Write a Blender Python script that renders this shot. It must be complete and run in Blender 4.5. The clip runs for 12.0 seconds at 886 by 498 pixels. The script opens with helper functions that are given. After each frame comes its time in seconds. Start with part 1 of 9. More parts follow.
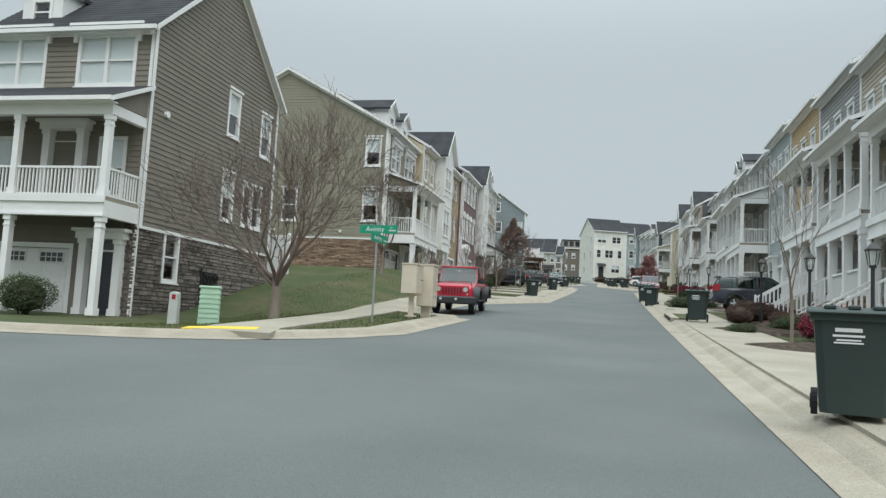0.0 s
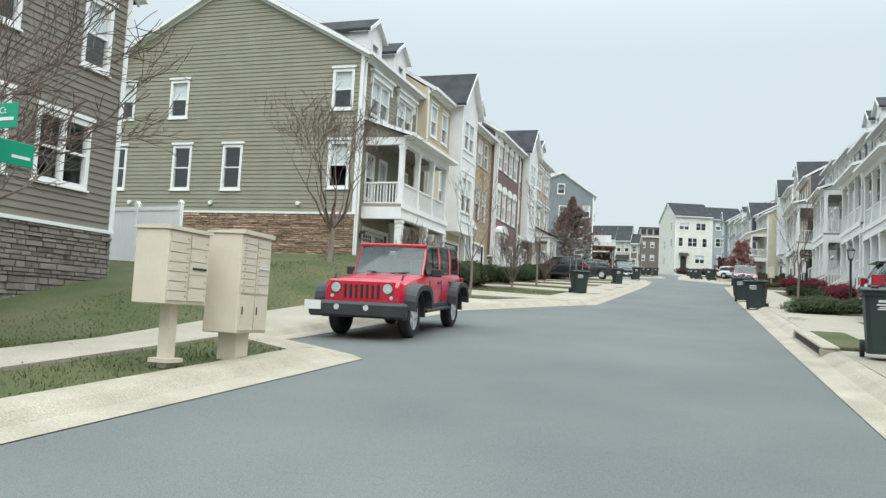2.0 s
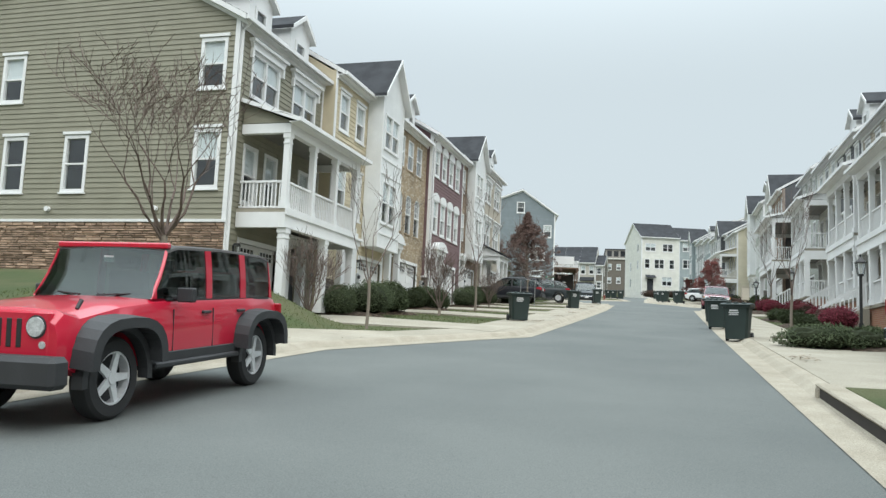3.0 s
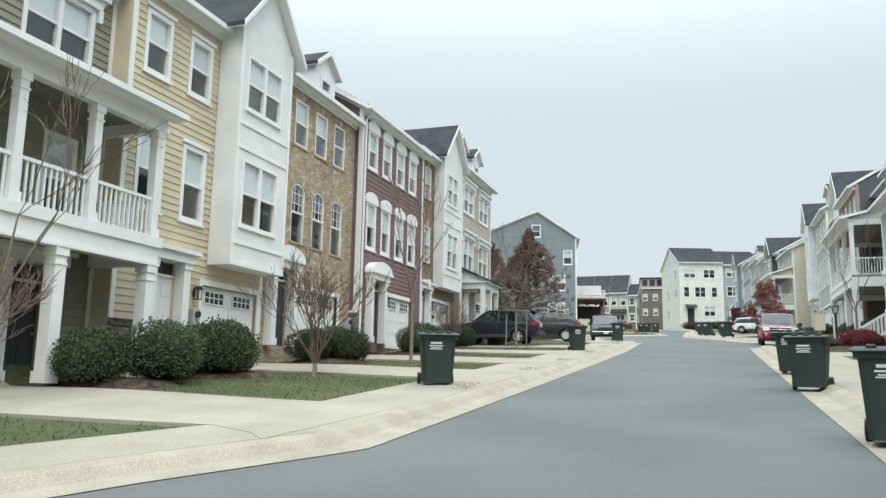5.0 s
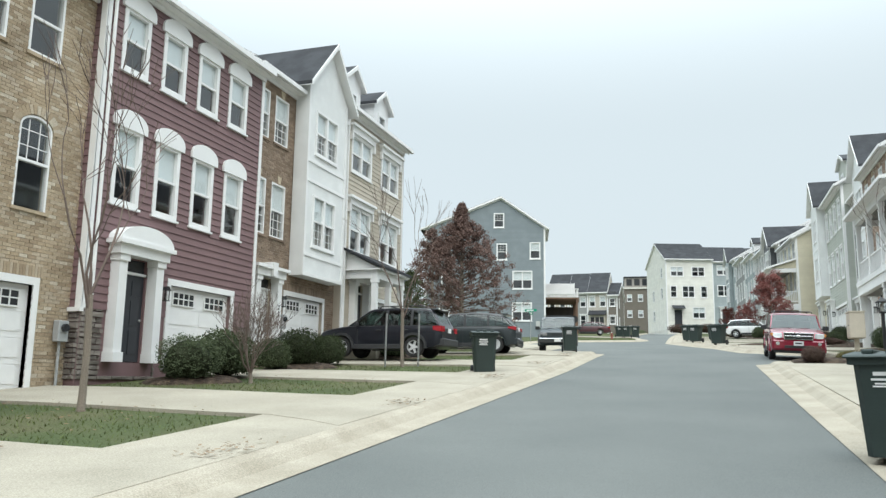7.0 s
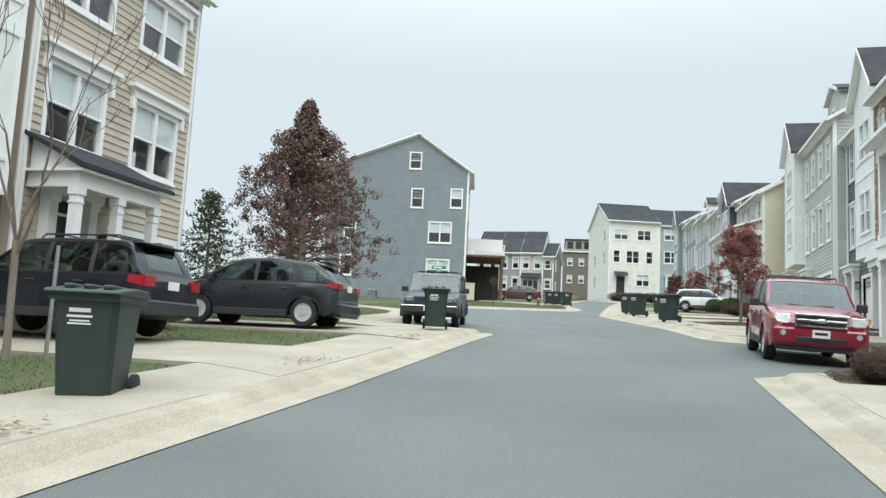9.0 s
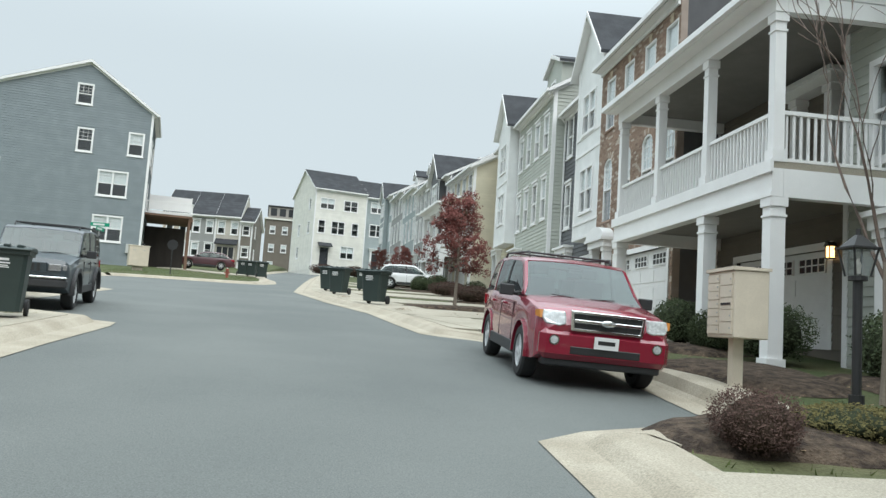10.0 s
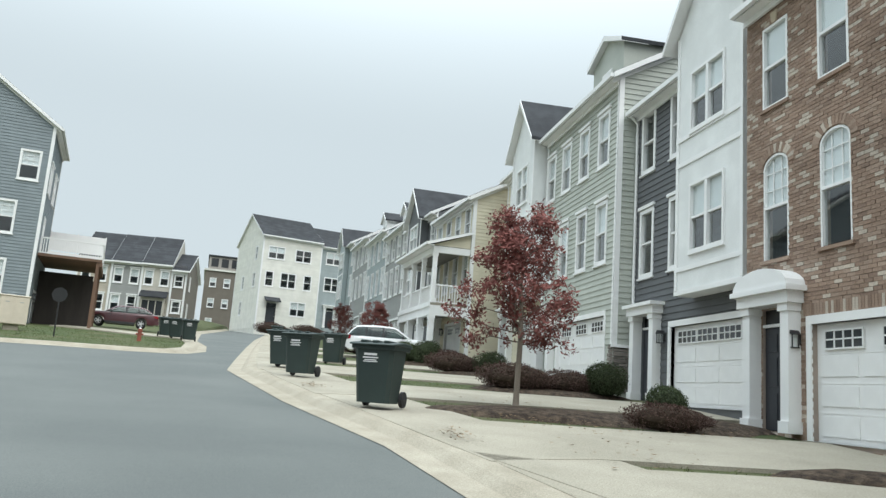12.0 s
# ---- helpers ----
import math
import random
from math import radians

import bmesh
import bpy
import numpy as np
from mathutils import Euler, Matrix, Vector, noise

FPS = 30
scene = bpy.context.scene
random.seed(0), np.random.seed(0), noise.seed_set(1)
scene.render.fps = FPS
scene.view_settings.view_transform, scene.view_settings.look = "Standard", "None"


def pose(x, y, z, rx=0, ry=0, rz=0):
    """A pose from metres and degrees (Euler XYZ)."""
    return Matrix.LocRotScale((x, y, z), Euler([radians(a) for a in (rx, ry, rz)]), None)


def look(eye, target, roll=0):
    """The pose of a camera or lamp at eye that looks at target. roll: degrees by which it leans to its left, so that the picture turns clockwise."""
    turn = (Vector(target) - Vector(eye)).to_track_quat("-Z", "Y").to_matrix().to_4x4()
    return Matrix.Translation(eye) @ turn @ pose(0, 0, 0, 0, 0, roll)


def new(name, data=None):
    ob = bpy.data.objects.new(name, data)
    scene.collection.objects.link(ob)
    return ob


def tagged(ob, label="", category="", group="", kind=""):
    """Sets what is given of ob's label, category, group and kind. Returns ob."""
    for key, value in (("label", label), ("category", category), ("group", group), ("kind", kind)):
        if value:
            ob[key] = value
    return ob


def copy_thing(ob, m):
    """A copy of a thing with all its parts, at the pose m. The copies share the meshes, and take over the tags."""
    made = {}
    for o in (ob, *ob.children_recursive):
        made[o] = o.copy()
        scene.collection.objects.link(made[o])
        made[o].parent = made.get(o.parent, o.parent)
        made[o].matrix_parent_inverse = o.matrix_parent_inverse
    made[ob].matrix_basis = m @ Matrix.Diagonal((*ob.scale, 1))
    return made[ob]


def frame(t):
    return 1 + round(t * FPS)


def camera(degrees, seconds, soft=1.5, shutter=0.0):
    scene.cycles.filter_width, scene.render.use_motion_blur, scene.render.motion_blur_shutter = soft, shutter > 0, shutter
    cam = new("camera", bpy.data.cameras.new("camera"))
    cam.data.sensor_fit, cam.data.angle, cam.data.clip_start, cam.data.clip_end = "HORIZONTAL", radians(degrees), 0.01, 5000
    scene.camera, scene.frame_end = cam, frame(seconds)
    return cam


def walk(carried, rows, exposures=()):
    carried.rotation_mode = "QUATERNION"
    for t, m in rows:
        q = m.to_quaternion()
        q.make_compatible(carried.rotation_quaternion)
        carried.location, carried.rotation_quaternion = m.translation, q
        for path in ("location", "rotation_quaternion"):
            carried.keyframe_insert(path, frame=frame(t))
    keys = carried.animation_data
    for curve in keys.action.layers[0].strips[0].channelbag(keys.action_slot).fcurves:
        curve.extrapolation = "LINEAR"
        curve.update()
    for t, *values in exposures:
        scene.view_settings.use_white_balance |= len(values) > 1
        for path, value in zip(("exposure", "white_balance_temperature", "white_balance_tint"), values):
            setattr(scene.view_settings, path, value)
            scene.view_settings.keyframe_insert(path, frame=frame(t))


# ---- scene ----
cam = camera(58.9, 12.0, soft=1.4)
METRES, EYE, TILT, LEAN, TURN = 82.0, 1.4, 0.0, 0.0, 12.7
ROWS = [
    (0.0, 0.0001, 0, -0, -0.35, 5.55, -3.09),
    (0.5, 0.0108, 0.0438, 0.0029, 0.42, 5.38, -2.7),
    (1.0, 0.0208, 0.0888, 0.0057, 2.91, 5.41, -2.95),
    (1.5, 0.0302, 0.1326, 0.0081, 4.93, 5.14, -2.94),
    (2.0, 0.0399, 0.1773, 0.0114, 5.42, 4.73, -3.06),
    (2.5, 0.0502, 0.2214, 0.0142, 4.88, 5.41, -2.97),
    (3.0, 0.0603, 0.2646, 0.0167, 3.28, 6.63, -2.56),
    (3.2, 0.0641, 0.2811, 0.0179, 2.99, 6.95, -2.2),
    (4.8, 0.093, 0.414, 0.0275, 5.33, 9.19, -1.14),
    (5.0, 0.0971, 0.4302, 0.0288, 6.24, 9.34, -0.99),
    (5.5, 0.1056, 0.4702, 0.0319, 7.45, 9.44, -1.5),
    (6.0, 0.1153, 0.5077, 0.0346, 5.56, 9.46, -2.11),
    (6.5, 0.1247, 0.5481, 0.0374, 4.82, 10, -1.14),
    (6.7, 0.1283, 0.5639, 0.0388, 5.05, 9.89, -0.96),
    (8.3, 0.1556, 0.6938, 0.0486, 7.99, 7.12, -1.39),
    (8.5, 0.1598, 0.7094, 0.0495, 7.94, 6.72, -1.46),
    (9.0, 0.1676, 0.7472, 0.0525, 1.62, 6.77, -2.83),
    (9.5, 0.1762, 0.787, 0.0559, -10.22, 6.41, -3.91),
    (10.0, 0.1851, 0.8265, 0.0591, -19.84, 5.86, -3.75),
    (10.5, 0.1919, 0.8636, 0.062, -23.57, 6.43, -3.61),
    (11.0, 0.198, 0.9002, 0.0655, -24.36, 8.58, -3.33),
    (11.5, 0.2045, 0.9385, 0.069, -24.7, 10.37, -3.39),
    (12.0, 0.2107, 0.9747, 0.0716, -23.74, 10.36, -4.06),
]
walk(cam, [(t, pose(0, 0, EYE, TILT, LEAN, TURN) @ pose(METRES * x, METRES * y, METRES * z, 90 + pitch, roll, yaw)) for t, x, y, z, yaw, pitch, roll in ROWS],
     [(0.0, -0.42), (0.5, -0.22), (1.0, -0.06), (2.0, 0.04), (3.2, -0.08), (5.0, 0.0), (8.5, 0.08), (9.1, 0.04), (9.7, -0.08), (10.3, 0.02), (10.7, 0.05), (11.5, -0.05), (12.0, -0.08)])

# ---- sky and sun: an overcast winter day ----
world = bpy.data.worlds.new("world")
scene.world = world
world.use_nodes = True
wn, wl = world.node_tree.nodes, world.node_tree.links
wn.clear()
sky = wn.new("ShaderNodeTexSky")
sky.sky_type, sky.sun_disc = "NISHITA", False
sky.sun_elevation, sky.sun_rotation = radians(42), radians(140)
sky.air_density, sky.dust_density, sky.ozone_density = 1.0, 6.0, 1.0
veil = wn.new("ShaderNodeMix")
veil.data_type = "RGBA"
veil.inputs[0].default_value = 0.90
veil.inputs[7].default_value = (6.80, 7.79, 8.22, 1)
# a cloud deck: paler and brighter towards the zenith
wtc, wsep, wmap = wn.new("ShaderNodeTexCoord"), wn.new("ShaderNodeSeparateXYZ"), wn.new("ShaderNodeMapRange")
wmap.interpolation_type = "SMOOTHSTEP"
wmap.inputs[1].default_value, wmap.inputs[2].default_value, wmap.inputs[3].default_value, wmap.inputs[4].default_value = 0.30, 1.0, 0.108, 0.45
wl.new(wtc.outputs["Generated"], wsep.inputs[0])
wl.new(wsep.outputs[2], wmap.inputs[0])
bg = wn.new("ShaderNodeBackground")
wl.new(wmap.outputs[0], bg.inputs["Strength"])
wout = wn.new("ShaderNodeOutputWorld")
wl.new(sky.outputs[0], veil.inputs[6])
wl.new(veil.outputs[2], bg.inputs[0])
wl.new(bg.outputs[0], wout.inputs[0])
sun = new("sun", bpy.data.lights.new("sun", "SUN"))
sun.data.energy, sun.data.angle, sun.data.color = 1.15, radians(55), (1.0, 0.99, 0.96)
sun.matrix_world = look((0, 0, 60), (-8, 34, 0))
# ---- materials ----
def mat(name, col, rough=0.6, metal=0.0, vary=0.12, scale=3.0, fine=60.0, bump=0.0, spec=0.5, island=0.0, obrand=0.0, coat=0.0, streak=0.0):
    """A surface with variation at two scales, an optional relief and a tone of its own for each piece."""
    m = bpy.data.materials.new(name)
    m.use_nodes = True
    n, l = m.node_tree.nodes, m.node_tree.links
    b = n["Principled BSDF"]
    b.inputs["Roughness"].default_value = rough
    b.inputs["Metallic"].default_value = metal
    b.inputs["Specular IOR Level"].default_value = spec
    b.inputs["Coat Weight"].default_value = coat
    tc = n.new("ShaderNodeTexCoord")
    big = n.new("ShaderNodeTexNoise")
    big.inputs["Scale"].default_value, big.inputs["Detail"].default_value = scale, 5
    small = n.new("ShaderNodeTexNoise")
    small.inputs["Scale"].default_value, small.inputs["Detail"].default_value = fine, 4
    l.new(tc.outputs["Object"], small.inputs[0])
    if streak:
        mp = n.new("ShaderNodeMapping")
        mp.inputs["Scale"].default_value = (1, 1, streak)
        l.new(tc.outputs["Object"], mp.inputs[0])
        l.new(mp.outputs[0], big.inputs[0])
    else:
        l.new(tc.outputs["Object"], big.inputs[0])
    add = n.new("ShaderNodeMath")
    add.operation = "ADD"
    l.new(big.outputs[0], add.inputs[0])
    half = n.new("ShaderNodeMath")
    half.operation = "MULTIPLY"
    half.inputs[1].default_value = 0.6
    l.new(small.outputs[0], half.inputs[0])
    l.new(half.outputs[0], add.inputs[1])
    last = add.outputs[0]
    for amount, node, sock in ((island, "ShaderNodeNewGeometry", "Random Per Island"), (obrand, "ShaderNodeObjectInfo", "Random")):
        if amount:
            r = n.new(node)
            mul = n.new("ShaderNodeMath")
            mul.operation = "MULTIPLY_ADD"
            mul.inputs[1].default_value, mul.inputs[2].default_value = amount, -amount / 2
            l.new(r.outputs[sock], mul.inputs[0])
            s = n.new("ShaderNodeMath")
            s.operation = "ADD"
            l.new(last, s.inputs[0])
            l.new(mul.outputs[0], s.inputs[1])
            last = s.outputs[0]
    ramp = n.new("ShaderNodeValToRGB")
    e = ramp.color_ramp.elements
    e[0].position, e[1].position = 0.35, 1.0
    lo, hi = 1 - vary, 1 + vary
    e[0].color = (*[min(1, c * lo) for c in col], 1)
    e[1].color = (*[min(1, c * hi) for c in col], 1)
    mid = ramp.color_ramp.elements.new(0.78)
    mid.color = (*col, 1)
    l.new(last, ramp.inputs[0])
    l.new(ramp.outputs[0], b.inputs["Base Color"])
    if bump:
        bp = n.new("ShaderNodeBump")
        bp.inputs["Strength"].default_value, bp.inputs["Distance"].default_value = bump, 0.02
        l.new(add.outputs[0], bp.inputs["Height"])
        l.new(bp.outputs[0], b.inputs["Normal"])
    return m


def two_tone(name, a, b_col, scale, lo=0.4, hi=0.6, rough=0.9, fine=40.0, bump=0.4, extra=None):
    """Two colours in patches, with a fine grain over both."""
    m = bpy.data.materials.new(name)
    m.use_nodes = True
    n, l = m.node_tree.nodes, m.node_tree.links
    b = n["Principled BSDF"]
    b.inputs["Roughness"].default_value = rough
    b.inputs["Specular IOR Level"].default_value = 0.25
    tc = n.new("ShaderNodeTexCoord")
    big, small = n.new("ShaderNodeTexNoise"), n.new("ShaderNodeTexNoise")
    big.inputs["Scale"].default_value, big.inputs["Detail"].default_value = scale, 8
    small.inputs["Scale"].default_value, small.inputs["Detail"].default_value = fine, 6
    l.new(tc.outputs["Object"], big.inputs[0])
    l.new(tc.outputs["Object"], small.inputs[0])
    ramp = n.new("ShaderNodeValToRGB")
    e = ramp.color_ramp.elements
    e[0].position, e[1].position, e[0].color, e[1].color = lo, hi, (*a, 1), (*b_col, 1)
    l.new(big.outputs[0], ramp.inputs[0])
    grain = n.new("ShaderNodeValToRGB")
    g = grain.color_ramp.elements
    g[0].position, g[1].position, g[0].color, g[1].color = 0.3, 0.7, (0.72, 0.72, 0.72, 1), (1.2, 1.2, 1.2, 1)
    l.new(small.outputs[0], grain.inputs[0])
    mx = n.new("ShaderNodeMix")
    mx.data_type, mx.blend_type = "RGBA", "MULTIPLY"
    mx.inputs[0].default_value = 1
    l.new(ramp.outputs[0], mx.inputs[6])
    l.new(grain.outputs[0], mx.inputs[7])
    l.new(mx.outputs[2], b.inputs["Base Color"])
    bp = n.new("ShaderNodeBump")
    bp.inputs["Strength"].default_value, bp.inputs["Distance"].default_value = bump, 0.03
    l.new(small.outputs[0], bp.inputs["Height"])
    l.new(bp.outputs[0], b.inputs["Normal"])
    return m


def brick_mat(name, a, b_col, mortar, axis):
    """Brickwork on an upright wall; axis is the wall's level axis in its own space."""
    m = bpy.data.materials.new(name)
    m.use_nodes = True
    n, l = m.node_tree.nodes, m.node_tree.links
    b = n["Principled BSDF"]
    b.inputs["Roughness"].default_value = 0.9
    b.inputs["Specular IOR Level"].default_value = 0.25
    tc, sep, com = n.new("ShaderNodeTexCoord"), n.new("ShaderNodeSeparateXYZ"), n.new("ShaderNodeCombineXYZ")
    l.new(tc.outputs["Object"], sep.inputs[0])
    l.new(sep.outputs["XYZ".index(axis)], com.inputs[0])
    l.new(sep.outputs[2], com.inputs[1])
    bt = n.new("ShaderNodeTexBrick")
    bt.inputs["Scale"].default_value = 1
    bt.inputs["Brick Width"].default_value, bt.inputs["Row Height"].default_value = 0.22, 0.075
    bt.inputs["Mortar Size"].default_value, bt.inputs["Mortar Smooth"].default_value = 0.008, 0.2
    bt.inputs["Color1"].default_value, bt.inputs["Color2"].default_value, bt.inputs["Mortar"].default_value = (*a, 1), (*b_col, 1), (*mortar, 1)
    l.new(com.outputs[0], bt.inputs[0])
    big = n.new("ShaderNodeTexNoise")
    big.inputs["Scale"].default_value, big.inputs["Detail"].default_value = 1.1, 4
    l.new(tc.outputs["Object"], big.inputs[0])
    tone = n.new("ShaderNodeValToRGB")
    t = tone.color_ramp.elements
    t[0].position, t[1].position, t[0].color, t[1].color = 0.3, 0.7, (0.82, 0.82, 0.82, 1), (1.15, 1.15, 1.15, 1)
    l.new(big.outputs[0], tone.inputs[0])
    m2 = n.new("ShaderNodeMix")
    m2.data_type, m2.blend_type = "RGBA", "MULTIPLY"
    m2.inputs[0].default_value = 1
    l.new(bt.outputs[0], m2.inputs[6])
    l.new(tone.outputs[0], m2.inputs[7])
    l.new(m2.outputs[2], b.inputs["Base Color"])
    bp = n.new("ShaderNodeBump")
    bp.inputs["Strength"].default_value, bp.inputs["Distance"].default_value = 0.6, 0.01
    bp.invert = True
    l.new(bt.outputs["Fac"], bp.inputs["Height"])
    l.new(bp.outputs[0], b.inputs["Normal"])
    return m


def glass_mat(name, tint=(0.93, 0.95, 0.95), power=3.5, face=0.05, most=0.75):
    m = bpy.data.materials.new(name)
    m.use_nodes = True
    n, l = m.node_tree.nodes, m.node_tree.links
    n.clear()
    o, mx = n.new("ShaderNodeOutputMaterial"), n.new("ShaderNodeMixShader")
    tr, gl, lw = n.new("ShaderNodeBsdfTransparent"), n.new("ShaderNodeBsdfGlossy"), n.new("ShaderNodeLayerWeight")
    tr.inputs[0].default_value = (*tint, 1)
    gl.inputs["Roughness"].default_value = 0.03
    # reflection grows towards a grazing view
    pw, mul = n.new("ShaderNodeMath"), n.new("ShaderNodeMath")
    pw.operation, mul.operation = "POWER", "MULTIPLY_ADD"
    pw.inputs[1].default_value, mul.inputs[1].default_value, mul.inputs[2].default_value = power, most, face
    l.new(lw.outputs["Facing"], pw.inputs[0])
    l.new(pw.outputs[0], mul.inputs[0])
    l.new(mul.outputs[0], mx.inputs[0])
    l.new(tr.outputs[0], mx.inputs[1])
    l.new(gl.outputs[0], mx.inputs[2])
    l.new(mx.outputs[0], o.inputs[0])
    return m


def glow(name, col, strength):
    m = bpy.data.materials.new(name)
    m.use_nodes = True
    b = m.node_tree.nodes["Principled BSDF"]
    b.inputs["Base Color"].default_value = (*col, 1)
    b.inputs["Emission Color"].default_value = (*col, 1)
    b.inputs["Emission Strength"].default_value = strength
    return m


ASPHALT = two_tone("asphalt", (0.120, 0.130, 0.125), (0.150, 0.160, 0.152), 0.35, 0.35, 0.7, 0.85, 90.0, 0.35)
CONCRETE = two_tone("concrete", (0.31, 0.282, 0.225), (0.39, 0.355, 0.288), 0.8, 0.35, 0.7, 0.9, 60.0, 0.2)
KERB = two_tone("kerb_concrete", (0.31, 0.275, 0.215), (0.40, 0.36, 0.29), 1.5, 0.35, 0.7, 0.9, 60.0, 0.2)
GRASS = two_tone("grass", (0.064, 0.084, 0.033), (0.118, 0.108, 0.058), 0.5, 0.42, 0.72, 0.95, 25.0, 0.8)
MULCH = two_tone("mulch", (0.042, 0.030, 0.023), (0.125, 0.092, 0.066), 7.0, 0.38, 0.66, 0.95, 34.0, 1.6)
YELLOW = mat("tactile_yellow", (0.75, 0.52, 0.05), 0.7)
WHITE = mat("white_trim", (0.80, 0.80, 0.79), 0.5, vary=0.05, scale=1.5)
WHITE_DOOR = mat("white_door_paint", (0.78, 0.78, 0.77), 0.45, vary=0.05)
SHINGLE = mat("roof_shingle", (0.043, 0.045, 0.049), 0.95, vary=0.35, scale=1.2, fine=30, bump=0.5, island=0.25, spec=0.2)
STONE = mat("veneer_stone", (0.175, 0.155, 0.138), 0.95, vary=0.35, scale=4, fine=30, bump=0.6, obrand=0.7, island=0.7, spec=0.2)
STONE_RED = mat("ledge_stone_red", (0.37, 0.26, 0.19), 0.95, vary=0.35, scale=4, fine=30, bump=0.6, obrand=0.7, island=0.7, spec=0.2)
GLASS = glass_mat("window_glass", face=0.07)
CAR_GLASS = glass_mat("car_glass", (0.50, 0.58, 0.56), 2.2, 0.06, 0.38)
BLIND = mat("window_blind", (0.84, 0.86, 0.86), 0.7, vary=0.05)
# dark grey that stands in for the unlit rooms behind the panes
DARK_IN = mat("room_painted_dark", (0.10, 0.10, 0.105), 0.9)
DOOR_DARK = mat("dark_door_paint", (0.035, 0.038, 0.045), 0.4)
BLACK = mat("black_metal", (0.02, 0.02, 0.021), 0.45, vary=0.2)
PORCH_CEILING = mat("grey_porch_ceiling", (0.20, 0.195, 0.18), 0.7, vary=0.1, streak=0.3)
STEEL = mat("galvanised_steel", (0.42, 0.43, 0.43), 0.4, 0.8)
CHROME = mat("chrome", (0.75, 0.76, 0.77), 0.12, 1.0)
RUBBER = mat("tyre_rubber", (0.022, 0.022, 0.023), 0.8, vary=0.2)
PLASTIC = mat("black_plastic", (0.03, 0.031, 0.033), 0.6, vary=0.2)
RIM = mat("alloy_rim", (0.66, 0.67, 0.68), 0.35, 0.25)
BIN = mat("dark_green_bin_plastic", (0.020, 0.034, 0.031), 0.55, vary=0.2, scale=2)
BEIGE = mat("beige_metal_paint", (0.60, 0.53, 0.43), 0.5, vary=0.08)
UTIL_GREEN = mat("pale_green_utility_plastic", (0.40, 0.58, 0.44), 0.6, vary=0.1)
SIGN_GREEN = mat("sign_green", (0.0, 0.27, 0.155), 0.4, vary=0.05)
BARK = mat("bark", (0.215, 0.18, 0.145), 0.95, vary=0.3, scale=6, fine=50, bump=0.6, streak=0.2)
TWIG = mat("twig_bark", (0.15, 0.112, 0.094), 0.95, vary=0.25)
LEAF = mat("evergreen_leaf", (0.070, 0.088, 0.048), 0.9, spec=0.1, vary=0.3, island=0.5)
LEAF_RED = mat("red_shrub_leaf", (0.15, 0.028, 0.042), 0.9, spec=0.12, vary=0.3, island=0.8)
LEAF_OLIVE = mat("yellow_green_leaf", (0.120, 0.105, 0.045), 0.9, spec=0.1, vary=0.3, island=0.7)
LEAF_RUST = mat("rust_brown_leaf", (0.140, 0.092, 0.078), 0.9, spec=0.12, vary=0.3, island=0.9)
LEAF_CRIMSON = mat("dull_crimson_leaf", (0.20, 0.080, 0.070), 0.9, spec=0.12, vary=0.3, island=0.9)
LEAF_BROWN = mat("dry_brown_leaf", (0.088, 0.056, 0.047), 0.9, spec=0.12, vary=0.3, island=0.8)
TAIL = mat("tail_lamp_red", (0.33, 0.014, 0.022), 0.12, vary=0.05)
HEAD = mat("head_lamp_lens", (0.58, 0.60, 0.60), 0.10, 0.3, vary=0.4, scale=22)
AMBER = mat("amber_lens", (0.50, 0.20, 0.04), 0.25, vary=0.05)
PLATE = mat("plate_white", (0.7, 0.7, 0.7), 0.5, vary=0.05)
WOOD = mat("deck_wood", (0.15, 0.088, 0.058), 0.8, vary=0.2, streak=0.2)
LAMP_WARM = glow("warm_lamp_glass", (1.0, 0.60, 0.22), 4.0)
BULB = mat("frosted_bulb_glass", (0.62, 0.60, 0.55), 0.4, vary=0.05)


def siding(name, col):
    return mat(name, col, 0.65, vary=0.1, scale=1.2, fine=45, bump=0.12, island=0.16, spec=0.3)


TAUPE = siding("taupe_siding", (0.205, 0.187, 0.155))
OLIVE = siding("olive_grey_siding", (0.275, 0.262, 0.20))
YELLOWISH = siding("straw_yellow_siding", (0.57, 0.495, 0.35))
WHITE_SIDING = siding("white_siding", (0.74, 0.75, 0.74))
MAROON = siding("maroon_siding", (0.195, 0.122, 0.124))
BEIGE_SIDING = siding("beige_siding", (0.47, 0.42, 0.345))
GREY_BLUE = siding("blue_grey_siding", (0.215, 0.25, 0.265))
SLATE = siding("slate_grey_siding", (0.115, 0.12, 0.125))
SAGE = siding("pale_sage_siding", (0.43, 0.45, 0.405))
LIGHT_GREY = siding("light_grey_siding", (0.50, 0.51, 0.49))
CREAM = siding("cream_siding", (0.72, 0.71, 0.65))
PALE_YELLOW = siding("pale_yellow_siding", (0.63, 0.58, 0.45))
TAN_SIDING = siding("tan_siding", (0.48, 0.36, 0.21))
BROWN_GREY = siding("brown_grey_siding", (0.17, 0.15, 0.125))
PALE_STONE = siding("pale_stone_siding", (0.50, 0.47, 0.41))
MINT = siding("pale_blue_siding", (0.33, 0.375, 0.38))
GREY_MID = siding("mid_grey_siding", (0.30, 0.305, 0.295))
TAN_MORTAR = mat("tan_mortar", (0.40, 0.35, 0.28), 0.95, vary=0.15, fine=50, bump=0.3)
RED_MORTAR = mat("grey_mortar", (0.33, 0.27, 0.23), 0.95, vary=0.15, fine=50, bump=0.3)
RED_BRICK_PLAIN = brick_mat("orange_brick", (0.36, 0.17, 0.10), (0.30, 0.13, 0.08), (0.34, 0.27, 0.22), "X")


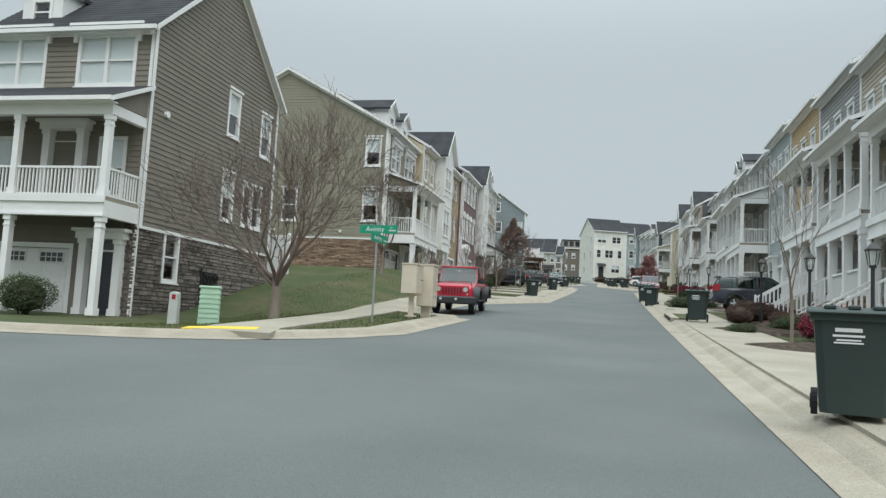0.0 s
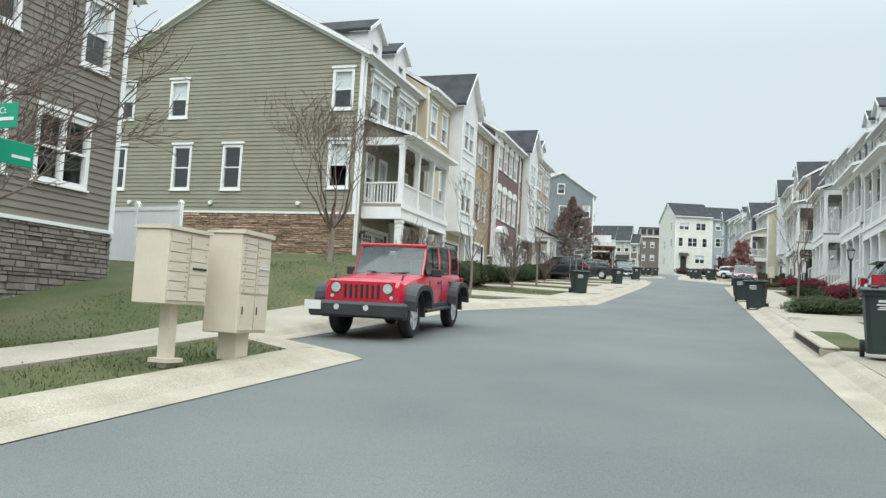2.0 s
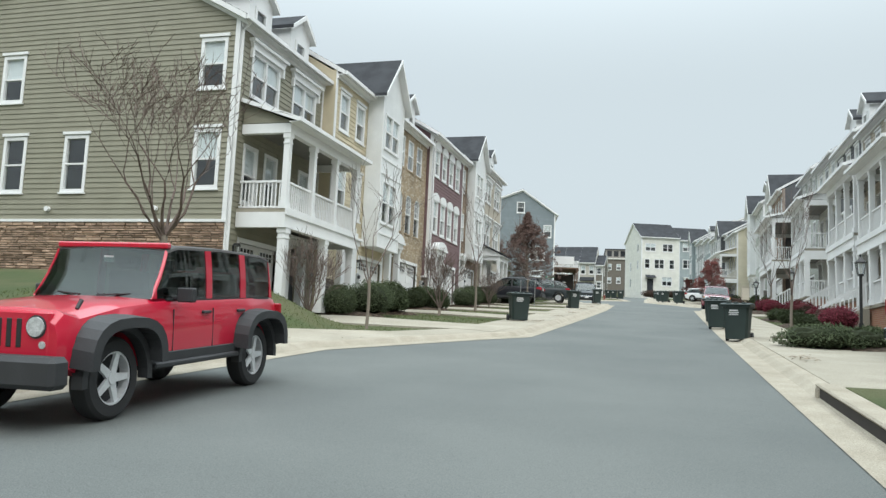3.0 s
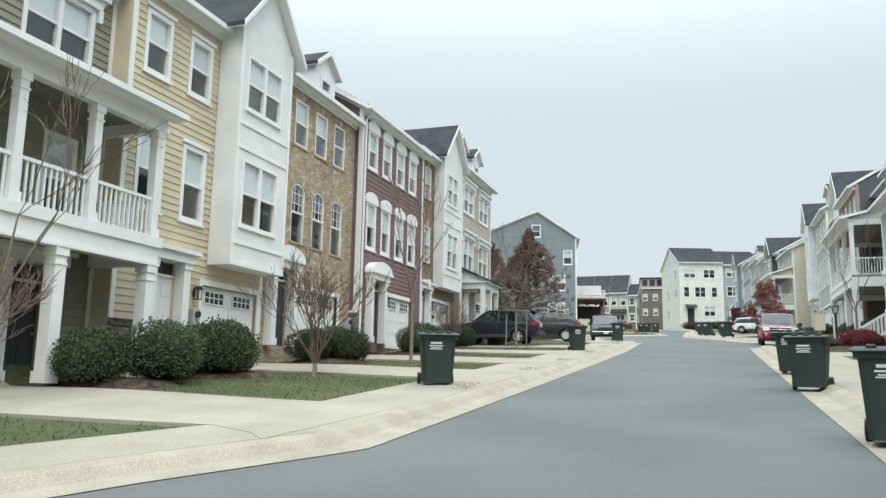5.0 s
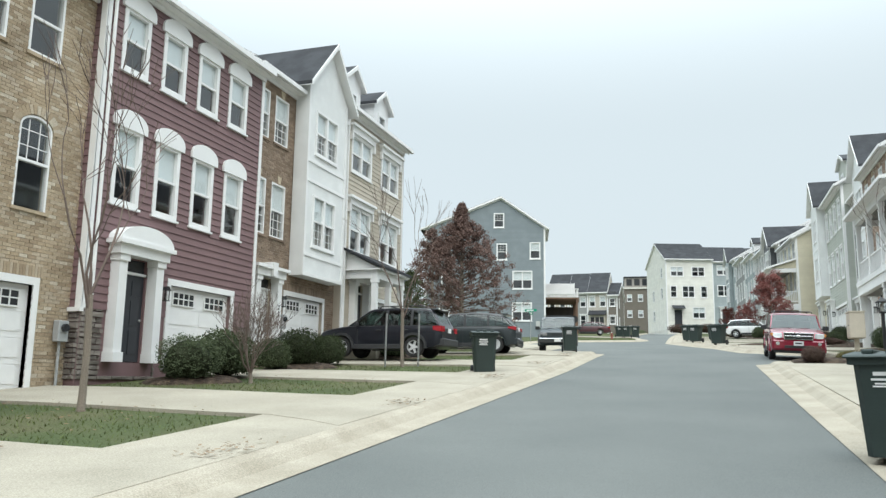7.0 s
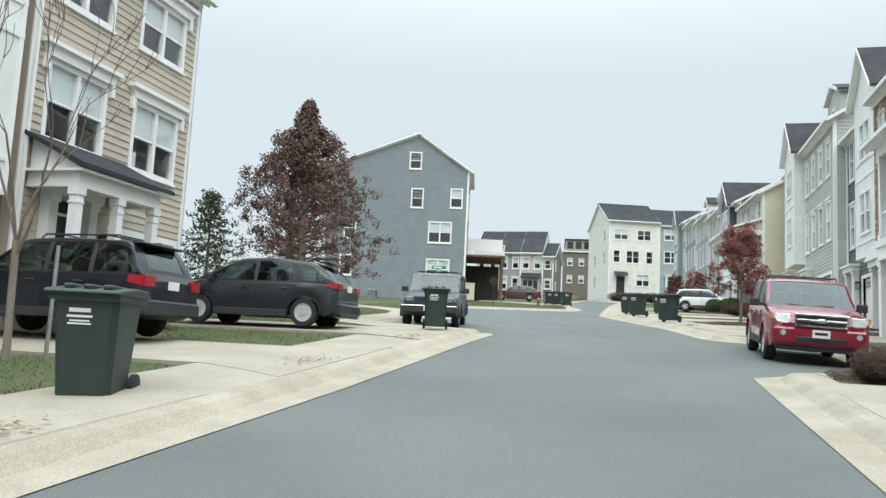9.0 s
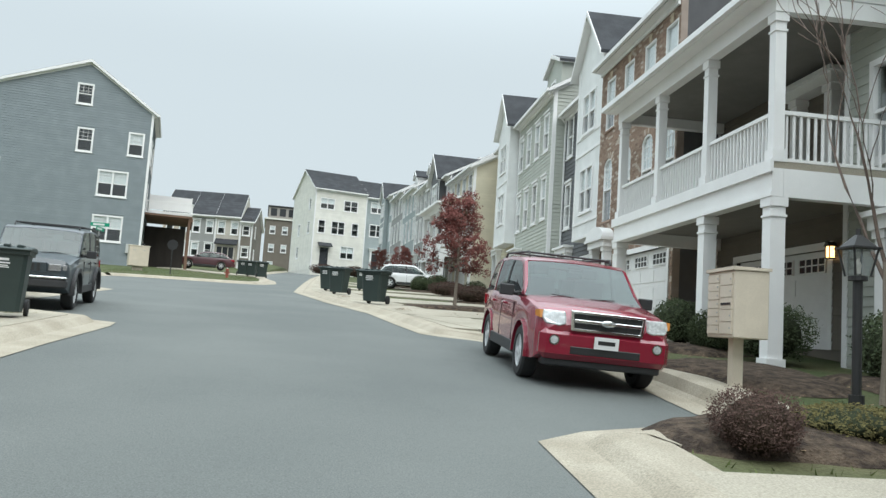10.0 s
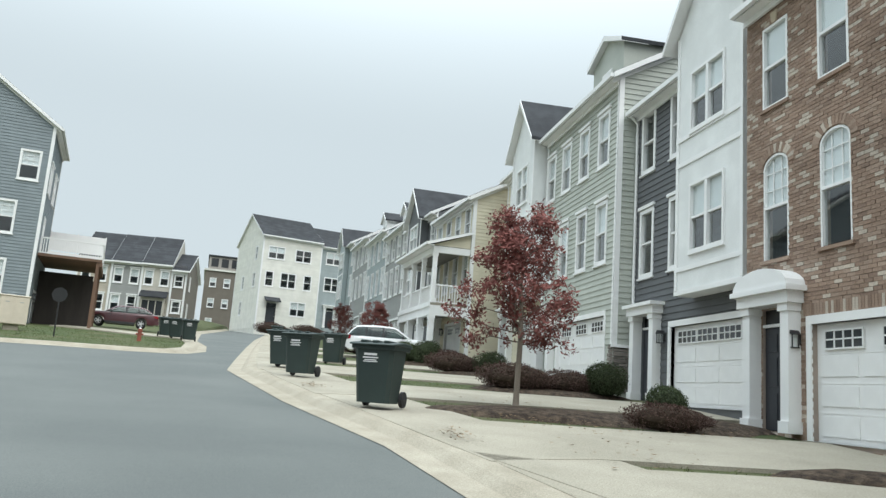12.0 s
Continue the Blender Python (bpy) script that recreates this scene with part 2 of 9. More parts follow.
def brick_pieces(name, tones):
    """One tone for each brick, drawn from a short list of (share, colour)."""
    m = bpy.data.materials.new(name)
    m.use_nodes = True
    n, l = m.node_tree.nodes, m.node_tree.links
    b = n["Principled BSDF"]
    b.inputs["Roughness"].default_value = 0.92
    b.inputs["Specular IOR Level"].default_value = 0.2
    geo, oi, add, fr = n.new("ShaderNodeNewGeometry"), n.new("ShaderNodeObjectInfo"), n.new("ShaderNodeMath"), n.new("ShaderNodeMath")
    add.operation, fr.operation = "ADD", "FRACT"
    l.new(geo.outputs["Random Per Island"], add.inputs[0])
    l.new(oi.outputs["Random"], add.inputs[1])
    l.new(add.outputs[0], fr.inputs[0])
    ramp = n.new("ShaderNodeValToRGB")
    ramp.color_ramp.interpolation = "CONSTANT"
    el = ramp.color_ramp.elements
    el.remove(el[1])
    at0 = 0.0
    for i, (share, col) in enumerate(tones):
        e = el[0] if i == 0 else el.new(at0)
        e.position, e.color = at0, (*col, 1)
        at0 += share
    l.new(fr.outputs[0], ramp.inputs[0])
    tc, big, grain, mx, mx2 = n.new("ShaderNodeTexCoord"), n.new("ShaderNodeTexNoise"), n.new("ShaderNodeTexNoise"), n.new("ShaderNodeMix"), n.new("ShaderNodeMix")
    big.inputs["Scale"].default_value, grain.inputs["Scale"].default_value, grain.inputs["Detail"].default_value = 0.9, 38, 5
    for tex, mix, amount in ((big, mx, 0.35), (grain, mx2, 0.5)):
        l.new(tc.outputs["Object"], tex.inputs[0])
        rr = n.new("ShaderNodeValToRGB")
        rr.color_ramp.elements[0].position, rr.color_ramp.elements[1].position = 0.25, 0.75
        rr.color_ramp.elements[0].color, rr.color_ramp.elements[1].color = (0.75, 0.75, 0.75, 1), (1.2, 1.2, 1.2, 1)
        l.new(tex.outputs[0], rr.inputs[0])
        mix.data_type, mix.blend_type = "RGBA", "MULTIPLY"
        mix.inputs[0].default_value = 1
        l.new(rr.outputs[0], mix.inputs[7])
    l.new(ramp.outputs[0], mx.inputs[6])
    l.new(mx.outputs[2], mx2.inputs[6])
    l.new(mx2.outputs[2], b.inputs["Base Color"])
    bp = n.new("ShaderNodeBump")
    bp.inputs["Strength"].default_value, bp.inputs["Distance"].default_value = 0.4, 0.01
    l.new(grain.outputs[0], bp.inputs["Height"])
    l.new(bp.outputs[0], b.inputs["Normal"])
    return m


TAN_BRICKS = brick_pieces("tan_bricks", [(0.3, (0.45, 0.362, 0.258)), (0.3, (0.41, 0.322, 0.222)), (0.2, (0.49, 0.405, 0.305)), (0.12, (0.35, 0.27, 0.186)), (0.08, (0.56, 0.49, 0.39))])
BROWN_BRICKS = brick_pieces("brown_bricks", [(0.35, (0.285, 0.215, 0.16)), (0.3, (0.25, 0.185, 0.135)), (0.2, (0.32, 0.245, 0.185)), (0.15, (0.215, 0.16, 0.12))])
RED_BRICKS = brick_pieces("tumbled_red_bricks", [(0.30, (0.315, 0.225, 0.172)), (0.24, (0.285, 0.20, 0.152)), (0.20, (0.345, 0.255, 0.20)), (0.10, (0.25, 0.175, 0.135)), (0.16, (0.50, 0.43, 0.36))])
# ---- helpers of this scene ----


def part(name, bm, material, parent, label=""):
    me = bpy.data.meshes.new(name)
    bm.to_mesh(me)
    bm.free()
    me.materials.append(material)
    ob = new(name, me)
    ob.parent = parent
    if label:
        ob["label"] = label
    return ob


def shared(name, me, parent, m=None, label=""):
    """One more object on a mesh that is there already."""
    ob = new(name, me)
    ob.parent = parent
    if m is not None:
        ob.matrix_basis = m
    if label:
        ob["label"] = label
    return ob


def mesh_of(name, bm, material):
    me = bpy.data.meshes.new(name)
    bm.to_mesh(me)
    bm.free()
    me.materials.append(material)
    return me


def thing(name, m, label, category, group="", kind=""):
    ob = new(name)
    ob.empty_display_size = 0.3
    ob.matrix_basis = m
    return tagged(ob, label, category, group, kind)


def box(bm, x0, x1, y0, y1, z0, z1):
    v = [bm.verts.new(p) for p in ((x0, y0, z0), (x1, y0, z0), (x1, y1, z0), (x0, y1, z0), (x0, y0, z1), (x1, y0, z1), (x1, y1, z1), (x0, y1, z1))]
    for f in ((3, 2, 1, 0), (4, 5, 6, 7), (0, 1, 5, 4), (1, 2, 6, 5), (2, 3, 7, 6), (3, 0, 4, 7)):
        bm.faces.new([v[i] for i in f])


def prism(bm, poly, axis, c0, c1):
    """A polygon drawn out along an axis. poly holds the other two coordinates, in order."""
    def at(p, c):
        return {"x": (c, p[0], p[1]), "y": (p[0], c, p[1]), "z": (p[0], p[1], c)}[axis]
    a = [bm.verts.new(at(p, c0)) for p in poly]
    b = [bm.verts.new(at(p, c1)) for p in poly]
    k = len(poly)
    bm.faces.new(a[::-1])
    bm.faces.new(b)
    for i in range(k):
        bm.faces.new((a[i], a[(i + 1) % k], b[(i + 1) % k], b[i]))


def tube(bm, pts, radii, seg=6, cap=True):
    rings = []
    for i, p in enumerate(pts):
        p = Vector(p)
        d = (Vector(pts[min(i + 1, len(pts) - 1)]) - Vector(pts[max(i - 1, 0)])).normalized()
        a = d.orthogonal().normalized()
        b = d.cross(a)
        rings.append([bm.verts.new(p + radii[i] * (math.cos(t) * a + math.sin(t) * b)) for t in [2 * math.pi * k / seg for k in range(seg)]])
    for q, r in zip(rings, rings[1:]):
        # keep neighbouring rings in step
        k0 = min(range(seg), key=lambda k: (r[k].co - q[0].co).length)
        r[:] = r[k0:] + r[:k0]
        for k in range(seg):
            bm.faces.new((q[k], q[(k + 1) % seg], r[(k + 1) % seg], r[k]))
    if cap:
        bm.faces.new(rings[0][::-1])
        bm.faces.new(rings[-1])


def cyl(bm, p0, p1, r, seg=12, r2=None):
    tube(bm, [p0, p1], [r, r if r2 is None else r2], seg)


def clean(bm, bevel=0.0, segs=1):
    bmesh.ops.recalc_face_normals(bm, faces=bm.faces)
    if bevel:
        bmesh.ops.bevel(bm, geom=[e for e in bm.edges if e.is_manifold and e.calc_face_angle(0) > 0.5], offset=bevel, segments=segs, affect="EDGES", profile=0.6)
    return bm


def smooth(ob, angle=0.6):
    me = ob.data if hasattr(ob, "data") else ob
    me.shade_smooth()
    me.set_sharp_from_angle(angle=angle)
    return ob


# ---- the lie of the land ----
SLOPE = 0.0722


def lerp(y, knots):
    if y <= knots[0][0]:
        return knots[0][1]
    for (a, p), (b, q) in zip(knots, knots[1:]):
        if y <= b:
            return p + (q - p) * (y - a) / (b - a)
    return knots[-1][1]


def G(y):
    """Height of the road: it steepens a little on the way up, and levels out far off."""
    y = max(y, -60.0)
    if y < 0:
        return 0.0605 * y
    if y < 80:
        return 0.0605 * y + 0.000137 * y * y
    return 5.717 + 0.0695 * (min(y, 190) - 80) + 0.015 * max(0.0, min(y - 190, 400))


def house_line(y):
    """Height of the doorsteps along the rows."""
    return SLOPE * y + 0.02


def step(a, b, v):
    t = max(0.0, min(1.0, (v - a) / (b - a)))
    return t * t * (3 - 2 * t)


RIGHT_KERB = [(-60, 1.95), (75.8, 1.95), (77.2, 4.3), (83.8, 4.4), (86.0, 1.8), (92.0, 0.95), (97.0, -0.4), (105.0, -2.05), (112, -2.3), (125.0, -2.7), (145.0, -3.2), (200.0, -3.6)]
LEFT_KERB = [(15.2, -7.6), (16.4, -5.9), (18.0, -5.2), (25.3, -5.0), (26.9, -7.2), (37.5, -7.2), (42.3, -5.2), (44.5, -4.1), (72.0, -4.05), (83.6, -4.35), (85.2, -7.6), (96.0, -8.0), (97.0, -9.0), (97.5, -9.6)]
MID_LEFT = [(97.5, -9.6), (99.0, -11.0), (103.0, -12.0), (107.0, -12.3), (111.0, -12.0)]
CORNER_LAWN = [(14.6, 0.95), (22.0, 1.15), (25.5, 1.45), (31.0, 2.7), (36.0, 3.55), (41.0, 4.35), (44.0, 4.5), (47.0, 4.4), (52.0, 4.1)]


def lawn_rise(x, y):
    """How far the ground stands above the road."""
    z = 0.12
    if y < 52:
        far = step(-7.8, -12.3, x) * (1 - step(42.0, 44.6, y) * step(-14.2, -13.2, x)) * (1 - step(49, 52, y))
        z += far * (lerp(y, CORNER_LAWN) - G(y) - 0.14)
    z += 0.15 * step(-8, -14, x) * step(116, 122, y)
    if 14 < y < 118:
        z += max(0.0, house_line(y) - G(y) - 0.14) * max(step(4.0, 8.5, x), step(-5.5, -11.0, x) * step(44, 46, y))
    z += 0.8 * step(5, 12, abs(x + 1)) * step(150, 180, y)
    return z


def on_road(x, y):
    if y < 15.2:
        return x < 1.95 if y > 2.5 else -4.5 < x < 1.95
    if y < 97.5:
        return lerp(y, LEFT_KERB) < x < lerp(y, RIGHT_KERB)
    if y < 111:
        return lerp(y, MID_LEFT) < x < lerp(y, RIGHT_KERB)
    return lerp(y, FAR_LEFT) < x < lerp(y, RIGHT_KERB)


FAR_LEFT = [(111, -12.0), (112.6, -5.0), (116.0, -4.6), (122.0, -5.2), (130, -6.6), (150, -8.6), (200, -9.4)]


def GZ(x, y):
    return G(y) + lawn_rise(x, y)


def sheet(name, xs, ys, zf, material, label, kind="structure", lift=0.0):
    bm = bmesh.new()
    grid = [[bm.verts.new((x, y, zf(x, y) + lift)) for x in xs] for y in ys]
    for j in range(len(ys) - 1):
        for i in range(len(xs) - 1):
            bm.faces.new((grid[j][i], grid[j][i + 1], grid[j + 1][i + 1], grid[j + 1][i]))
    ob = new(name, mesh_of(name, bm, material))
    smooth(ob)
    return tagged(ob, label, "", "", kind)


def spread(a, b, n):
    return [a + (b - a) * i / n for i in range(n + 1)]
# ---- ground, road, kerbs ----
def earth(x, y):
    near = -45 < x < 45 and -55 < y < 200
    dip = 0.45 if near and (on_road(x, y) or on_road(x - 0.42, y) or on_road(x + 0.42, y) or on_road(x, y - 0.42) or on_road(x, y + 0.42)) else 0.0
    return GZ(x, y) - dip if near else GZ(max(-45, min(45, x)), y) - 0.05


gx = [-3000, -900, -300, -120, -60, -45] + spread(-44.0, -16.0, 14) + spread(-15.5, 11.0, 106) + spread(12, 44, 16) + [45, 60, 120, 300, 900, 3000]
gy = [-2000, -500, -150, -70] + spread(-55.0, 0.0, 22) + spread(0.5, 130.0, 259) + spread(132, 200, 34) + [240, 320, 500, 900, 1500, 3500]
sheet("ground", gx, gy, earth, GRASS, "winter lawn grass, green with brown patches", lift=-0.03)

def fall(x, y):
    """How far the parking bay by the red car drops towards its kerb."""
    return 0.040 * max(0.0, min(x, 4.8) - 1.95) * step(76.0, 78.0, y) * (1 - step(83.0, 86.5, y))


# the asphalt: the street, with the two streets that join it from one side
bm = bmesh.new()


def lerp_left(y):
    if y < 2.5:
        return -4.6
    if y < 15.2:
        return -48.0
    if y < 97.5:
        return lerp(y, LEFT_KERB)
    if y < 111:
        return lerp(y, MID_LEFT)
    return lerp(y, FAR_LEFT)


ys = sorted(set(spread(-55, 0, 11) + [2.49, 2.5, 15.19, 15.2, 97.49, 97.5, 110.99, 111.0] + spread(1.0, 199.0, 198) + [y for y, _ in RIGHT_KERB + LEFT_KERB + FAR_LEFT if -55 < y < 200]))
rows = []
for y in ys:
    a, b = lerp_left(y), lerp(y, RIGHT_KERB)
    rows.append([bm.verts.new((x, y, G(y) - fall(x, y))) for x in spread(a, b, 12)])
for r, s in zip(rows, rows[1:]):
    for i in range(12):
        if r[0].co.y != s[0].co.y:
            bm.faces.new((r[i], r[i + 1], s[i + 1], s[i]))
road = new("road", mesh_of("road", bm, ASPHALT))
tagged(road, "grey worn asphalt street climbing gently", "", "", "structure")


def kerb_run(name, line, side, label="pale concrete kerb with a gutter pan"):
    """A rounded kerb along a line of the plan; side 1: the lawn lies on its right."""
    bm = bmesh.new()
    prof = [(-0.40, 0.010), (-0.02, 0.022), (0.05, 0.07), (0.12, 0.115), (0.20, 0.138), (0.30, 0.142), (0.62, 0.118), (0.63, -0.05)]
    rings = []
    for i, (x, y) in enumerate(line):
        x0, y0 = line[max(i - 1, 0)]
        x1, y1 = line[min(i + 1, len(line) - 1)]
        d = Vector((x1 - x0, y1 - y0)).normalized()
        nrm = Vector((d.y, -d.x)) * side
        rings.append([bm.verts.new((x + nrm.x * o, y + nrm.y * o, G(y + nrm.y * o) + h - (fall(x + nrm.x * o, y) if o < 0.06 else 0.0))) for o, h in prof])
    for r, s in zip(rings, rings[1:]):
        for k in range(len(prof) - 1):
            bm.faces.new((r[k], r[k + 1], s[k + 1], s[k]))
    clean(bm)
    ob = new(name, mesh_of(name, bm, KERB))
    return tagged(ob, label, "", "", "structure")


def along(knots, y0, y1, n):
    ys = sorted(set(spread(y0, y1, n) + [y for y, _ in knots if y0 < y < y1]))
    return [(lerp(y, knots), y) for y in ys]


kerb_run("kerb_east", along(RIGHT_KERB, -50, 190, 120), 1)
kerb_run("kerb_west", [(-40, 13.2), (-20, 13.2), (-12, 13.3), (-9, 13.9), (-7.5, 14.6), (-6.5, 15.6)] + along(LEFT_KERB, 16.5, 96.0, 80) + [(-8.6, 96.7)] + along(MID_LEFT, 97.6, 110.4, 10), -1)
kerb_run("kerb_far", [(-11.9, 110.6), (-11.2, 111.3), (-9, 111.9), (-6.4, 112.0), (-5.4, 112.5)] + along(FAR_LEFT, 113, 190, 30), -1)


PAVED = []      # quads and rings of the plan where no grass grows


def slab(name, left, right, label, material=CONCRETE, lift=0.015, parent=None, ramp=False):
    """A paved strip that follows the land; with ramp its road end comes down to the gutter."""
    bm = bmesh.new()
    n = len(left)
    for (l0, r0), (l1, r1) in zip(zip(left, right), list(zip(left, right))[1:]):
        PAVED.append((l0, r0, r1, l1))
    zt = lambda x, y: GZ(x, y) + lift
    top = [[bm.verts.new((l[0] + (r[0] - l[0]) * k / 4, l[1] + (r[1] - l[1]) * k / 4, zt(l[0] + (r[0] - l[0]) * k / 4, l[1] + (r[1] - l[1]) * k / 4))) for k in range(5)] for l, r in zip(left, right)]
    if ramp:
        for v in top[0]:
            v.co.z = G(v.co.y) + 0.03
        for v in top[1]:
            v.co.z = G(v.co.y) + 0.17
    for a, b in zip(top, top[1:]):
        for k in range(4):
            bm.faces.new((a[k], a[k + 1], b[k + 1], b[k]))
    ring = [e for e in bm.edges if e.is_boundary]
    ex = bmesh.ops.extrude_edge_only(bm, edges=ring)
    for v in [g for g in ex["geom"] if isinstance(g, bmesh.types.BMVert)]:
        v.co.z -= 0.12
    clean(bm)
    ob = new(name, mesh_of(name, bm, material))
    ob.parent = parent
    if parent is None:
        tagged(ob, label, "", "", "structure")
    return ob


# footpaths
pts = [(-7.6, 14.7), (-8.0, 16.2), (-8.0, 18.5), (-8.0, 21.0), (-8.1, 25.0), (-8.35, 28.0), (-8.35, 33.0), (-8.3, 37.5), (-6.4, 42.4), (-5.25, 44.8), (-5.22, 60.0), (-5.22, 72.0), (-5.5, 82.0), (-8.9, 85.4), (-9.3, 93.0), (-10.3, 96.5), (-12.6, 100.0), (-15.6, 103.5), (-19.0, 106.5), (-23.0, 109.0)]
slab("pavement_west", [(x - 0.85, y) for x, y in pts], [(x + 0.85, y) for x, y in pts], "pale concrete footpath along the lawns", lift=0.020)
slab("tactile_ramp", [(-8.75, 14.75), (-8.95, 15.4)], [(-7.35, 15.3), (-7.55, 15.95)], "yellow tactile paving at the kerb ramp", YELLOW, 0.028)
pts = [(3.14, -8.0), (3.14, 30.0), (3.14, 50.0), (3.14, 74.6)]
slab("pavement_east", [(x - 0.9, y) for x, y in pts], [(x + 0.9, y) for x, y in pts], "pale concrete footpath along the street", lift=0.020)
pts = [(3.1, 86.4), (2.15, 92.4), (0.85, 97.4), (-0.75, 105.4), (-1.1, 112.0), (-1.45, 125.0), (-2.0, 145.0)]
slab("pavement_bend", [(x - 0.9, y) for x, y in pts], [(x + 0.9, y) for x, y in pts], "pale concrete footpath round the bend", lift=0.020)


def driveway(knots, x1, y, w, flare):
    """A concrete drive from the gutter of a kerb line to the garage at x1; its road end follows the kerb."""
    n = 8
    sgn = 1 if x1 > lerp(y, knots) else -1
    half = [w / 2 + flare, w / 2 + flare * 0.5] + [w / 2] * (n + 1)
    a, b = [], []
    for side, out in ((-1, a), (1, b)):
        for k, h in enumerate(half):
            q = y + side * h
            e = lerp(q, knots)
            x = e + sgn * 0.34 if k == 0 else e + sgn * 1.0 if k == 1 else e + sgn * 1.9 + (x1 - e - sgn * 1.9) * (k - 2) / n
            out.append((x, q))
    slab("driveway", a, b, "pale concrete driveway up to a garage", lift=0.027)


for y, x1 in ((46.3, -13.6), (54.95, -13.3), (61.2, -13.3), (67.7, -12.7), (74.1, -13.2), (80.9, -12.9)):
    driveway(LEFT_KERB, x1, y, 3.0, 0.9)
for y, x1, w in ((40.6, 9.2, 3.0), (48.4, 9.2, 3.0), (67.4, 9.2, 3.0), (88.0, 9.9, 4.6), (92.7, 8.85, 3.6), (100.0, 9.45, 3.8), (107.2, 8.85, 4.6), (113.6, 9.0, 3.0), (122.0, 7.2, 3.0), (130.0, 6.6, 3.4)):
    driveway(RIGHT_KERB, x1, y, w, 0.6)
driveway(FAR_LEFT, -14.0, 131.0, 4.5, 0.4)


def bed(cx, cy, rx, ry, label="dark bark-mulch planting bed"):
    """A mulch bed with an uneven edge, slightly mounded."""
    r = random.Random(int(cx * 37 + cy * 11))
    bm = bmesh.new()
    PAVED.append([(cx + rx * math.cos(q * 0.5236), cy + ry * math.sin(q * 0.5236)) for q in range(12)])
    rings = []
    for k, t in enumerate((0.0, 0.55, 0.85, 1.0)):
        ringv = []
        for i in range(20):
            a = 2 * math.pi * i / 20
            q = 1 + 0.10 * math.sin(3 * a + cx) + 0.06 * math.sin(5 * a + cy)
            x, y = cx + rx * t * q * math.cos(a), cy + ry * t * q * math.sin(a)
            ringv.append(bm.verts.new((x, y, GZ(x, y) + (0.13, 0.11, 0.06, -0.03)[k] + r.uniform(-0.01, 0.01))))
        rings.append(ringv)
    for p, q in zip(rings[1:], rings[2:]):
        for i in range(20):
            bm.faces.new((p[i], q[i], q[(i + 1) % 20], p[(i + 1) % 20]))
    c = bm.verts.new((cx, cy, GZ(cx, cy) + 0.14))
    for i in range(20):
        bm.faces.new((c, rings[1][i], rings[1][(i + 1) % 20]))
    for v in rings[0]:
        bm.verts.remove(v)
    ob = new("planting_bed", mesh_of("planting_bed", bm, MULCH))
    smooth(ob, 1.0)
    tagged(ob, label, "", "", "structure")


for cx, cy, rx, ry in ((-11.4, 48.9, 1.5, 0.9), (-11.2, 51.9, 1.5, 1.2), (-11.3, 58.2, 1.2, 1.1), (-11.1, 65.0, 1.1, 1.1), (-11.5, 70.8, 1.0, 1.4), (-11.1, 77.6, 1.0, 1.1),
                       (4.3, 18.4, 1.6, 1.9), (4.4, 24.8, 1.6, 1.5), (5.7, 31.5, 1.3, 5.5), (4.3, 43.8, 1.65, 1.9), (4.0, 46.7, 1.2, 0.8), (5.7, 55.0, 1.4, 4.2), (5.7, 61.5, 1.4, 3.4), (5.7, 72.2, 1.4, 2.2),
                       (7.9, 79.0, 0.9, 2.2), (3.6, 75.9, 1.1, 0.85), (6.9, 84.6, 1.2, 0.9), (5.9, 80.6, 1.3, 1.8), (6.6, 90.4, 1.6, 0.5), (4.2, 96.3, 2.5, 1.0), (6.9, 96.3, 1.9, 1.3), (6.6, 103.4, 2.4, 1.0), (6.4, 110.6, 1.8, 0.7), (5.0, 117.2, 1.6, 1.0), (4.4, 126.0, 1.6, 1.0)):
    bed(cx, cy, rx, ry)
# ---- house parts; a house's own space: x along the front, -y towards the street, z up ----
CACHE = {}


def cached(key, make):
    if key not in CACHE:
        CACHE[key] = make()
    return CACHE[key]


def free_spans(a, b, z0, z1, holes):
    """What is left of a..b in the band z0..z1, once the holes (a0, a1, z0, z1) are cut out."""
    spans = [(a, b)]
    for h0, h1, k0, k1 in holes:
        if k0 < z1 - 1e-4 and k1 > z0 + 1e-4:
            nxt = []
            for s, e in spans:
                if h0 > s:
                    nxt.append((s, min(e, h0)))
                if h1 < e:
                    nxt.append((max(s, h1), e))
            spans = [(s, e) for s, e in nxt if e - s > 0.01]
    return spans


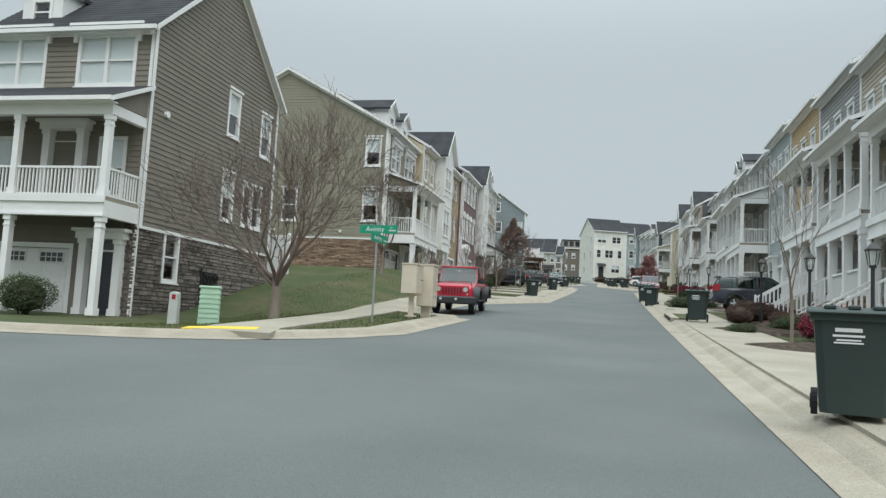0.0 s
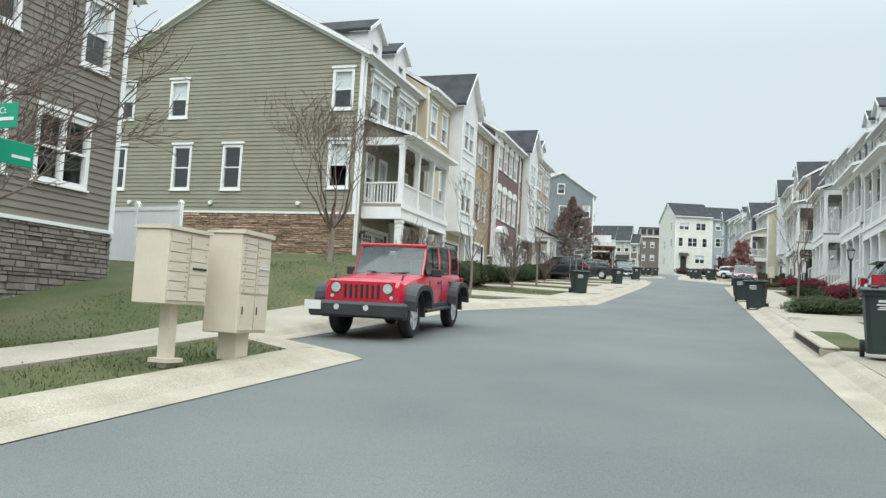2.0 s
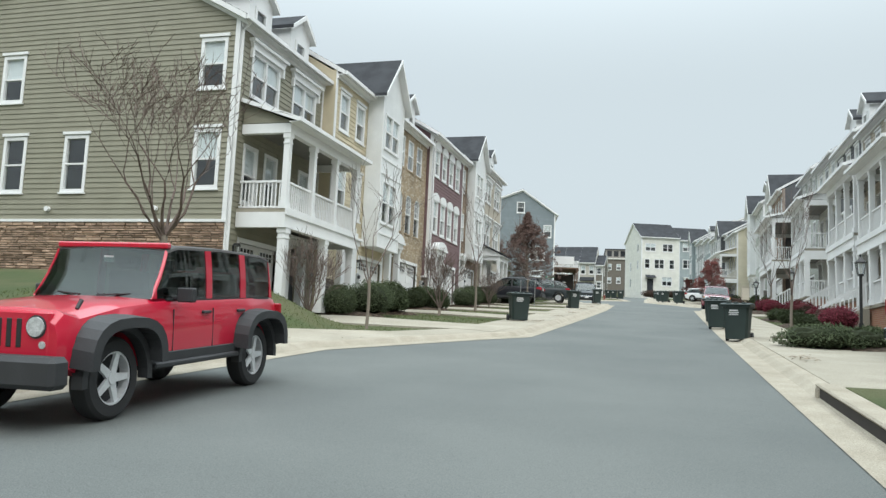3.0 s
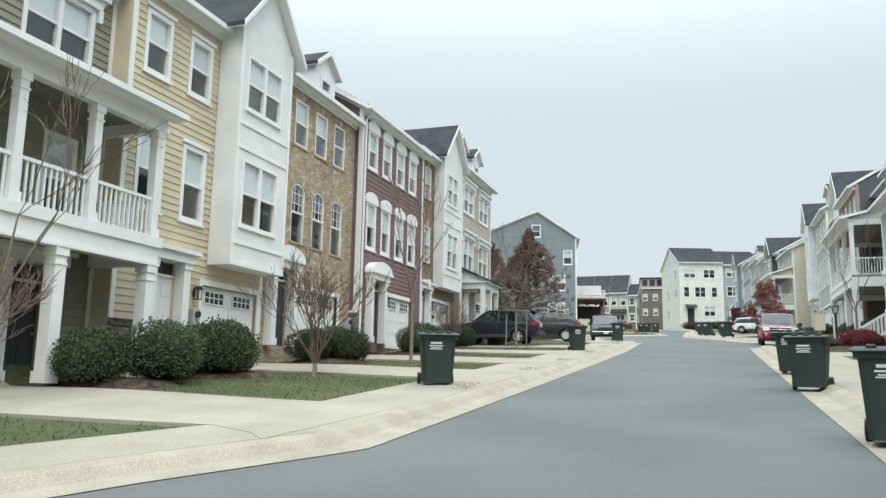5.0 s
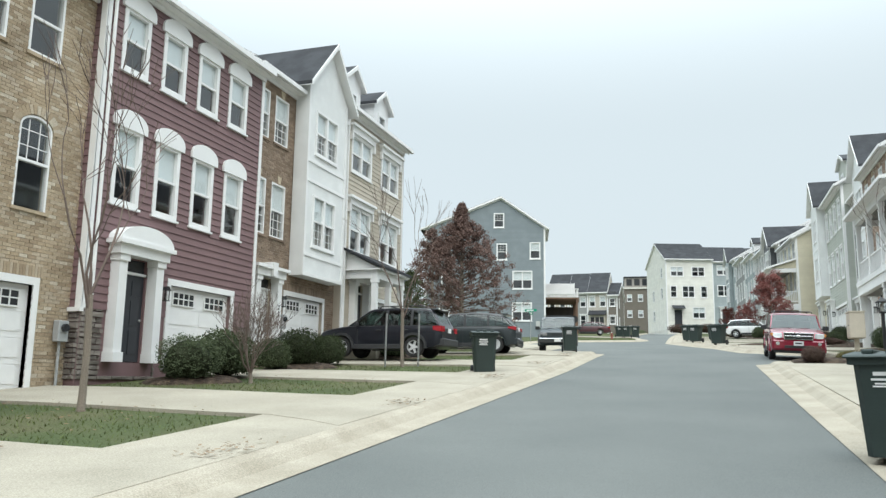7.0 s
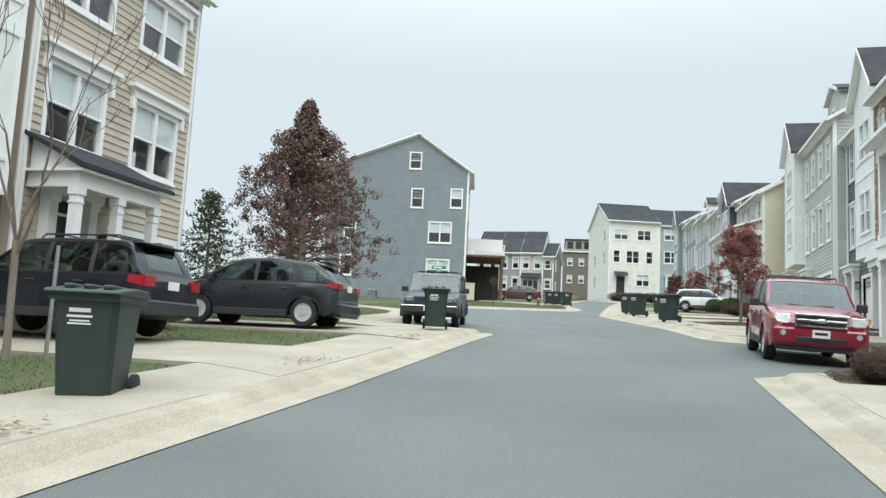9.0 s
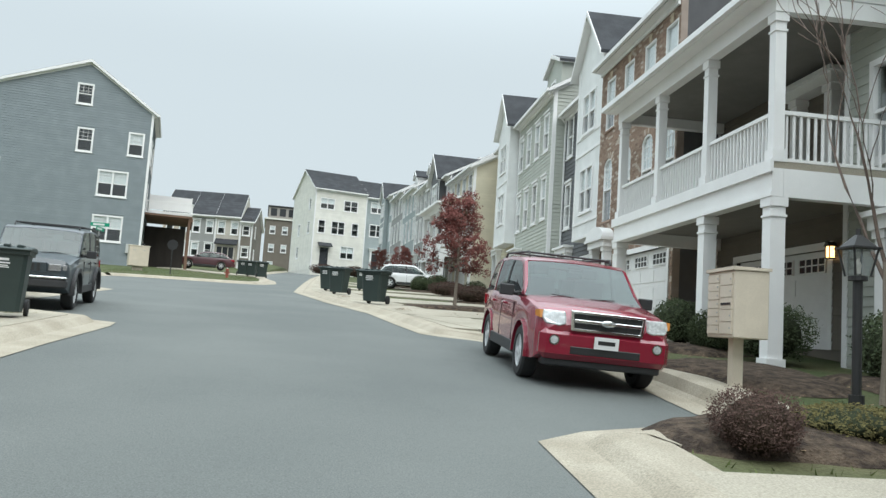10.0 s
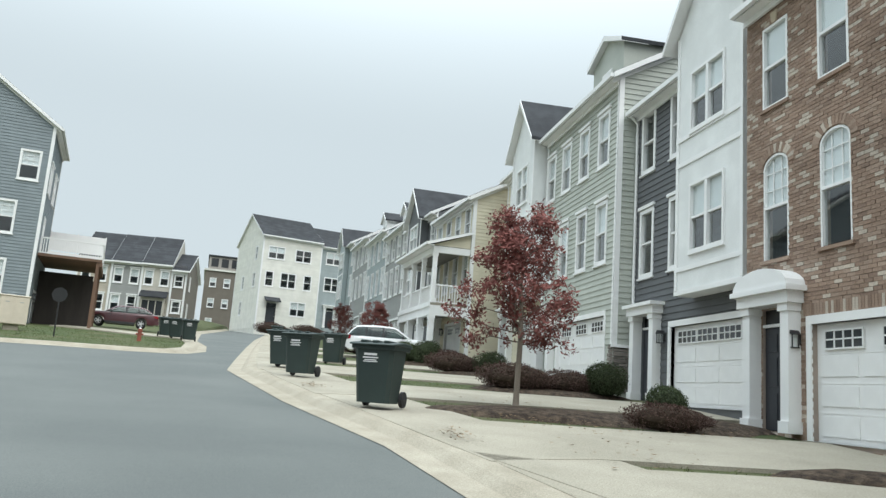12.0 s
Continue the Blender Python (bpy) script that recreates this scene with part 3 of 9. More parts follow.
def wall_core(bm, to, a, b, z0, z1, holes, thick, top=None):
    """The wall itself with its openings cut through. to(s, z, out) gives the place; top(z) narrows a gable."""
    if top:
        if not any(h[3] > z0 for h in holes):
            (l0, h0), (l1, h1) = top(z0), top(z1 - 0.02)
            ring_ = [(l0, z0), (h0, z0), (h1, z1 - 0.02), (l1, z1 - 0.02)]
            f, k = [bm.verts.new(to(s, z, 0)) for s, z in ring_], [bm.verts.new(to(s, z, -thick)) for s, z in ring_]
            bm.faces.new(f)
            bm.faces.new(k[::-1])
            for i in range(4):
                bm.faces.new((f[i], k[i], k[(i + 1) % 4], f[(i + 1) % 4]))
            return
        cuts = sorted({z0, z1, *[z for h in holes for z in h[2:4] if z0 < z < z1]} | set(spread(z0, z1, 40)))
        for k0, k1 in zip(cuts, cuts[1:]):
            lo, hi = top((k0 + k1) / 2)
            for s, e in free_spans(lo, hi, k0, k1, holes):
                v = [bm.verts.new(to(*p)) for p in ((s, k0, -thick), (e, k0, -thick), (e, k0, 0), (s, k0, 0), (s, k1, -thick), (e, k1, -thick), (e, k1, 0), (s, k1, 0))]
                for f in ((0, 1, 2, 3), (7, 6, 5, 4), (0, 4, 5, 1), (1, 5, 6, 2), (2, 6, 7, 3), (3, 7, 4, 0)):
                    bm.faces.new([v[i] for i in f])
        return
    zc = sorted({z0, z1, *[z for h in holes for z in h[2:4] if z0 < z < z1]})
    sc = sorted({a, b, *[s for h in holes for s in h[0:2] if a < s < b]})
    nz, ns = len(zc) - 1, len(sc) - 1

    def solid(i, j):
        if not (0 <= i < ns and 0 <= j < nz):
            return False
        s, z = (sc[i] + sc[i + 1]) / 2, (zc[j] + zc[j + 1]) / 2
        return not any(h[0] < s < h[1] and h[2] < z < h[3] for h in holes)
    made = {}

    def v(i, j, k):
        if (i, j, k) not in made:
            made[i, j, k] = bm.verts.new(to(sc[i], zc[j], 0 if k else -thick))
        return made[i, j, k]
    for i in range(ns):
        for j in range(nz):
            if not solid(i, j):
                continue
            bm.faces.new((v(i, j, 1), v(i + 1, j, 1), v(i + 1, j + 1, 1), v(i, j + 1, 1)))
            bm.faces.new((v(i, j, 0), v(i, j + 1, 0), v(i + 1, j + 1, 0), v(i + 1, j, 0)))
            for di, dj, p, q in ((-1, 0, (i, j), (i, j + 1)), (1, 0, (i + 1, j), (i + 1, j + 1)), (0, -1, (i, j), (i + 1, j)), (0, 1, (i, j + 1), (i + 1, j + 1))):
                if not solid(i + di, j + dj):
                    bm.faces.new((v(*p, 0), v(*p, 1), v(*q, 1), v(*q, 0)))


def boards(bm, to, a, b, z0, z1, holes, pitch=0.18, top=None, sink=None):
    """Lapped siding boards, each one proud at its lower edge."""
    k = z0
    made = []
    while k < z1 - 0.02:
        e1 = min(k + pitch, z1)
        lo, hi = top((k + e1) / 2) if top else (a, b)
        for s, e in free_spans(lo, hi, k + 0.02, e1 - 0.02, holes):
            t = bm if sink is None else bmesh.new()
            v = [t.verts.new(to(*p)) for p in ((s, k, 0.034), (e, k, 0.034), (e, e1, 0.010), (s, e1, 0.010), (s, k, 0.0), (e, k, 0.0), (e, e1, 0.0), (s, e1, 0.0))]
            for f in ((0, 1, 2, 3), (4, 5, 1, 0), (4, 0, 3, 7), (1, 5, 6, 2)):
                t.faces.new([v[i] for i in f])
            if sink is not None:
                bmesh.ops.recalc_face_normals(t, faces=t.faces)
                sink(t)
        k = e1
    if sink is None:
        bmesh.ops.recalc_face_normals(bm, faces=bm.faces)


def arch_pts(w, h, rise, n=10):
    """The outline of an opening with a curved head, from lower left round to lower right."""
    return [(-w / 2, 0)] + [(-w / 2 * math.cos(math.pi * i / n), h - rise + rise * math.sin(math.pi * i / n)) for i in range(n + 1)] + [(w / 2, 0)]


def ring(bm, outer, inner, y0, y1):
    """A frame between two outlines of as many points, y0 in front."""
    k = len(outer)
    vs = [[bm.verts.new((x, y, z)) for x, z in line] for line, y in ((outer, y0), (inner, y0), (outer, y1), (inner, y1))]
    for i in range(k):
        j = (i + 1) % k
        bm.faces.new((vs[0][i], vs[0][j], vs[1][j], vs[1][i]))
        bm.faces.new((vs[2][j], vs[2][i], vs[3][i], vs[3][j]))
        bm.faces.new((vs[0][j], vs[0][i], vs[2][i], vs[2][j]))
        bm.faces.new((vs[1][i], vs[1][j], vs[3][j], vs[3][i]))


def rect(w, h, grow=0.0):
    return [(-w / 2 - grow, -grow), (-w / 2 - grow, h + grow), (w / 2 + grow, h + grow), (w / 2 + grow, -grow)]


def window_meshes(w, h, style):
    """Frame, panes, blind of one window whose sill's middle is the origin."""
    def frame_mesh():
        bm = bmesh.new()
        arch = "arch" in style
        rise = 0.28 if arch else 0
        if arch:
            outline = lambda g: arch_pts(w + 2 * g, h + g, rise + g, 10)
            ring(bm, outline(0.0 if "brick" in style else 0.10), outline(-0.045), -0.01, 0.10)
        else:
            ring(bm, rect(w, h, 0.012 if "brick" in style else 0.03 if "thin" in style else 0.075), rect(w, h, -0.045), -0.02 if "brick" in style else -0.045, 0.10)
        clean(bm)
        return mesh_of("window", bm, WHITE)

    def sash_mesh():
        bm = bmesh.new()
        arch = "arch" in style
        cols = 2 if "pair" in style else 1
        for c in range(1, cols):
            box(bm, -0.06, 0.06, -0.04, 0.10, 0.04, h - 0.04)
        box(bm, -w / 2, w / 2, -0.01, 0.09, h * 0.5 - 0.03, h * 0.5 + 0.03)
        if "grid" in style or "arch" in style:
            cw = w / cols
            for c in range(cols):
                x0 = -w / 2 + c * cw
                for k in (1, 2):
                    box(bm, x0 + cw * k / 3 - 0.009, x0 + cw * k / 3 + 0.009, 0.035, 0.06, 0.05 if "low" in style else h * 0.5, h * 0.5 if "low" in style else h - 0.05 - (0.05 if arch else 0))
                for z in ((0.66, 0.83) if "low" not in style else (0.17, 0.33)):
                    box(bm, x0 + 0.04, x0 + cw - 0.04, 0.035, 0.06, h * z - 0.009, h * z + 0.009)
        return mesh_of("sash_bars", bm, WHITE)

    def sill_mesh():
        bm = bmesh.new()
        k = 0.05 if "thin" in style else 0.12
        box(bm, -w / 2 - k, w / 2 + k, -0.065 if "thin" in style else -0.085, 0.05, -0.13 if k > 0.1 else -0.09, -0.078 if k > 0.1 else -0.032)
        return mesh_of("sill", bm, WHITE)

    def head_mesh():
        bm = bmesh.new()
        if "head" in style:
            prism(bm, [(-w / 2 - 0.16, h + 0.08), (w / 2 + 0.16, h + 0.08), (w / 2 + 0.28, h + 0.32), (-w / 2 - 0.28, h + 0.32)], "y", -0.14, 0.0)
            box(bm, -w / 2 - 0.34, w / 2 + 0.34, -0.24, 0.0, h + 0.32, h + 0.42)
            for s in (-1, 1):
                box(bm, s * (w / 2 + 0.16) - 0.06, s * (w / 2 + 0.16) + 0.06, -0.13, 0.0, h - 0.22, h + 0.1)
        elif "cap" in style:
            box(bm, -w / 2 - 0.14, w / 2 + 0.14, -0.09, 0.0, h + 0.10, h + 0.20)
        elif "crown" in style:
            k = arch_pts(w + 0.36, 0.46, 0.30, 10)
            prism(bm, [(x, h + 0.02 + z) for x, z in k], "y", -0.09, 0.0)
        clean(bm)
        return mesh_of("window_head", bm, WHITE)

    def pane_mesh(z0, z1):
        bm = bmesh.new()
        arch = "arch" in style and z1 > h - 0.2
        if arch:
            pts = [(x, z) for x, z in arch_pts(w - 0.08, h - 0.04, 0.25, 10) if z > h / 2] + [(w / 2 - 0.04, h / 2), (-w / 2 + 0.04, h / 2)]
            prism(bm, pts, "y", 0.045, 0.053)
        else:
            box(bm, -w / 2 + 0.04, w / 2 - 0.04, 0.045, 0.053, z0, z1)
        clean(bm)
        return mesh_of("pane", bm, GLASS)

    def blind_mesh(fraction):
        bm = bmesh.new()
        n = max(3, int(h * fraction / 0.09))
        for i in range(n):
            z = h - 0.03 - (i + 1) * (h * fraction / n)
            box(bm, -w / 2 + 0.03, w / 2 - 0.03, 0.075, 0.085 + 0.012 * (i % 2), z, z + h * fraction / n)
        return mesh_of("blind", bm, BLIND)
    key = (round(w, 2), round(h, 2), style)
    return (cached(key + ("f",), frame_mesh), cached(key + ("u",), lambda: pane_mesh(h / 2 + 0.03, h - 0.04)), cached(key + ("l",), lambda: pane_mesh(0.04, h / 2 - 0.03)),
            cached(key + ("b",), lambda: blind_mesh(0.5)), cached(key + ("B",), lambda: blind_mesh(0.94)),
            cached(key + ("s",), sash_mesh), None if "brick" in style else cached(key + ("i",), sill_mesh), cached(key + ("h",), head_mesh) if "head" in style or "cap" in style or "crown" in style else None)


def put_window(house, m, w, h, style, blind=0):
    f, u, l, b1, b2, bars, sill, head = window_meshes(w, h, style)
    win = shared("window", f, house, m)
    shared("sash", bars, win)
    if sill:
        shared("sill", sill, win)
    if head:
        shared("window_head", head, win)
    for pane in (shared("pane", u, win), shared("pane", l, win)):
        pane.visible_shadow = False
    if blind:
        shared("blind", b1 if blind == 1 else b2, win)
    return win


def garage_mesh(w):
    bm = bmesh.new()
    box(bm, -w / 2, w / 2, 0.10, 0.15, 0, 2.13)
    clean(bm)
    return mesh_of("garage_door", bm, WHITE_DOOR)


def garage_casing(w):
    bm = bmesh.new()
    ring(bm, [(-w / 2 - 0.14, 0), (-w / 2 - 0.14, 2.29), (w / 2 + 0.14, 2.29), (w / 2 + 0.14, 0)], [(-w / 2, -0.001), (-w / 2, 2.13), (w / 2, 2.13), (w / 2, -0.001)], -0.04, 0.12)
    clean(bm)
    return mesh_of("garage_casing", bm, WHITE)


def garage_panel(w):
    bm = bmesh.new()
    prism(bm, [(-w / 2, 0.0), (w / 2, 0.0), (w / 2, 0.36), (-w / 2, 0.36)], "y", 0.085, 0.101)
    return mesh_of("panel", bm, WHITE_DOOR)


def garage_groove(w):
    bm = bmesh.new()
    box(bm, -w / 2 + 0.01, w / 2 - 0.01, 0.092, 0.101, 0, 0.018)
    return mesh_of("section_joint", bm, WHITE_DOOR)


def lite_mesh(w):
    bm = bmesh.new()
    box(bm, -w / 2, w / 2, 0.072, 0.088, 0, 0.30)
    return mesh_of("lite", bm, DARK_GLASS)


def lite_frame_mesh(w):
    bm = bmesh.new()
    ring(bm, rect(w, 0.30, 0.03), rect(w, 0.30, 0.0), 0.055, 0.10)
    for k in range(1, 4):
        box(bm, -w / 2 + w * k / 4 - 0.014, -w / 2 + w * k / 4 + 0.014, 0.055, 0.09, 0, 0.30)
    box(bm, -w / 2, w / 2, 0.055, 0.09, 0.14, 0.165)
    clean(bm)
    return mesh_of("lite_frame", bm, WHITE_DOOR)


def wall_lantern(house, x, y, z):
    def frame_mesh():
        bm = bmesh.new()
        box(bm, -0.05, 0.05, -0.03, 0.0, -0.1, 0.12)
        for a in (-1, 1):
            for b in (0, 1):
                box(bm, a * 0.07 - 0.008, a * 0.07 + 0.008, -0.07 - b * 0.13 - 0.008, -0.07 - b * 0.13 + 0.008, -0.14, 0.1)
        prism(bm, [(-0.1, 0.1), (0.1, 0.1), (0.02, 0.2), (-0.02, 0.2)], "y", -0.23, -0.04)
        box(bm, -0.085, 0.085, -0.22, -0.05, -0.16, -0.14)
        return mesh_of("wall_lantern", clean(bm), BLACK)

    def pane():
        bm = bmesh.new()
        box(bm, -0.06, 0.06, -0.19, -0.08, -0.138, 0.098)
        return mesh_of("lantern_glass", bm, GLASS)
    o = shared("wall_lantern", cached("wlamp", frame_mesh), house, Matrix.Translation((x, y, z)))
    shared("lantern_glass", cached("wlampg", pane), o)


DARK_GLASS = mat("dark_lite_glass", (0.03, 0.032, 0.035), 0.08, vary=0.05)


def put_garage(house, x, w, z=0.0, y=0.0):
    g = shared("garage_door", cached(("garage", w), lambda: garage_mesh(w)), house, Matrix.Translation((x, y, z)))
    shared("garage_casing", cached(("gcasing", w), lambda: garage_casing(w)), house, Matrix.Translation((x, y, z)))
    n = max(2, round(w / 1.15))
    pw = (w - 0.16) / n
    for r in range(4):
        shared("section_joint", cached(("gjoint", w), lambda: garage_groove(w)), g, Matrix.Translation((0, 0, 0.52 + r * 0.53 - 0.01)))
        for c in range(n):
            if r < 3:
                shared("panel", cached(("gpanel", w), lambda: garage_panel(pw - 0.12)), g, Matrix.Translation((-w / 2 + 0.08 + (c + 0.5) * pw, 0, 0.11 + r * 0.53)))
    wall_lantern(house, x - w / 2 - 0.36, y - 0.02, z + 1.85)
    lw = 0.85 if w < 3.2 else 0.95
    spots = [-w / 4, w / 4] if w < 3.2 else [-w / 2 + 0.75, 0, w / 2 - 0.75]
    for s in spots:
        shared("lite", cached(("lite", lw), lambda: lite_mesh(lw)), g, Matrix.Translation((s, 0, 1.68)))
        shared("lite_frame", cached(("litef", lw), lambda: lite_frame_mesh(lw)), g, Matrix.Translation((s, 0, 1.68)))


def put_door(house, x, z, style="flat", material=None, y=0.0, w=0.95):
    """A front door with its white surround; style arch: a rounded hood; flat: a flat hood."""
    def surround():
        bm = bmesh.new()
        if style == "none":
            # a plain door under a small bracketed roof
            ring(bm, rect(w, 2.42, 0.1), rect(w, 2.42, 0.0), -0.04, 0.06)
            prism(bm, [(-0.85, 2.62), (-0.04, 3.1), (-0.04, 3.22), (-0.85, 2.74)], "x", -w / 2 - 0.45, w / 2 + 0.45)
            clean(bm)
            return mesh_of("door_hood", bm, SHINGLE)
        box(bm, -w / 2 - 0.40, w / 2 + 0.40, -0.36, 0.06, 2.45, 2.69)
        box(bm, -w / 2 - 0.50, w / 2 + 0.50, -0.46, 0.065, 2.68, 2.78)
        clean(bm)
        return mesh_of("door_surround", bm, WHITE)

    def pilaster():
        bm = bmesh.new()
        box(bm, -0.13, 0.13, -0.28, 0.06, 0.1, 2.42)
        box(bm, -0.16, 0.16, -0.32, 0.065, 0.0, 0.22)
        box(bm, -0.16, 0.16, -0.32, 0.065, 2.30, 2.45)
        clean(bm)
        return mesh_of("pilaster", bm, WHITE)

    def hood():
        bm = bmesh.new()
        if style == "arch":
            prism(bm, [(px, 2.78 + pz) for px, pz in arch_pts(w + 0.9, 0.40, 0.38, 12)], "y", -0.42, 0.04)
        else:
            prism(bm, [(-0.10, 2.45), (0.10, 2.45), (0.15, 2.9), (-0.15, 2.9)], "y", -0.48, 0.04)
        clean(bm)
        return mesh_of("arched_hood" if style == "arch" else "keystone", bm, WHITE)

    def head_trim():
        bm = bmesh.new()
        box(bm, -w / 2 - 0.06, w / 2 + 0.06, 0.0, 0.09, 2.06, 2.12)
        return mesh_of("head_trim", bm, WHITE)

    def leaf(material):
        bm = bmesh.new()
        box(bm, -w / 2, w / 2, 0.06, 0.11, 0.02, 2.06)
        clean(bm)
        return mesh_of("door", bm, material)

    def door_panel(material, h):
        bm = bmesh.new()
        box(bm, -0.15, 0.15, 0.045, 0.062, 0.0, h)
        return mesh_of("door_panel", bm, material)
    material = material or DOOR_DARK
    m = Matrix.Translation((x, y, z))
    d = shared("door", cached(("leaf", w, material.name), lambda: leaf(material)), house, m)
    for c in (-1, 1):
        for z0, z1 in ((0.2, 0.75), (0.88, 1.45), (1.57, 1.92)):
            shared("door_panel", cached(("dpanel", round(z1 - z0, 2), material.name), lambda: door_panel(material, z1 - z0)), d, Matrix.Translation((c * w * 0.23, 0, z0)))
    around = shared("door_hood" if style == "none" else "door_surround", cached(("sur", w, style), surround), house, m)
    if style != "none":
        for s in (-1, 1):
            shared("pilaster", cached("pilaster", pilaster), around, Matrix.Translation((s * (w / 2 + 0.17), 0, 0)))
        shared("head_trim", cached(("dhead", w), head_trim), around)
    if style in ("arch", "key"):
        shared("arched_hood" if style == "arch" else "keystone", cached(("hood", w, style), hood), around)

    def knob():
        bm = bmesh.new()
        bmesh.ops.create_uvsphere(bm, u_segments=10, v_segments=6, radius=0.035)
        return mesh_of("knob", bm, STEEL)

    def trans():
        bm = bmesh.new()
        box(bm, -w / 2, w / 2, 0.07, 0.08, 2.12, 2.42)
        return mesh_of("transom", bm, DARK_GLASS)
    shared("knob", cached("knob", knob), d, Matrix.Translation((w * 0.4, 0.02, 1.0)))
    shared("transom", cached(("transom", w), trans), house, m)


def gable_roof(house, x0, x1, yf, yb, z, rise, over=0.35, material=None, name="roof", thick=0.16, ridge=None):
    """Ridge along the front."""
    bm = bmesh.new()
    ym = ridge or (yf + yb) / 2
    k = rise / (ym - yf)
    f, b = yf - over, yb + over * (yb - ym) / (ym - yf)
    zf = z - over * k
    prism(bm, [(f, zf), (ym, z + rise), (b, zf), (b, zf + thick), (ym, z + rise + thick * 1.2), (f, zf + thick)], "x", x0, x1)
    clean(bm)
    top_roof = part(name, bm, material or SHINGLE, house)
    # courses of shingles, each a thin step
    bm = bmesh.new()
    n = 26
    for side in (-1, 1):
        for i in range(n):
            t0, t1 = i / n, (i + 1) / n
            e = f if side < 0 else b
            ya, yb_ = e + (ym - e) * t0, e + (ym - e) * t1
            za, zb = zf + thick + (z + rise + thick * 0.2 - zf) * t0, zf + thick + (z + rise + thick * 0.2 - zf) * t1
            v = [bm.verts.new(p) for p in ((x0 - 0.02, ya, za + 0.022), (x1 + 0.02, ya, za + 0.022), (x1 + 0.02, yb_, zb + 0.006), (x0 - 0.02, yb_, zb + 0.006))]
            bm.faces.new(v if side < 0 else v[::-1])
            v = [bm.verts.new(p) for p in ((x0 - 0.02, ya, za), (x1 + 0.02, ya, za), (x1 + 0.02, ya, za + 0.022), (x0 - 0.02, ya, za + 0.022))]
            bm.faces.new(v if side < 0 else v[::-1])
    ob = part("shingles", bm, material or SHINGLE, top_roof)
    ob["kind"] = "stuff"
    for a, c in ((x0, x0 + 0.24), (x1 - 0.24, x1)):
        bm = bmesh.new()
        prism(bm, [(f + 0.01, zf - 0.018), (ym, z + rise - 0.018), (b - 0.01, zf - 0.018), (b - 0.01, zf - 0.002), (ym, z + rise - 0.002), (f + 0.01, zf - 0.002)], "x", a, c)
        part("rake_soffit", clean(bm), WHITE, house)
        e = x0 - 0.035 if a == x0 else x1 + 0.01
        bm = bmesh.new()
        prism(bm, [(f, zf - 0.02), (ym, z + rise - 0.02), (b, zf - 0.02), (b, zf + thick + 0.005), (ym, z + rise + thick * 1.2), (f, zf + thick + 0.005)], "x", e, e + 0.024)
        part("rake_trim", clean(bm), WHITE, house)
    bm = bmesh.new()
    box(bm, x0 + 0.003, x1 - 0.003, f - 0.11, f + 0.0, zf + 0.0, zf + 0.14)
    part("gutter", bm, WHITE, house)
    return ym


def cross_gable(house, x0, x1, yf, yb, z, rise, over=0.25):
    """A small roof with its gable to the street: ridge from front to back."""
    bm = bmesh.new()
    xm = (x0 + x1) / 2
    k = rise / (xm - x0)
    a, b, zz = x0 - over, x1 + over, z - over * k
    prism(bm, [(a, zz), (xm, z + rise), (b, zz), (b, zz + 0.14), (xm, z + rise + 0.17), (a, zz + 0.14)], "y", yf - over, yb)
    clean(bm)
    part("gable_roof", bm, SHINGLE, house)
    bm = bmesh.new()
    prism(bm, [(a + 0.004, zz - 0.02), (xm, z + rise - 0.02), (b - 0.004, zz - 0.02), (b - 0.004, zz - 0.004), (xm, z + rise - 0.004), (a + 0.004, zz - 0.004)], "y", yf - over, yf + 0.8)
    part("gable_soffit", clean(bm), WHITE, house)
    bm = bmesh.new()
    prism(bm, [(a, zz - 0.03), (xm, z + rise - 0.03), (b, zz - 0.03), (b, zz + 0.14), (xm, z + rise + 0.17), (a, zz + 0.14)], "y", yf - over - 0.035, yf - over - 0.003)
    clean(bm)
    part("rake_board", bm, WHITE, house)


def dormer(house, x, y, z, w=1.5, h=1.25, depth=2.4, wall=None):
    bm = bmesh.new()
    wall_core(bm, lambda s, zz, o: (s, y - o, zz), x - w / 2, x + w / 2, z, z + h, [(x - 0.35, x + 0.35, z + 0.25, z + 1.05)], 0.12)
    for s in (-1, 1):
        box(bm, x + s * w / 2 - (0.12 if s > 0 else 0), x + s * w / 2 + (0 if s > 0 else 0.12), y + 0.121, y + depth, z, z + h)
    prism(bm, [(x - w / 2, z + h + 0.001), (x + w / 2, z + h + 0.001), (x, z + h + 0.55)], "y", y, y + 0.12)
    clean(bm)
    part("dormer", bm, wall or WHITE, house)
    put_window(house, Matrix.Translation((x, y, z + 0.25)), 0.7, 0.8, "plain")
    cross_gable(house, x - w / 2, x + w / 2, y, y + depth, z + h, 0.58, 0.18)


def rail_meshes():
    bm = bmesh.new()
    box(bm, -0.02, 0.02, -0.02, 0.02, 0.06, 0.86)
    return cached("baluster", lambda: mesh_of("baluster", bm, WHITE))


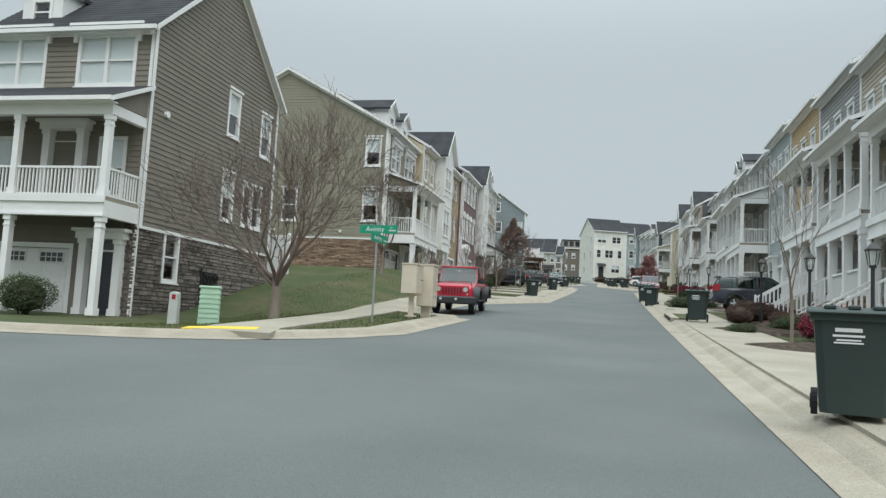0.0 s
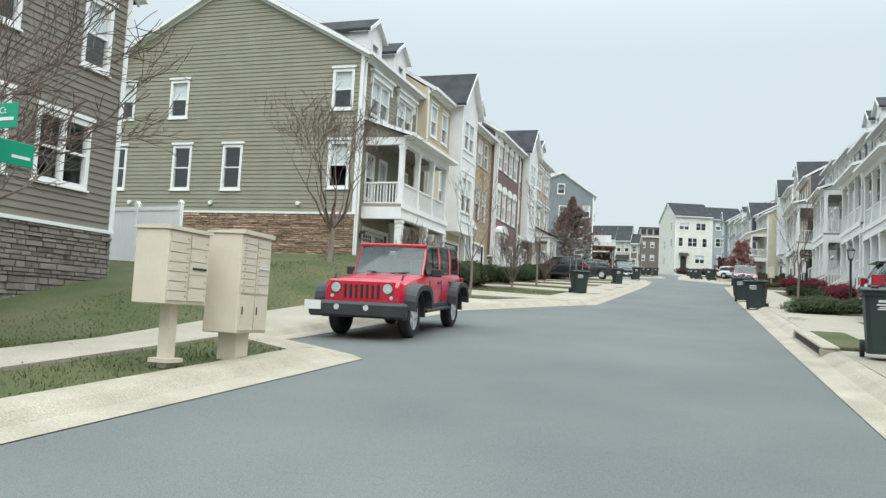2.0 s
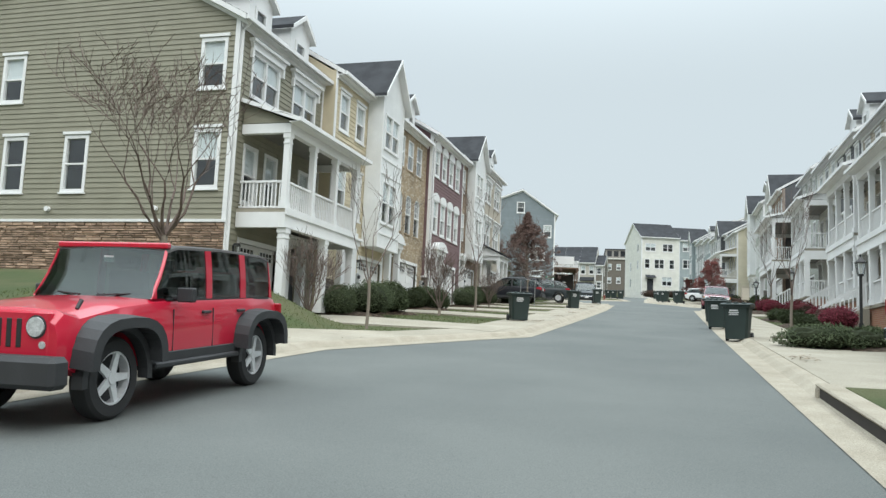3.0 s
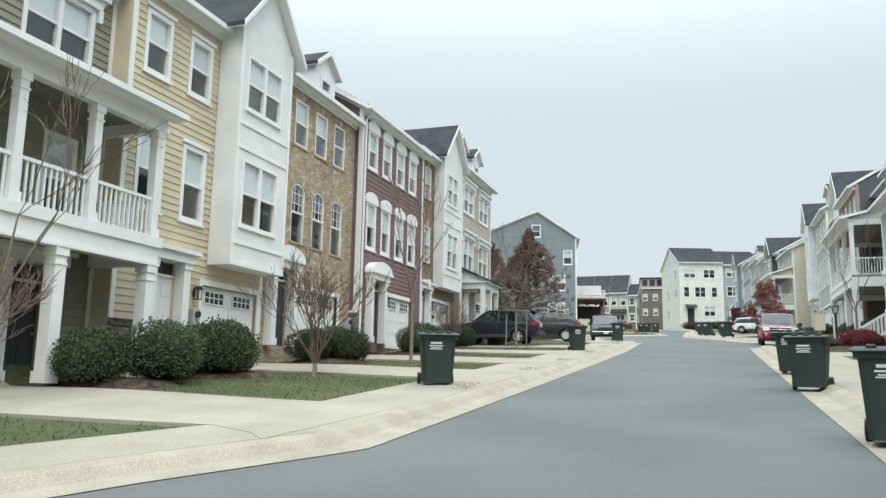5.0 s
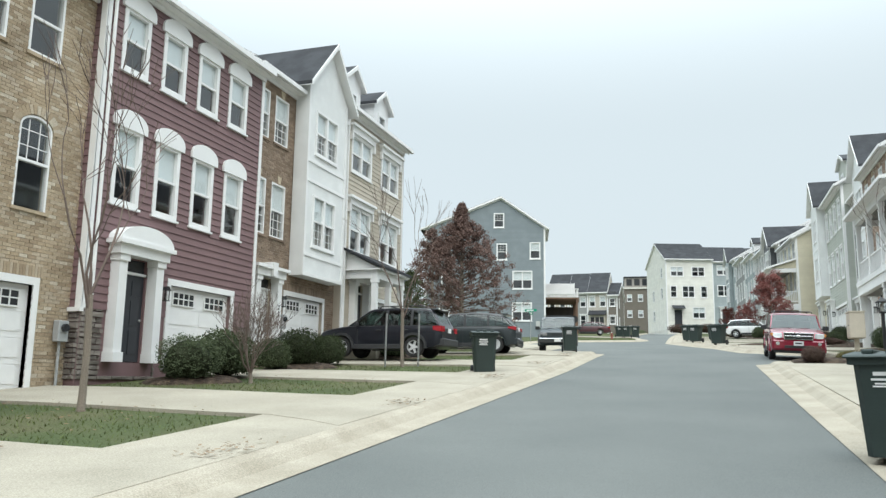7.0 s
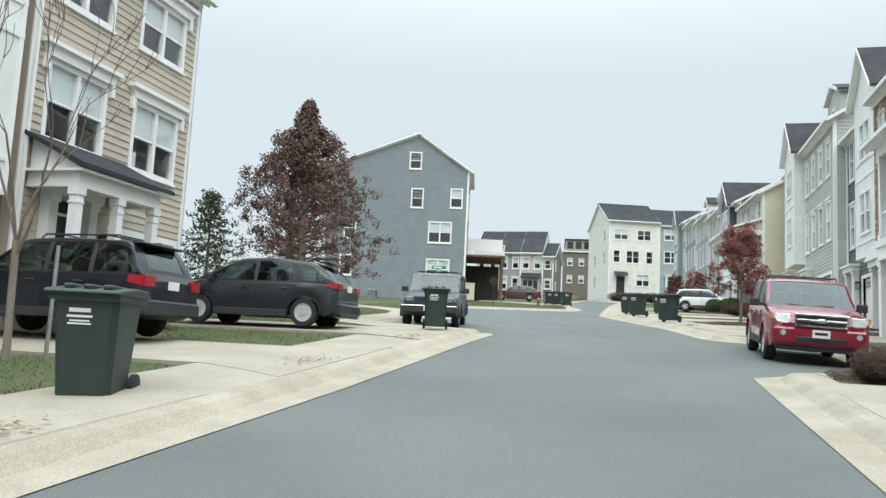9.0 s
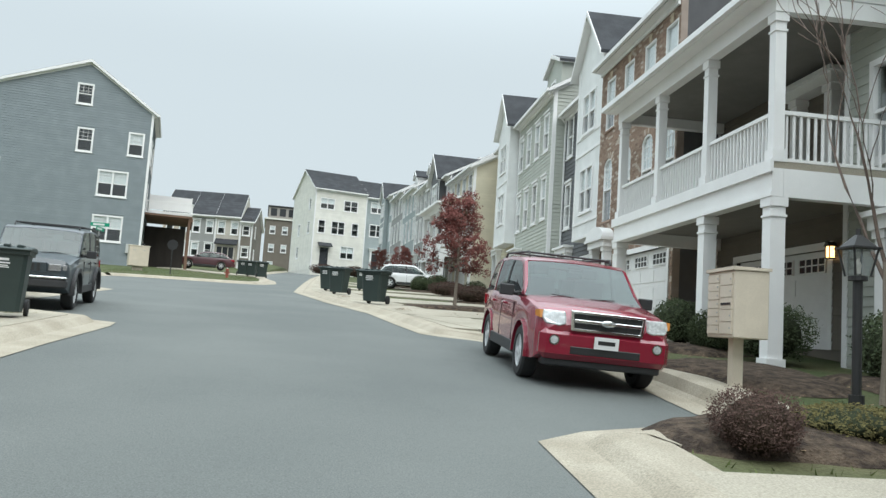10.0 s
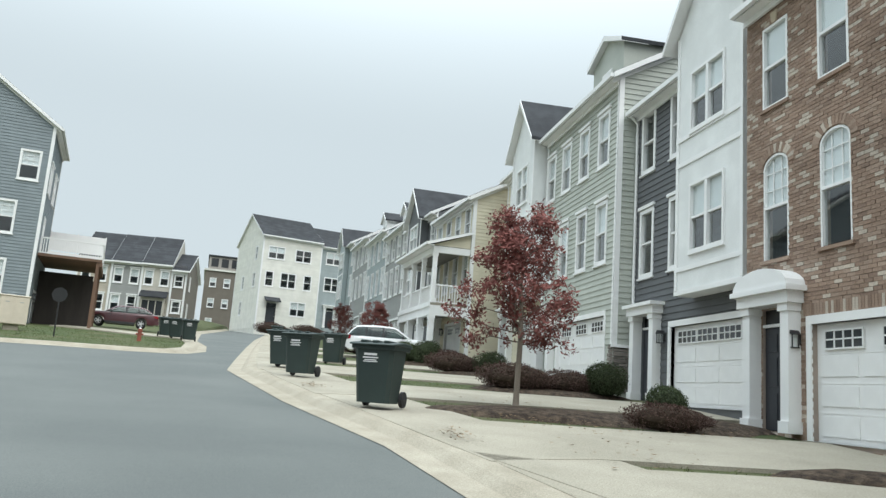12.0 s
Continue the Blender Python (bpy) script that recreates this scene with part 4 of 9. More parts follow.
def railing(house, p, q, z, name="railing"):
    """A white rail from p to q in the house's plan, with all its balusters."""
    p, q = Vector((*p, z)), Vector((*q, z))
    d = q - p
    n = d.normalized()
    ang = math.atan2(d.y, d.x)
    bm = bmesh.new()
    L = d.length
    box(bm, 0, L, -0.045, 0.045, 0.86, 0.93)
    m = Matrix.Translation(p) @ Matrix.Rotation(ang, 4, "Z")
    r = part(name, bm, WHITE, house)
    r.matrix_basis = m
    bm = bmesh.new()
    box(bm, 0, L, -0.03, 0.03, 0.03, 0.085)
    part("bottom_rail", bm, WHITE, r)
    k = max(2, int(L / 0.13))
    for i in range(k):
        shared("baluster", rail_meshes(), r, Matrix.Translation(((i + 0.5) * L / k, 0, 0)))


def post(house, x, y, z0, z1, w=0.22):
    def make():
        bm = bmesh.new()
        h = z1 - z0
        box(bm, -w / 2, w / 2, -w / 2, w / 2, 0, h)
        box(bm, -w / 2 - 0.035, w / 2 + 0.035, -w / 2 - 0.035, w / 2 + 0.035, 0, 0.22)
        box(bm, -w / 2 - 0.03, w / 2 + 0.03, -w / 2 - 0.03, w / 2 + 0.03, h - 0.16, h - 0.002)
        box(bm, -w / 2 - 0.02, w / 2 + 0.02, -w / 2 - 0.02, w / 2 + 0.02, h - 0.34, h - 0.30)
        return mesh_of("post", bm, WHITE)
    shared("post", cached(("post", round(z1 - z0, 3), w), make), house, Matrix.Translation((x, y, z0)))


def double_porch(house, x0, x1, depth, z2, zr, ground=0.0, n=3, low_rail=False, rail=True, roof_rise=0.75, low_posts=None, low_w=0.27, cheek=None, stair_bay=0):
    """A two-storey porch on white posts with a railed upper floor and a shed roof."""
    f = -depth
    bm = bmesh.new()
    box(bm, x0, x1, f, -0.04, z2 - 0.12, z2)
    part("porch_floor", bm, CONCRETE, house, "grey porch floor")
    for nm, q in (("floor_beam", (x0 - 0.03, x1 + 0.03, f - 0.03, f + 0.18, z2 - 0.62, z2 - 0.125)),
                  ("floor_side_beam", (x0 - 0.03, x0 + 0.18, f + 0.185, -0.05, z2 - 0.62, z2 - 0.125)),
                  ("floor_side_beam", (x1 - 0.18, x1 + 0.03, f + 0.185, -0.05, z2 - 0.62, z2 - 0.125)),
                  ("edge_board", (x0 - 0.08, x1 + 0.08, f - 0.09, f - 0.033, z2 - 0.2, z2 + 0.02)),
                  ("lower_moulding", (x0 - 0.06, x1 + 0.06, f - 0.07, f - 0.033, z2 - 0.62, z2 - 0.55)),
                  ("roof_beam", (x0 - 0.03, x1 + 0.03, f - 0.03, f + 0.2, zr - 0.32, zr)),
                  ("roof_side_beam", (x0 - 0.03, x0 + 0.17, f + 0.205, -0.05, zr - 0.32, zr)),
                  ("roof_side_beam", (x1 - 0.17, x1 + 0.03, f + 0.205, -0.05, zr - 0.32, zr))):
        bm = bmesh.new()
        box(bm, *q)
        part(nm, bm, WHITE, house)
    bm = bmesh.new()
    box(bm, x0 + 0.19, x1 - 0.19, f + 0.19, -0.05, z2 - 0.30, z2 - 0.26)
    part("lower_ceiling", bm, PORCH_CEILING, house)
    bm = bmesh.new()
    box(bm, x0 + 0.03, x1 - 0.03, f + 0.21, -0.05, zr - 0.06, zr - 0.02)
    part("porch_ceiling", bm, PORCH_CEILING, house)
    bm = bmesh.new()
    prism(bm, [(f - 0.35, zr + 0.02), (-0.045, zr + roof_rise), (-0.045, zr + roof_rise + 0.1), (f - 0.35, zr + 0.14)], "x", x0 - 0.22, x1 + 0.22)
    clean(bm)
    part("porch_roof", bm, SHINGLE, house)
    bm = bmesh.new()
    box(bm, x0 - 0.2, x1 + 0.2, f - 0.355, f - 0.035, zr - 0.015, zr + 0.015)
    part("porch_soffit", bm, WHITE, house)
    for s in (x0 - 0.245, x1 + 0.223):
        bm = bmesh.new()
        prism(bm, [(f - 0.36, zr + 0.0), (-0.05, zr + roof_rise - 0.03), (-0.05, zr + roof_rise + 0.11), (f - 0.36, zr + 0.15)], "x", s, s + 0.022)
        part("porch_rake", clean(bm), WHITE, house)
    for p in (x0 - 0.02, x1 - 0.06):
        bm = bmesh.new()
        prism(bm, [(f - 0.1, zr + 0.03), (-0.06, zr + 0.03), (-0.06, zr + roof_rise - 0.02)], "x", p, p + 0.08)
        part("porch_cheek", clean(bm), cheek or WHITE, house)
    bm = bmesh.new()
    box(bm, x0 - 0.24, x1 + 0.24, f - 0.46, f - 0.36, zr + 0.01, zr + 0.14)
    part("porch_gutter", bm, WHITE, house)
    xs = spread(x0 + 0.12, x1 - 0.12, n)
    for x in xs:
        post(house, x, f + 0.11, z2 + 0.001, zr - 0.321, 0.2)
    for x in low_posts or xs:
        post(house, x, f + 0.11, ground, z2 - 0.621, low_w)
    if rail:
        for a, b in zip(xs, xs[1:]):
            railing(house, (a + 0.1, f + 0.11), (b - 0.1, f + 0.11), z2)
        for s in (x0 + 0.1, x1 - 0.1):
            railing(house, (s, f + 0.22), (s, -0.06), z2)
    if low_rail:
        bm = bmesh.new()
        box(bm, x0, x1, f, -0.04, ground - 0.12, ground - 0.002)
        part("porch_deck", bm, CONCRETE, house, "grey porch deck")
        bm = bmesh.new()
        box(bm, x0 + 0.05, x1 - 0.05, f + 0.06, -0.06, ground - 1.1, ground - 0.125)
        part("porch_base", bm, RED_BRICK_PLAIN, house, "red brick porch base")
        for a, b in [xs[i:i + 2] for i in range(len(xs) - 1) if i != stair_bay]:
            railing(house, (a + 0.13, f + 0.11), (b - 0.13, f + 0.11), ground)
        for s in (x0 + 0.1, x1 - 0.1):
            railing(house, (s, f + 0.24), (s, -0.06), ground)
        a, b = xs[stair_bay] + 0.14, xs[stair_bay + 1] - 0.14
        for i in range(6):
            bm = bmesh.new()
            box(bm, a, b, f - 0.28 * (i + 1), f - 0.28 * i - 0.004, ground - 1.3, ground - 0.002 - 0.17 * (i + 1) + 0.02)
            part("stair", bm, CONCRETE, house)
        for s in (a, b):
            bm = bmesh.new()
            L = 1.75
            prism(bm, [(f, ground + 0.84), (f, ground + 0.92), (f - L, ground - 0.16), (f - L, ground - 0.24)], "x", s - 0.04, s + 0.04)
            prism(bm, [(f, ground + 0.06), (f, ground + 0.12), (f - L, ground - 0.96), (f - L, ground - 1.02)], "x", s - 0.03, s + 0.03)
            box(bm, s - 0.06, s + 0.06, f - L - 0.08, f - L, ground - 1.25, ground - 0.10)
            clean(bm)
            sr = part("stair_rail", bm, WHITE, house)
            for k in range(11):
                yy = f - 0.12 - k * (L - 0.2) / 10
                shared("baluster", rail_meshes(), sr, Matrix.Translation((s, yy, ground - (f - yy) / L * 1.08)))


def stone_cover(house, to, s0, s1, z0, z1, holes, material, wide, tall, parts_from, parts_to, seed=3):
    """Ledge stones laid in uneven courses; those between parts_from and parts_to are pieces of their own."""
    r = random.Random(seed)
    rest = bmesh.new()
    z, count = z0, 0
    while z < z1 - 0.03:
        h = min(r.uniform(0.7, 1.35) * tall, z1 - z)
        s = s0 - r.uniform(0, wide)
        while s < s1:
            w = r.uniform(0.5, 1.6) * wide
            for a, b in free_spans(max(s, s0), min(s + w, s1), z, z + h, holes):
                if b - a < 0.05:
                    continue
                own = parts_from < (a + b) / 2 < parts_to and count < 300
                bm = bmesh.new() if own else rest
                o, g = r.uniform(0.03, 0.075), 0.008
                jig = lambda: r.uniform(-0.012, 0.012)
                front = [(a + g + jig() * 0.5, z + g), (b - g + jig() * 0.5, z + g), (b - g + jig() * 0.5, z + h - g), (a + g + jig() * 0.5, z + h - g)]
                vb = [bm.verts.new(to(p, q, 0.0)) for p, q in front]
                vf = [bm.verts.new(to(p + (0.012 if i in (0, 3) else -0.012), q + (0.008 if i < 2 else -0.008), o + jig())) for i, (p, q) in enumerate(front)]
                fs = [bm.faces.new(vf)] + [bm.faces.new((vb[i], vb[(i + 1) % 4], vf[(i + 1) % 4], vf[i])) for i in range(4)]
                bmesh.ops.recalc_face_normals(bm, faces=fs)
                if own:
                    part("stone", bm, material, house)
                    count += 1
            s += w
        z += h
    ob = part("stonework", rest, material, house)
    ob["kind"] = "stuff"


def brick_cover(house, W, z0, z1, holes, material, parts_from=90.0):
    """Running bond over the front; up to 300 bricks from parts_from along the wall are pieces of their own."""
    r = random.Random(int(W * 1000) + 5)
    lb, hb, g = 0.205, 0.068, 0.010

    def one():
        bm = bmesh.new()
        box(bm, 0, lb, -0.014, 0.004, 0, hb)
        return mesh_of("brick", bm, material)
    verts, faces, count = [], [], 0
    row = 0
    z = z0 - 0.3
    while z < z1 - hb:
        s = -((row % 2) * (lb + g) / 2) + 0.004
        while s < W:
            for a, b in free_spans(max(s, 0.004), min(s + lb, W - 0.004), z, z + hb, holes):
                if b - a < 0.03:
                    continue
                o = 0.014 + r.uniform(-0.005, 0.006)
                if b - a > lb - 0.002 and a > parts_from and 3.2 < z and count < 300:
                    shared("brick", cached(("brick", material.name), one), house, Matrix.Translation((a, r.uniform(-0.005, 0.005), z)))
                    count += 1
                    continue
                k = len(verts)
                verts += [(a, -o, z), (b, -o, z), (b, -o, z + hb), (a, -o, z + hb), (a, 0.002, z), (b, 0.002, z), (b, 0.002, z + hb), (a, 0.002, z + hb)]
                faces += [(k, k + 1, k + 2, k + 3), (k + 4, k, k + 3, k + 7), (k + 1, k + 5, k + 6, k + 2), (k + 3, k + 2, k + 6, k + 7), (k + 4, k + 5, k + 1, k)]
            s += lb + g
        z += hb + g
        row += 1
    me = bpy.data.meshes.new("brickwork")
    me.from_pydata(verts, [], faces)
    me.materials.append(material)
    ob = new("brickwork", me)
    ob.parent = house
    ob["kind"] = "stuff"


def upright_brick(material):
    bm = bmesh.new()
    box(bm, -0.034, 0.034, -0.032, 0.002, 0, 0.225)
    return mesh_of("lintel_brick", bm, material)


def portico(house, x0, x1, depth, z):
    """A small roofed entrance on white columns."""
    bm = bmesh.new()
    prism(bm, [(-depth - 0.25, z + 0.22), (-0.04, z + 0.95), (-0.04, z + 1.05), (-depth - 0.25, z + 0.32)], "x", x0 - 0.2, x1 + 0.2)
    part("portico_roof", clean(bm), SHINGLE, house)
    bm = bmesh.new()
    box(bm, x0 - 0.15, x1 + 0.15, -depth - 0.2, -0.05, z + 0.16, z + 0.215)
    part("portico_cornice", bm, WHITE, house)
    bm = bmesh.new()
    box(bm, x0, x1, -depth - 0.02, -depth + 0.2, z - 0.15, z + 0.155)
    part("portico_beam", bm, WHITE, house)
    for s in (x0, x1 - 0.18):
        bm = bmesh.new()
        box(bm, s, s + 0.18, -depth + 0.205, -0.05, z - 0.15, z + 0.155)
        prism(bm, [(-depth - 0.1, z + 0.22), (-0.06, z + 0.22), (-0.06, z + 0.92)], "x", s + 0.04, s + 0.12)
        part("portico_side", clean(bm), WHITE, house)
    for x in (x0 + 0.11, (x0 + x1) / 2, x1 - 0.11):
        post(house, x, -depth + 0.1, 0.0, z - 0.151, 0.2)
    bm = bmesh.new()
    box(bm, x0 - 0.1, x1 + 0.1, -depth - 0.1, -0.04, -0.35, -0.002)
    part("portico_step", bm, CONCRETE, house)


KEYSTONE = mat("cast_stone", (0.50, 0.42, 0.31), 0.9, vary=0.12, bump=0.2)


def townhouse(m, label, W, D, H, rise, front, windows, base=0.0, stone=0.0, garage=None, door=None, bay=None, porch=None, dormers=(), left=None, right=None,
              brick=False, left_windows=(), right_windows=(), side_stone=None, bricks_own=90.0, planks=False, over=0.35, foundation=3.0, ridge=None, group="row of townhouses", big_dormer=None):
    """One narrow three-storey house. Windows: (x, z, w, h, style, blind)."""
    house = thing("townhouse", m, label, "townhouse", group)
    holes = [(x - w / 2, x + w / 2, z, z + h) for x, z, w, h, style, bl in windows]
    if garage:
        holes.append((garage[0] - garage[1] / 2, garage[0] + garage[1] / 2, 0, 2.13))
    if door:
        holes.append((door[0] - 0.475, door[0] + 0.475, door[1], door[1] + 2.42))
    to = lambda s, z, o: (s, -o, z)
    bm = bmesh.new()
    wall_core(bm, to, 0, W, -foundation, H, holes, 0.2)
    bmesh.ops.remove_doubles(bm, verts=bm.verts, dist=0.0005)
    clean(bm)
    part("wall", bm, (TAN_MORTAR if front is TAN_BRICKS or front is BROWN_BRICKS else RED_MORTAR) if brick else front, house)
    if brick:
        brick_cover(house, W, 0.0, H - 0.02, holes, front, parts_from=bricks_own)
    elif stone > 0.4:
        stone_cover(house, to, 0.0, W, -0.25, stone, [(a - 0.42, b + 0.42, c - 0.3, d + 0.4) for a, b, c, d in holes], STONE, 0.34, 0.11, 90, 91)
    if not brick:
        bm = bmesh.new()
        grow = [(a - 0.08, b + 0.08, c - 0.06, d + 0.08) for a, b, c, d in holes]
        boards(bm, to, 0.1, W - 0.1, stone, H, grow)
        ob = part("siding", bm, front, house)
        ob["kind"] = "stuff"
        for x0, x1 in ((-0.02, 0.12), (W - 0.12, W + 0.02)):
            bm = bmesh.new()
            box(bm, x0, x1, -0.045, 0.0, max(stone, -0.3), H)
            part("corner_board", bm, WHITE, house)
    if brick and garage:
        n_up = int((garage[1] + 0.5) / 0.078)
        for i in range(n_up):
            shared("lintel_brick", cached(("upright", front.name), lambda: upright_brick(front)), house, Matrix.Translation((garage[0] + (i - (n_up - 1) / 2) * 0.078, 0, 2.295)))
    if brick:
        for x, z, w, h, style, bl in windows:
            bm = bmesh.new()
            box(bm, x - w / 2 - 0.06, x + w / 2 + 0.06, -0.06, 0.06, z - 0.085, z - 0.014)
            part("brick_sill", bm, front, house)
            if "arch" not in style:
                bm = bmesh.new()
                prism(bm, [(x - 0.07, z + h + 0.02), (x + 0.07, z + h + 0.02), (x + 0.12, z + h + 0.27), (x - 0.12, z + h + 0.27)], "y", -0.045, 0.0)
                part("keystone", clean(bm), KEYSTONE, house, "pale cast keystone")
    if brick and any("arch" in w[4] for w in windows):
        for x, z, w, h, style, bl in windows:
            if "arch" in style:
                # the corners over the curved head, and a ring of upright bricks
                bm = bmesh.new()
                pts = arch_pts(w, h, 0.28, 10)[1:-1]
                for q in (0, 1):
                    half = [p for p in pts if (p[0] <= 1e-6 if q == 0 else p[0] >= -1e-6)]
                    corner = (-w / 2, h) if q == 0 else (w / 2, h)
                    poly = [(x + a, z + b) for a, b in half] + [(x + corner[0], z + corner[1])]
                    prism(bm, poly, "y", 0.005, 0.15)
                for i in range(17):
                    t = math.pi * (i + 0.5) / 17
                    ca, sa = math.cos(t), math.sin(t)
                    r0, r1 = Vector((-(w / 2 + 0.015) * ca, h - 0.28 + 0.30 * sa)), Vector((-(w / 2 + 0.21) * ca, h - 0.28 + 0.50 * sa))
                    tn = Vector(((r1 - r0).y, -(r1 - r0).x)).normalized() * 0.036
                    prism(bm, [(x + p.x, z + p.y) for p in (r0 + tn, r1 + tn * 1.3, r1 - tn * 1.3, r0 - tn)], "y", -0.03, 0.02)
                clean(bm)
                part("brick_arch", bm, front, house)
    # party walls, back wall, floors; DARK_IN puts the rooms' shade into their colour
    mid = ridge or D / 2
    slope, fall = rise / mid, rise / (D - mid)

    def narrow(z):
        if z <= H:
            return (0.0, D)
        return ((z - H) / slope, D - (z - H) / fall)
    for s, col, wins in ((0, left, left_windows), (1, right, right_windows)):
        sx = (lambda p, z, o: (-o, p, z)) if s == 0 else (lambda p, z, o: (W + o, p, z))
        sh = [(y - w / 2, y + w / 2, z, z + h) for y, z, w, h, style, bl in wins]
        bm = bmesh.new()
        wall_core(bm, sx, 0.2, D - 0.2, -foundation, H, sh, 0.15)
        bmesh.ops.remove_doubles(bm, verts=bm.verts, dist=0.0005)
        clean(bm)
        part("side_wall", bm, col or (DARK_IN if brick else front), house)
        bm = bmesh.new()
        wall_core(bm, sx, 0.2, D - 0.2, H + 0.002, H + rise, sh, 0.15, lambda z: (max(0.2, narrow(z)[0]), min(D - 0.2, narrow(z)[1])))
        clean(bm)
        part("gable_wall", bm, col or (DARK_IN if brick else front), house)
        if col and 0.4 < stone < 2 and side_stone is None:
            stone_cover(house, sx, 0.0, 2.0, -0.25, stone, [], STONE, 0.34, 0.11, 90, 91)
        if col:
            bs = side_stone if side_stone is not None else stone
            grow = [(a - 0.08, b + 0.08, c - 0.06, d + 0.08) for a, b, c, d in sh]
            if planks:
                holder = [None]

                def sink(t, h=holder):
                    h[0] = part("plank", t, col, house)
                boards(None, sx, 0.0, D, bs, H + rise - 0.05, grow, top=lambda z: narrow(z), sink=sink)
            else:
                bm = bmesh.new()
                boards(bm, sx, 0.0, D, bs, H + rise - 0.05, grow, top=lambda z: narrow(z))
                ob = part("siding", bm, col, house)
                ob["kind"] = "stuff"
            bm = bmesh.new()
            x0, x1 = (-0.045, 0.0) if s == 0 else (W, W + 0.045)
            box(bm, x0, x1, -0.045, 0.12, bs, H)
            box(bm, x0, x1, D - 0.12, D + 0.045, bs, H)
            prism(bm, [(-0.3, H - 0.3 * slope - 0.14), (mid, H + rise - 0.16), (mid, H + rise), (-0.3, H - 0.3 * slope)], "x", x0 - 0.01, x1 + 0.01)
            prism(bm, [(D + 0.3, H - 0.3 * fall - 0.14), (mid, H + rise - 0.16), (mid, H + rise), (D + 0.3, H - 0.3 * fall)], "x", x0 - 0.01, x1 + 0.01)
            clean(bm)
            part("rake_board", bm, WHITE, house)
            if bs > 0.2:
                bm = bmesh.new()
                box(bm, x0 - 0.03, x1 + 0.03, -0.06, D + 0.06, bs - 0.09, bs)
                part("water_table", bm, WHITE, house)
            for y, z, w, h, style, bl in wins:
                rot = Matrix.Rotation(radians(-90 if s == 0 else 90), 4, "Z")
                put_window(house, Matrix.Translation((0 if s == 0 else W, y, z)) @ rot, w, h, style, bl)
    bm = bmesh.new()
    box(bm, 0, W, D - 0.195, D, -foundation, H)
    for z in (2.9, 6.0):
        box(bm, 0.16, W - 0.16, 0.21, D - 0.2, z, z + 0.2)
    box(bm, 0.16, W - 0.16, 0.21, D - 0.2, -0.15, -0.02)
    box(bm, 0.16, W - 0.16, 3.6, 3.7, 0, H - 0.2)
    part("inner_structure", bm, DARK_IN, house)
    gable_roof(house, -0.0 - (0.25 if left else 0), W + (0.25 if right else 0), 0, D, H, rise, over, ridge=mid)
    bm = bmesh.new()
    box(bm, 0.002, W - 0.002, -over + 0.02, -0.05, H - over * slope - 0.02, H - over * slope + 0.02)
    box(bm, 0.002, W - 0.002, -0.1, -0.036, H - 0.35, H - over * slope - 0.021)
    part("soffit", bm, WHITE, house)
    for x, z, w, h, style, bl in windows:
        put_window(house, Matrix.Translation((x, 0, z)), w, h, style, bl)
    if garage:
        put_garage(house, *garage)
    if door:
        put_door(house, door[0], door[1], door[2], door[3] if len(door) > 3 else None)
    if bay:
        # a boxed-out panelled bay over the garage, with a gable of its own
        b0, b1, z0, dep = bay["x0"], bay["x1"], bay["z0"], bay.get("depth", 0.7)
        zt = bay.get("top", H)
        bh = [(x - w / 2, x + w / 2, z, z + h) for x, z, w, h, style, bl in bay["windows"]]
        bm = bmesh.new()
        g = bay.get("gable", 1.5)
        tone = bay.get("mat", WHITE_SIDING)
        wall_core(bm, lambda s, z, o: (s, -dep - o, z), b0, b1, z0, zt, bh, 0.12)
        bmesh.ops.remove_doubles(bm, verts=bm.verts, dist=0.0005)
        part("bay", clean(bm), tone, house, "projecting bay")
        for p in ((b0, b0 + 0.12, -dep + 0.121, -0.04, z0, zt), (b1 - 0.12, b1, -dep + 0.121, -0.04, z0, zt), (b0 + 0.125, b1 - 0.125, -dep + 0.121, -0.04, z0, z0 + 0.1)):
            bm = bmesh.new()
            box(bm, *p)
            part("bay_side", bm, tone, house)
        if g:
            bm = bmesh.new()
            prism(bm, [(b0, zt + 0.001), (b1, zt + 0.001), ((b0 + b1) / 2, zt + g)], "y", -dep, -dep + 0.12)
            part("bay_gable", clean(bm), tone, house)
        for s in (b0 - 0.02, b1 - 0.10):
            bm = bmesh.new()
            box(bm, s, s + 0.12, -dep - 0.03, -dep - 0.001, z0 + 0.13, zt)
            part("bay_corner", bm, WHITE, house)
        for z in [z0] + bay.get("bands", []):
            bm = bmesh.new()
            box(bm, b0 - 0.025, b1 + 0.025, -dep - 0.035, -dep - 0.002, z, z + 0.12)
            part("bay_band", bm, WHITE, house)
        for x, z, w, h, style, bl in bay["windows"]:
            put_window(house, Matrix.Translation((x, -dep, z)), w, h, style, bl)
        if g:
            cross_gable(house, b0 - 0.1, b1 + 0.1, -dep, D / 2, zt, g, 0.28)
    if porch:
        double_porch(house, **porch)
    for x in dormers:
        dormer(house, x, 0.5, H + 0.5 * slope - 0.25, 1.6, 1.5, 2.9, wall=WHITE) if big_dormer is None else dormer(house, x, 0.55, H + 0.55 * slope - 0.25, big_dormer, 1.75, 3.4, wall=front)
    return house


def downspout(house, x, z0, z1, y=-0.06):
    bm = bmesh.new()
    tube(bm, [(x, y - 0.3, z1 + 0.15), (x, y - 0.02, z1 - 0.15), (x, y - 0.02, z0)], [0.045, 0.045, 0.045], 6)
    part("downspout", bm, WHITE, house)
# ---- the rows of houses ----
def west(x, y0, z):
    """A house whose front looks east, from y0 northwards."""
    return Matrix.Translation((x, y0, z)) @ Matrix.Rotation(radians(90), 4, "Z")


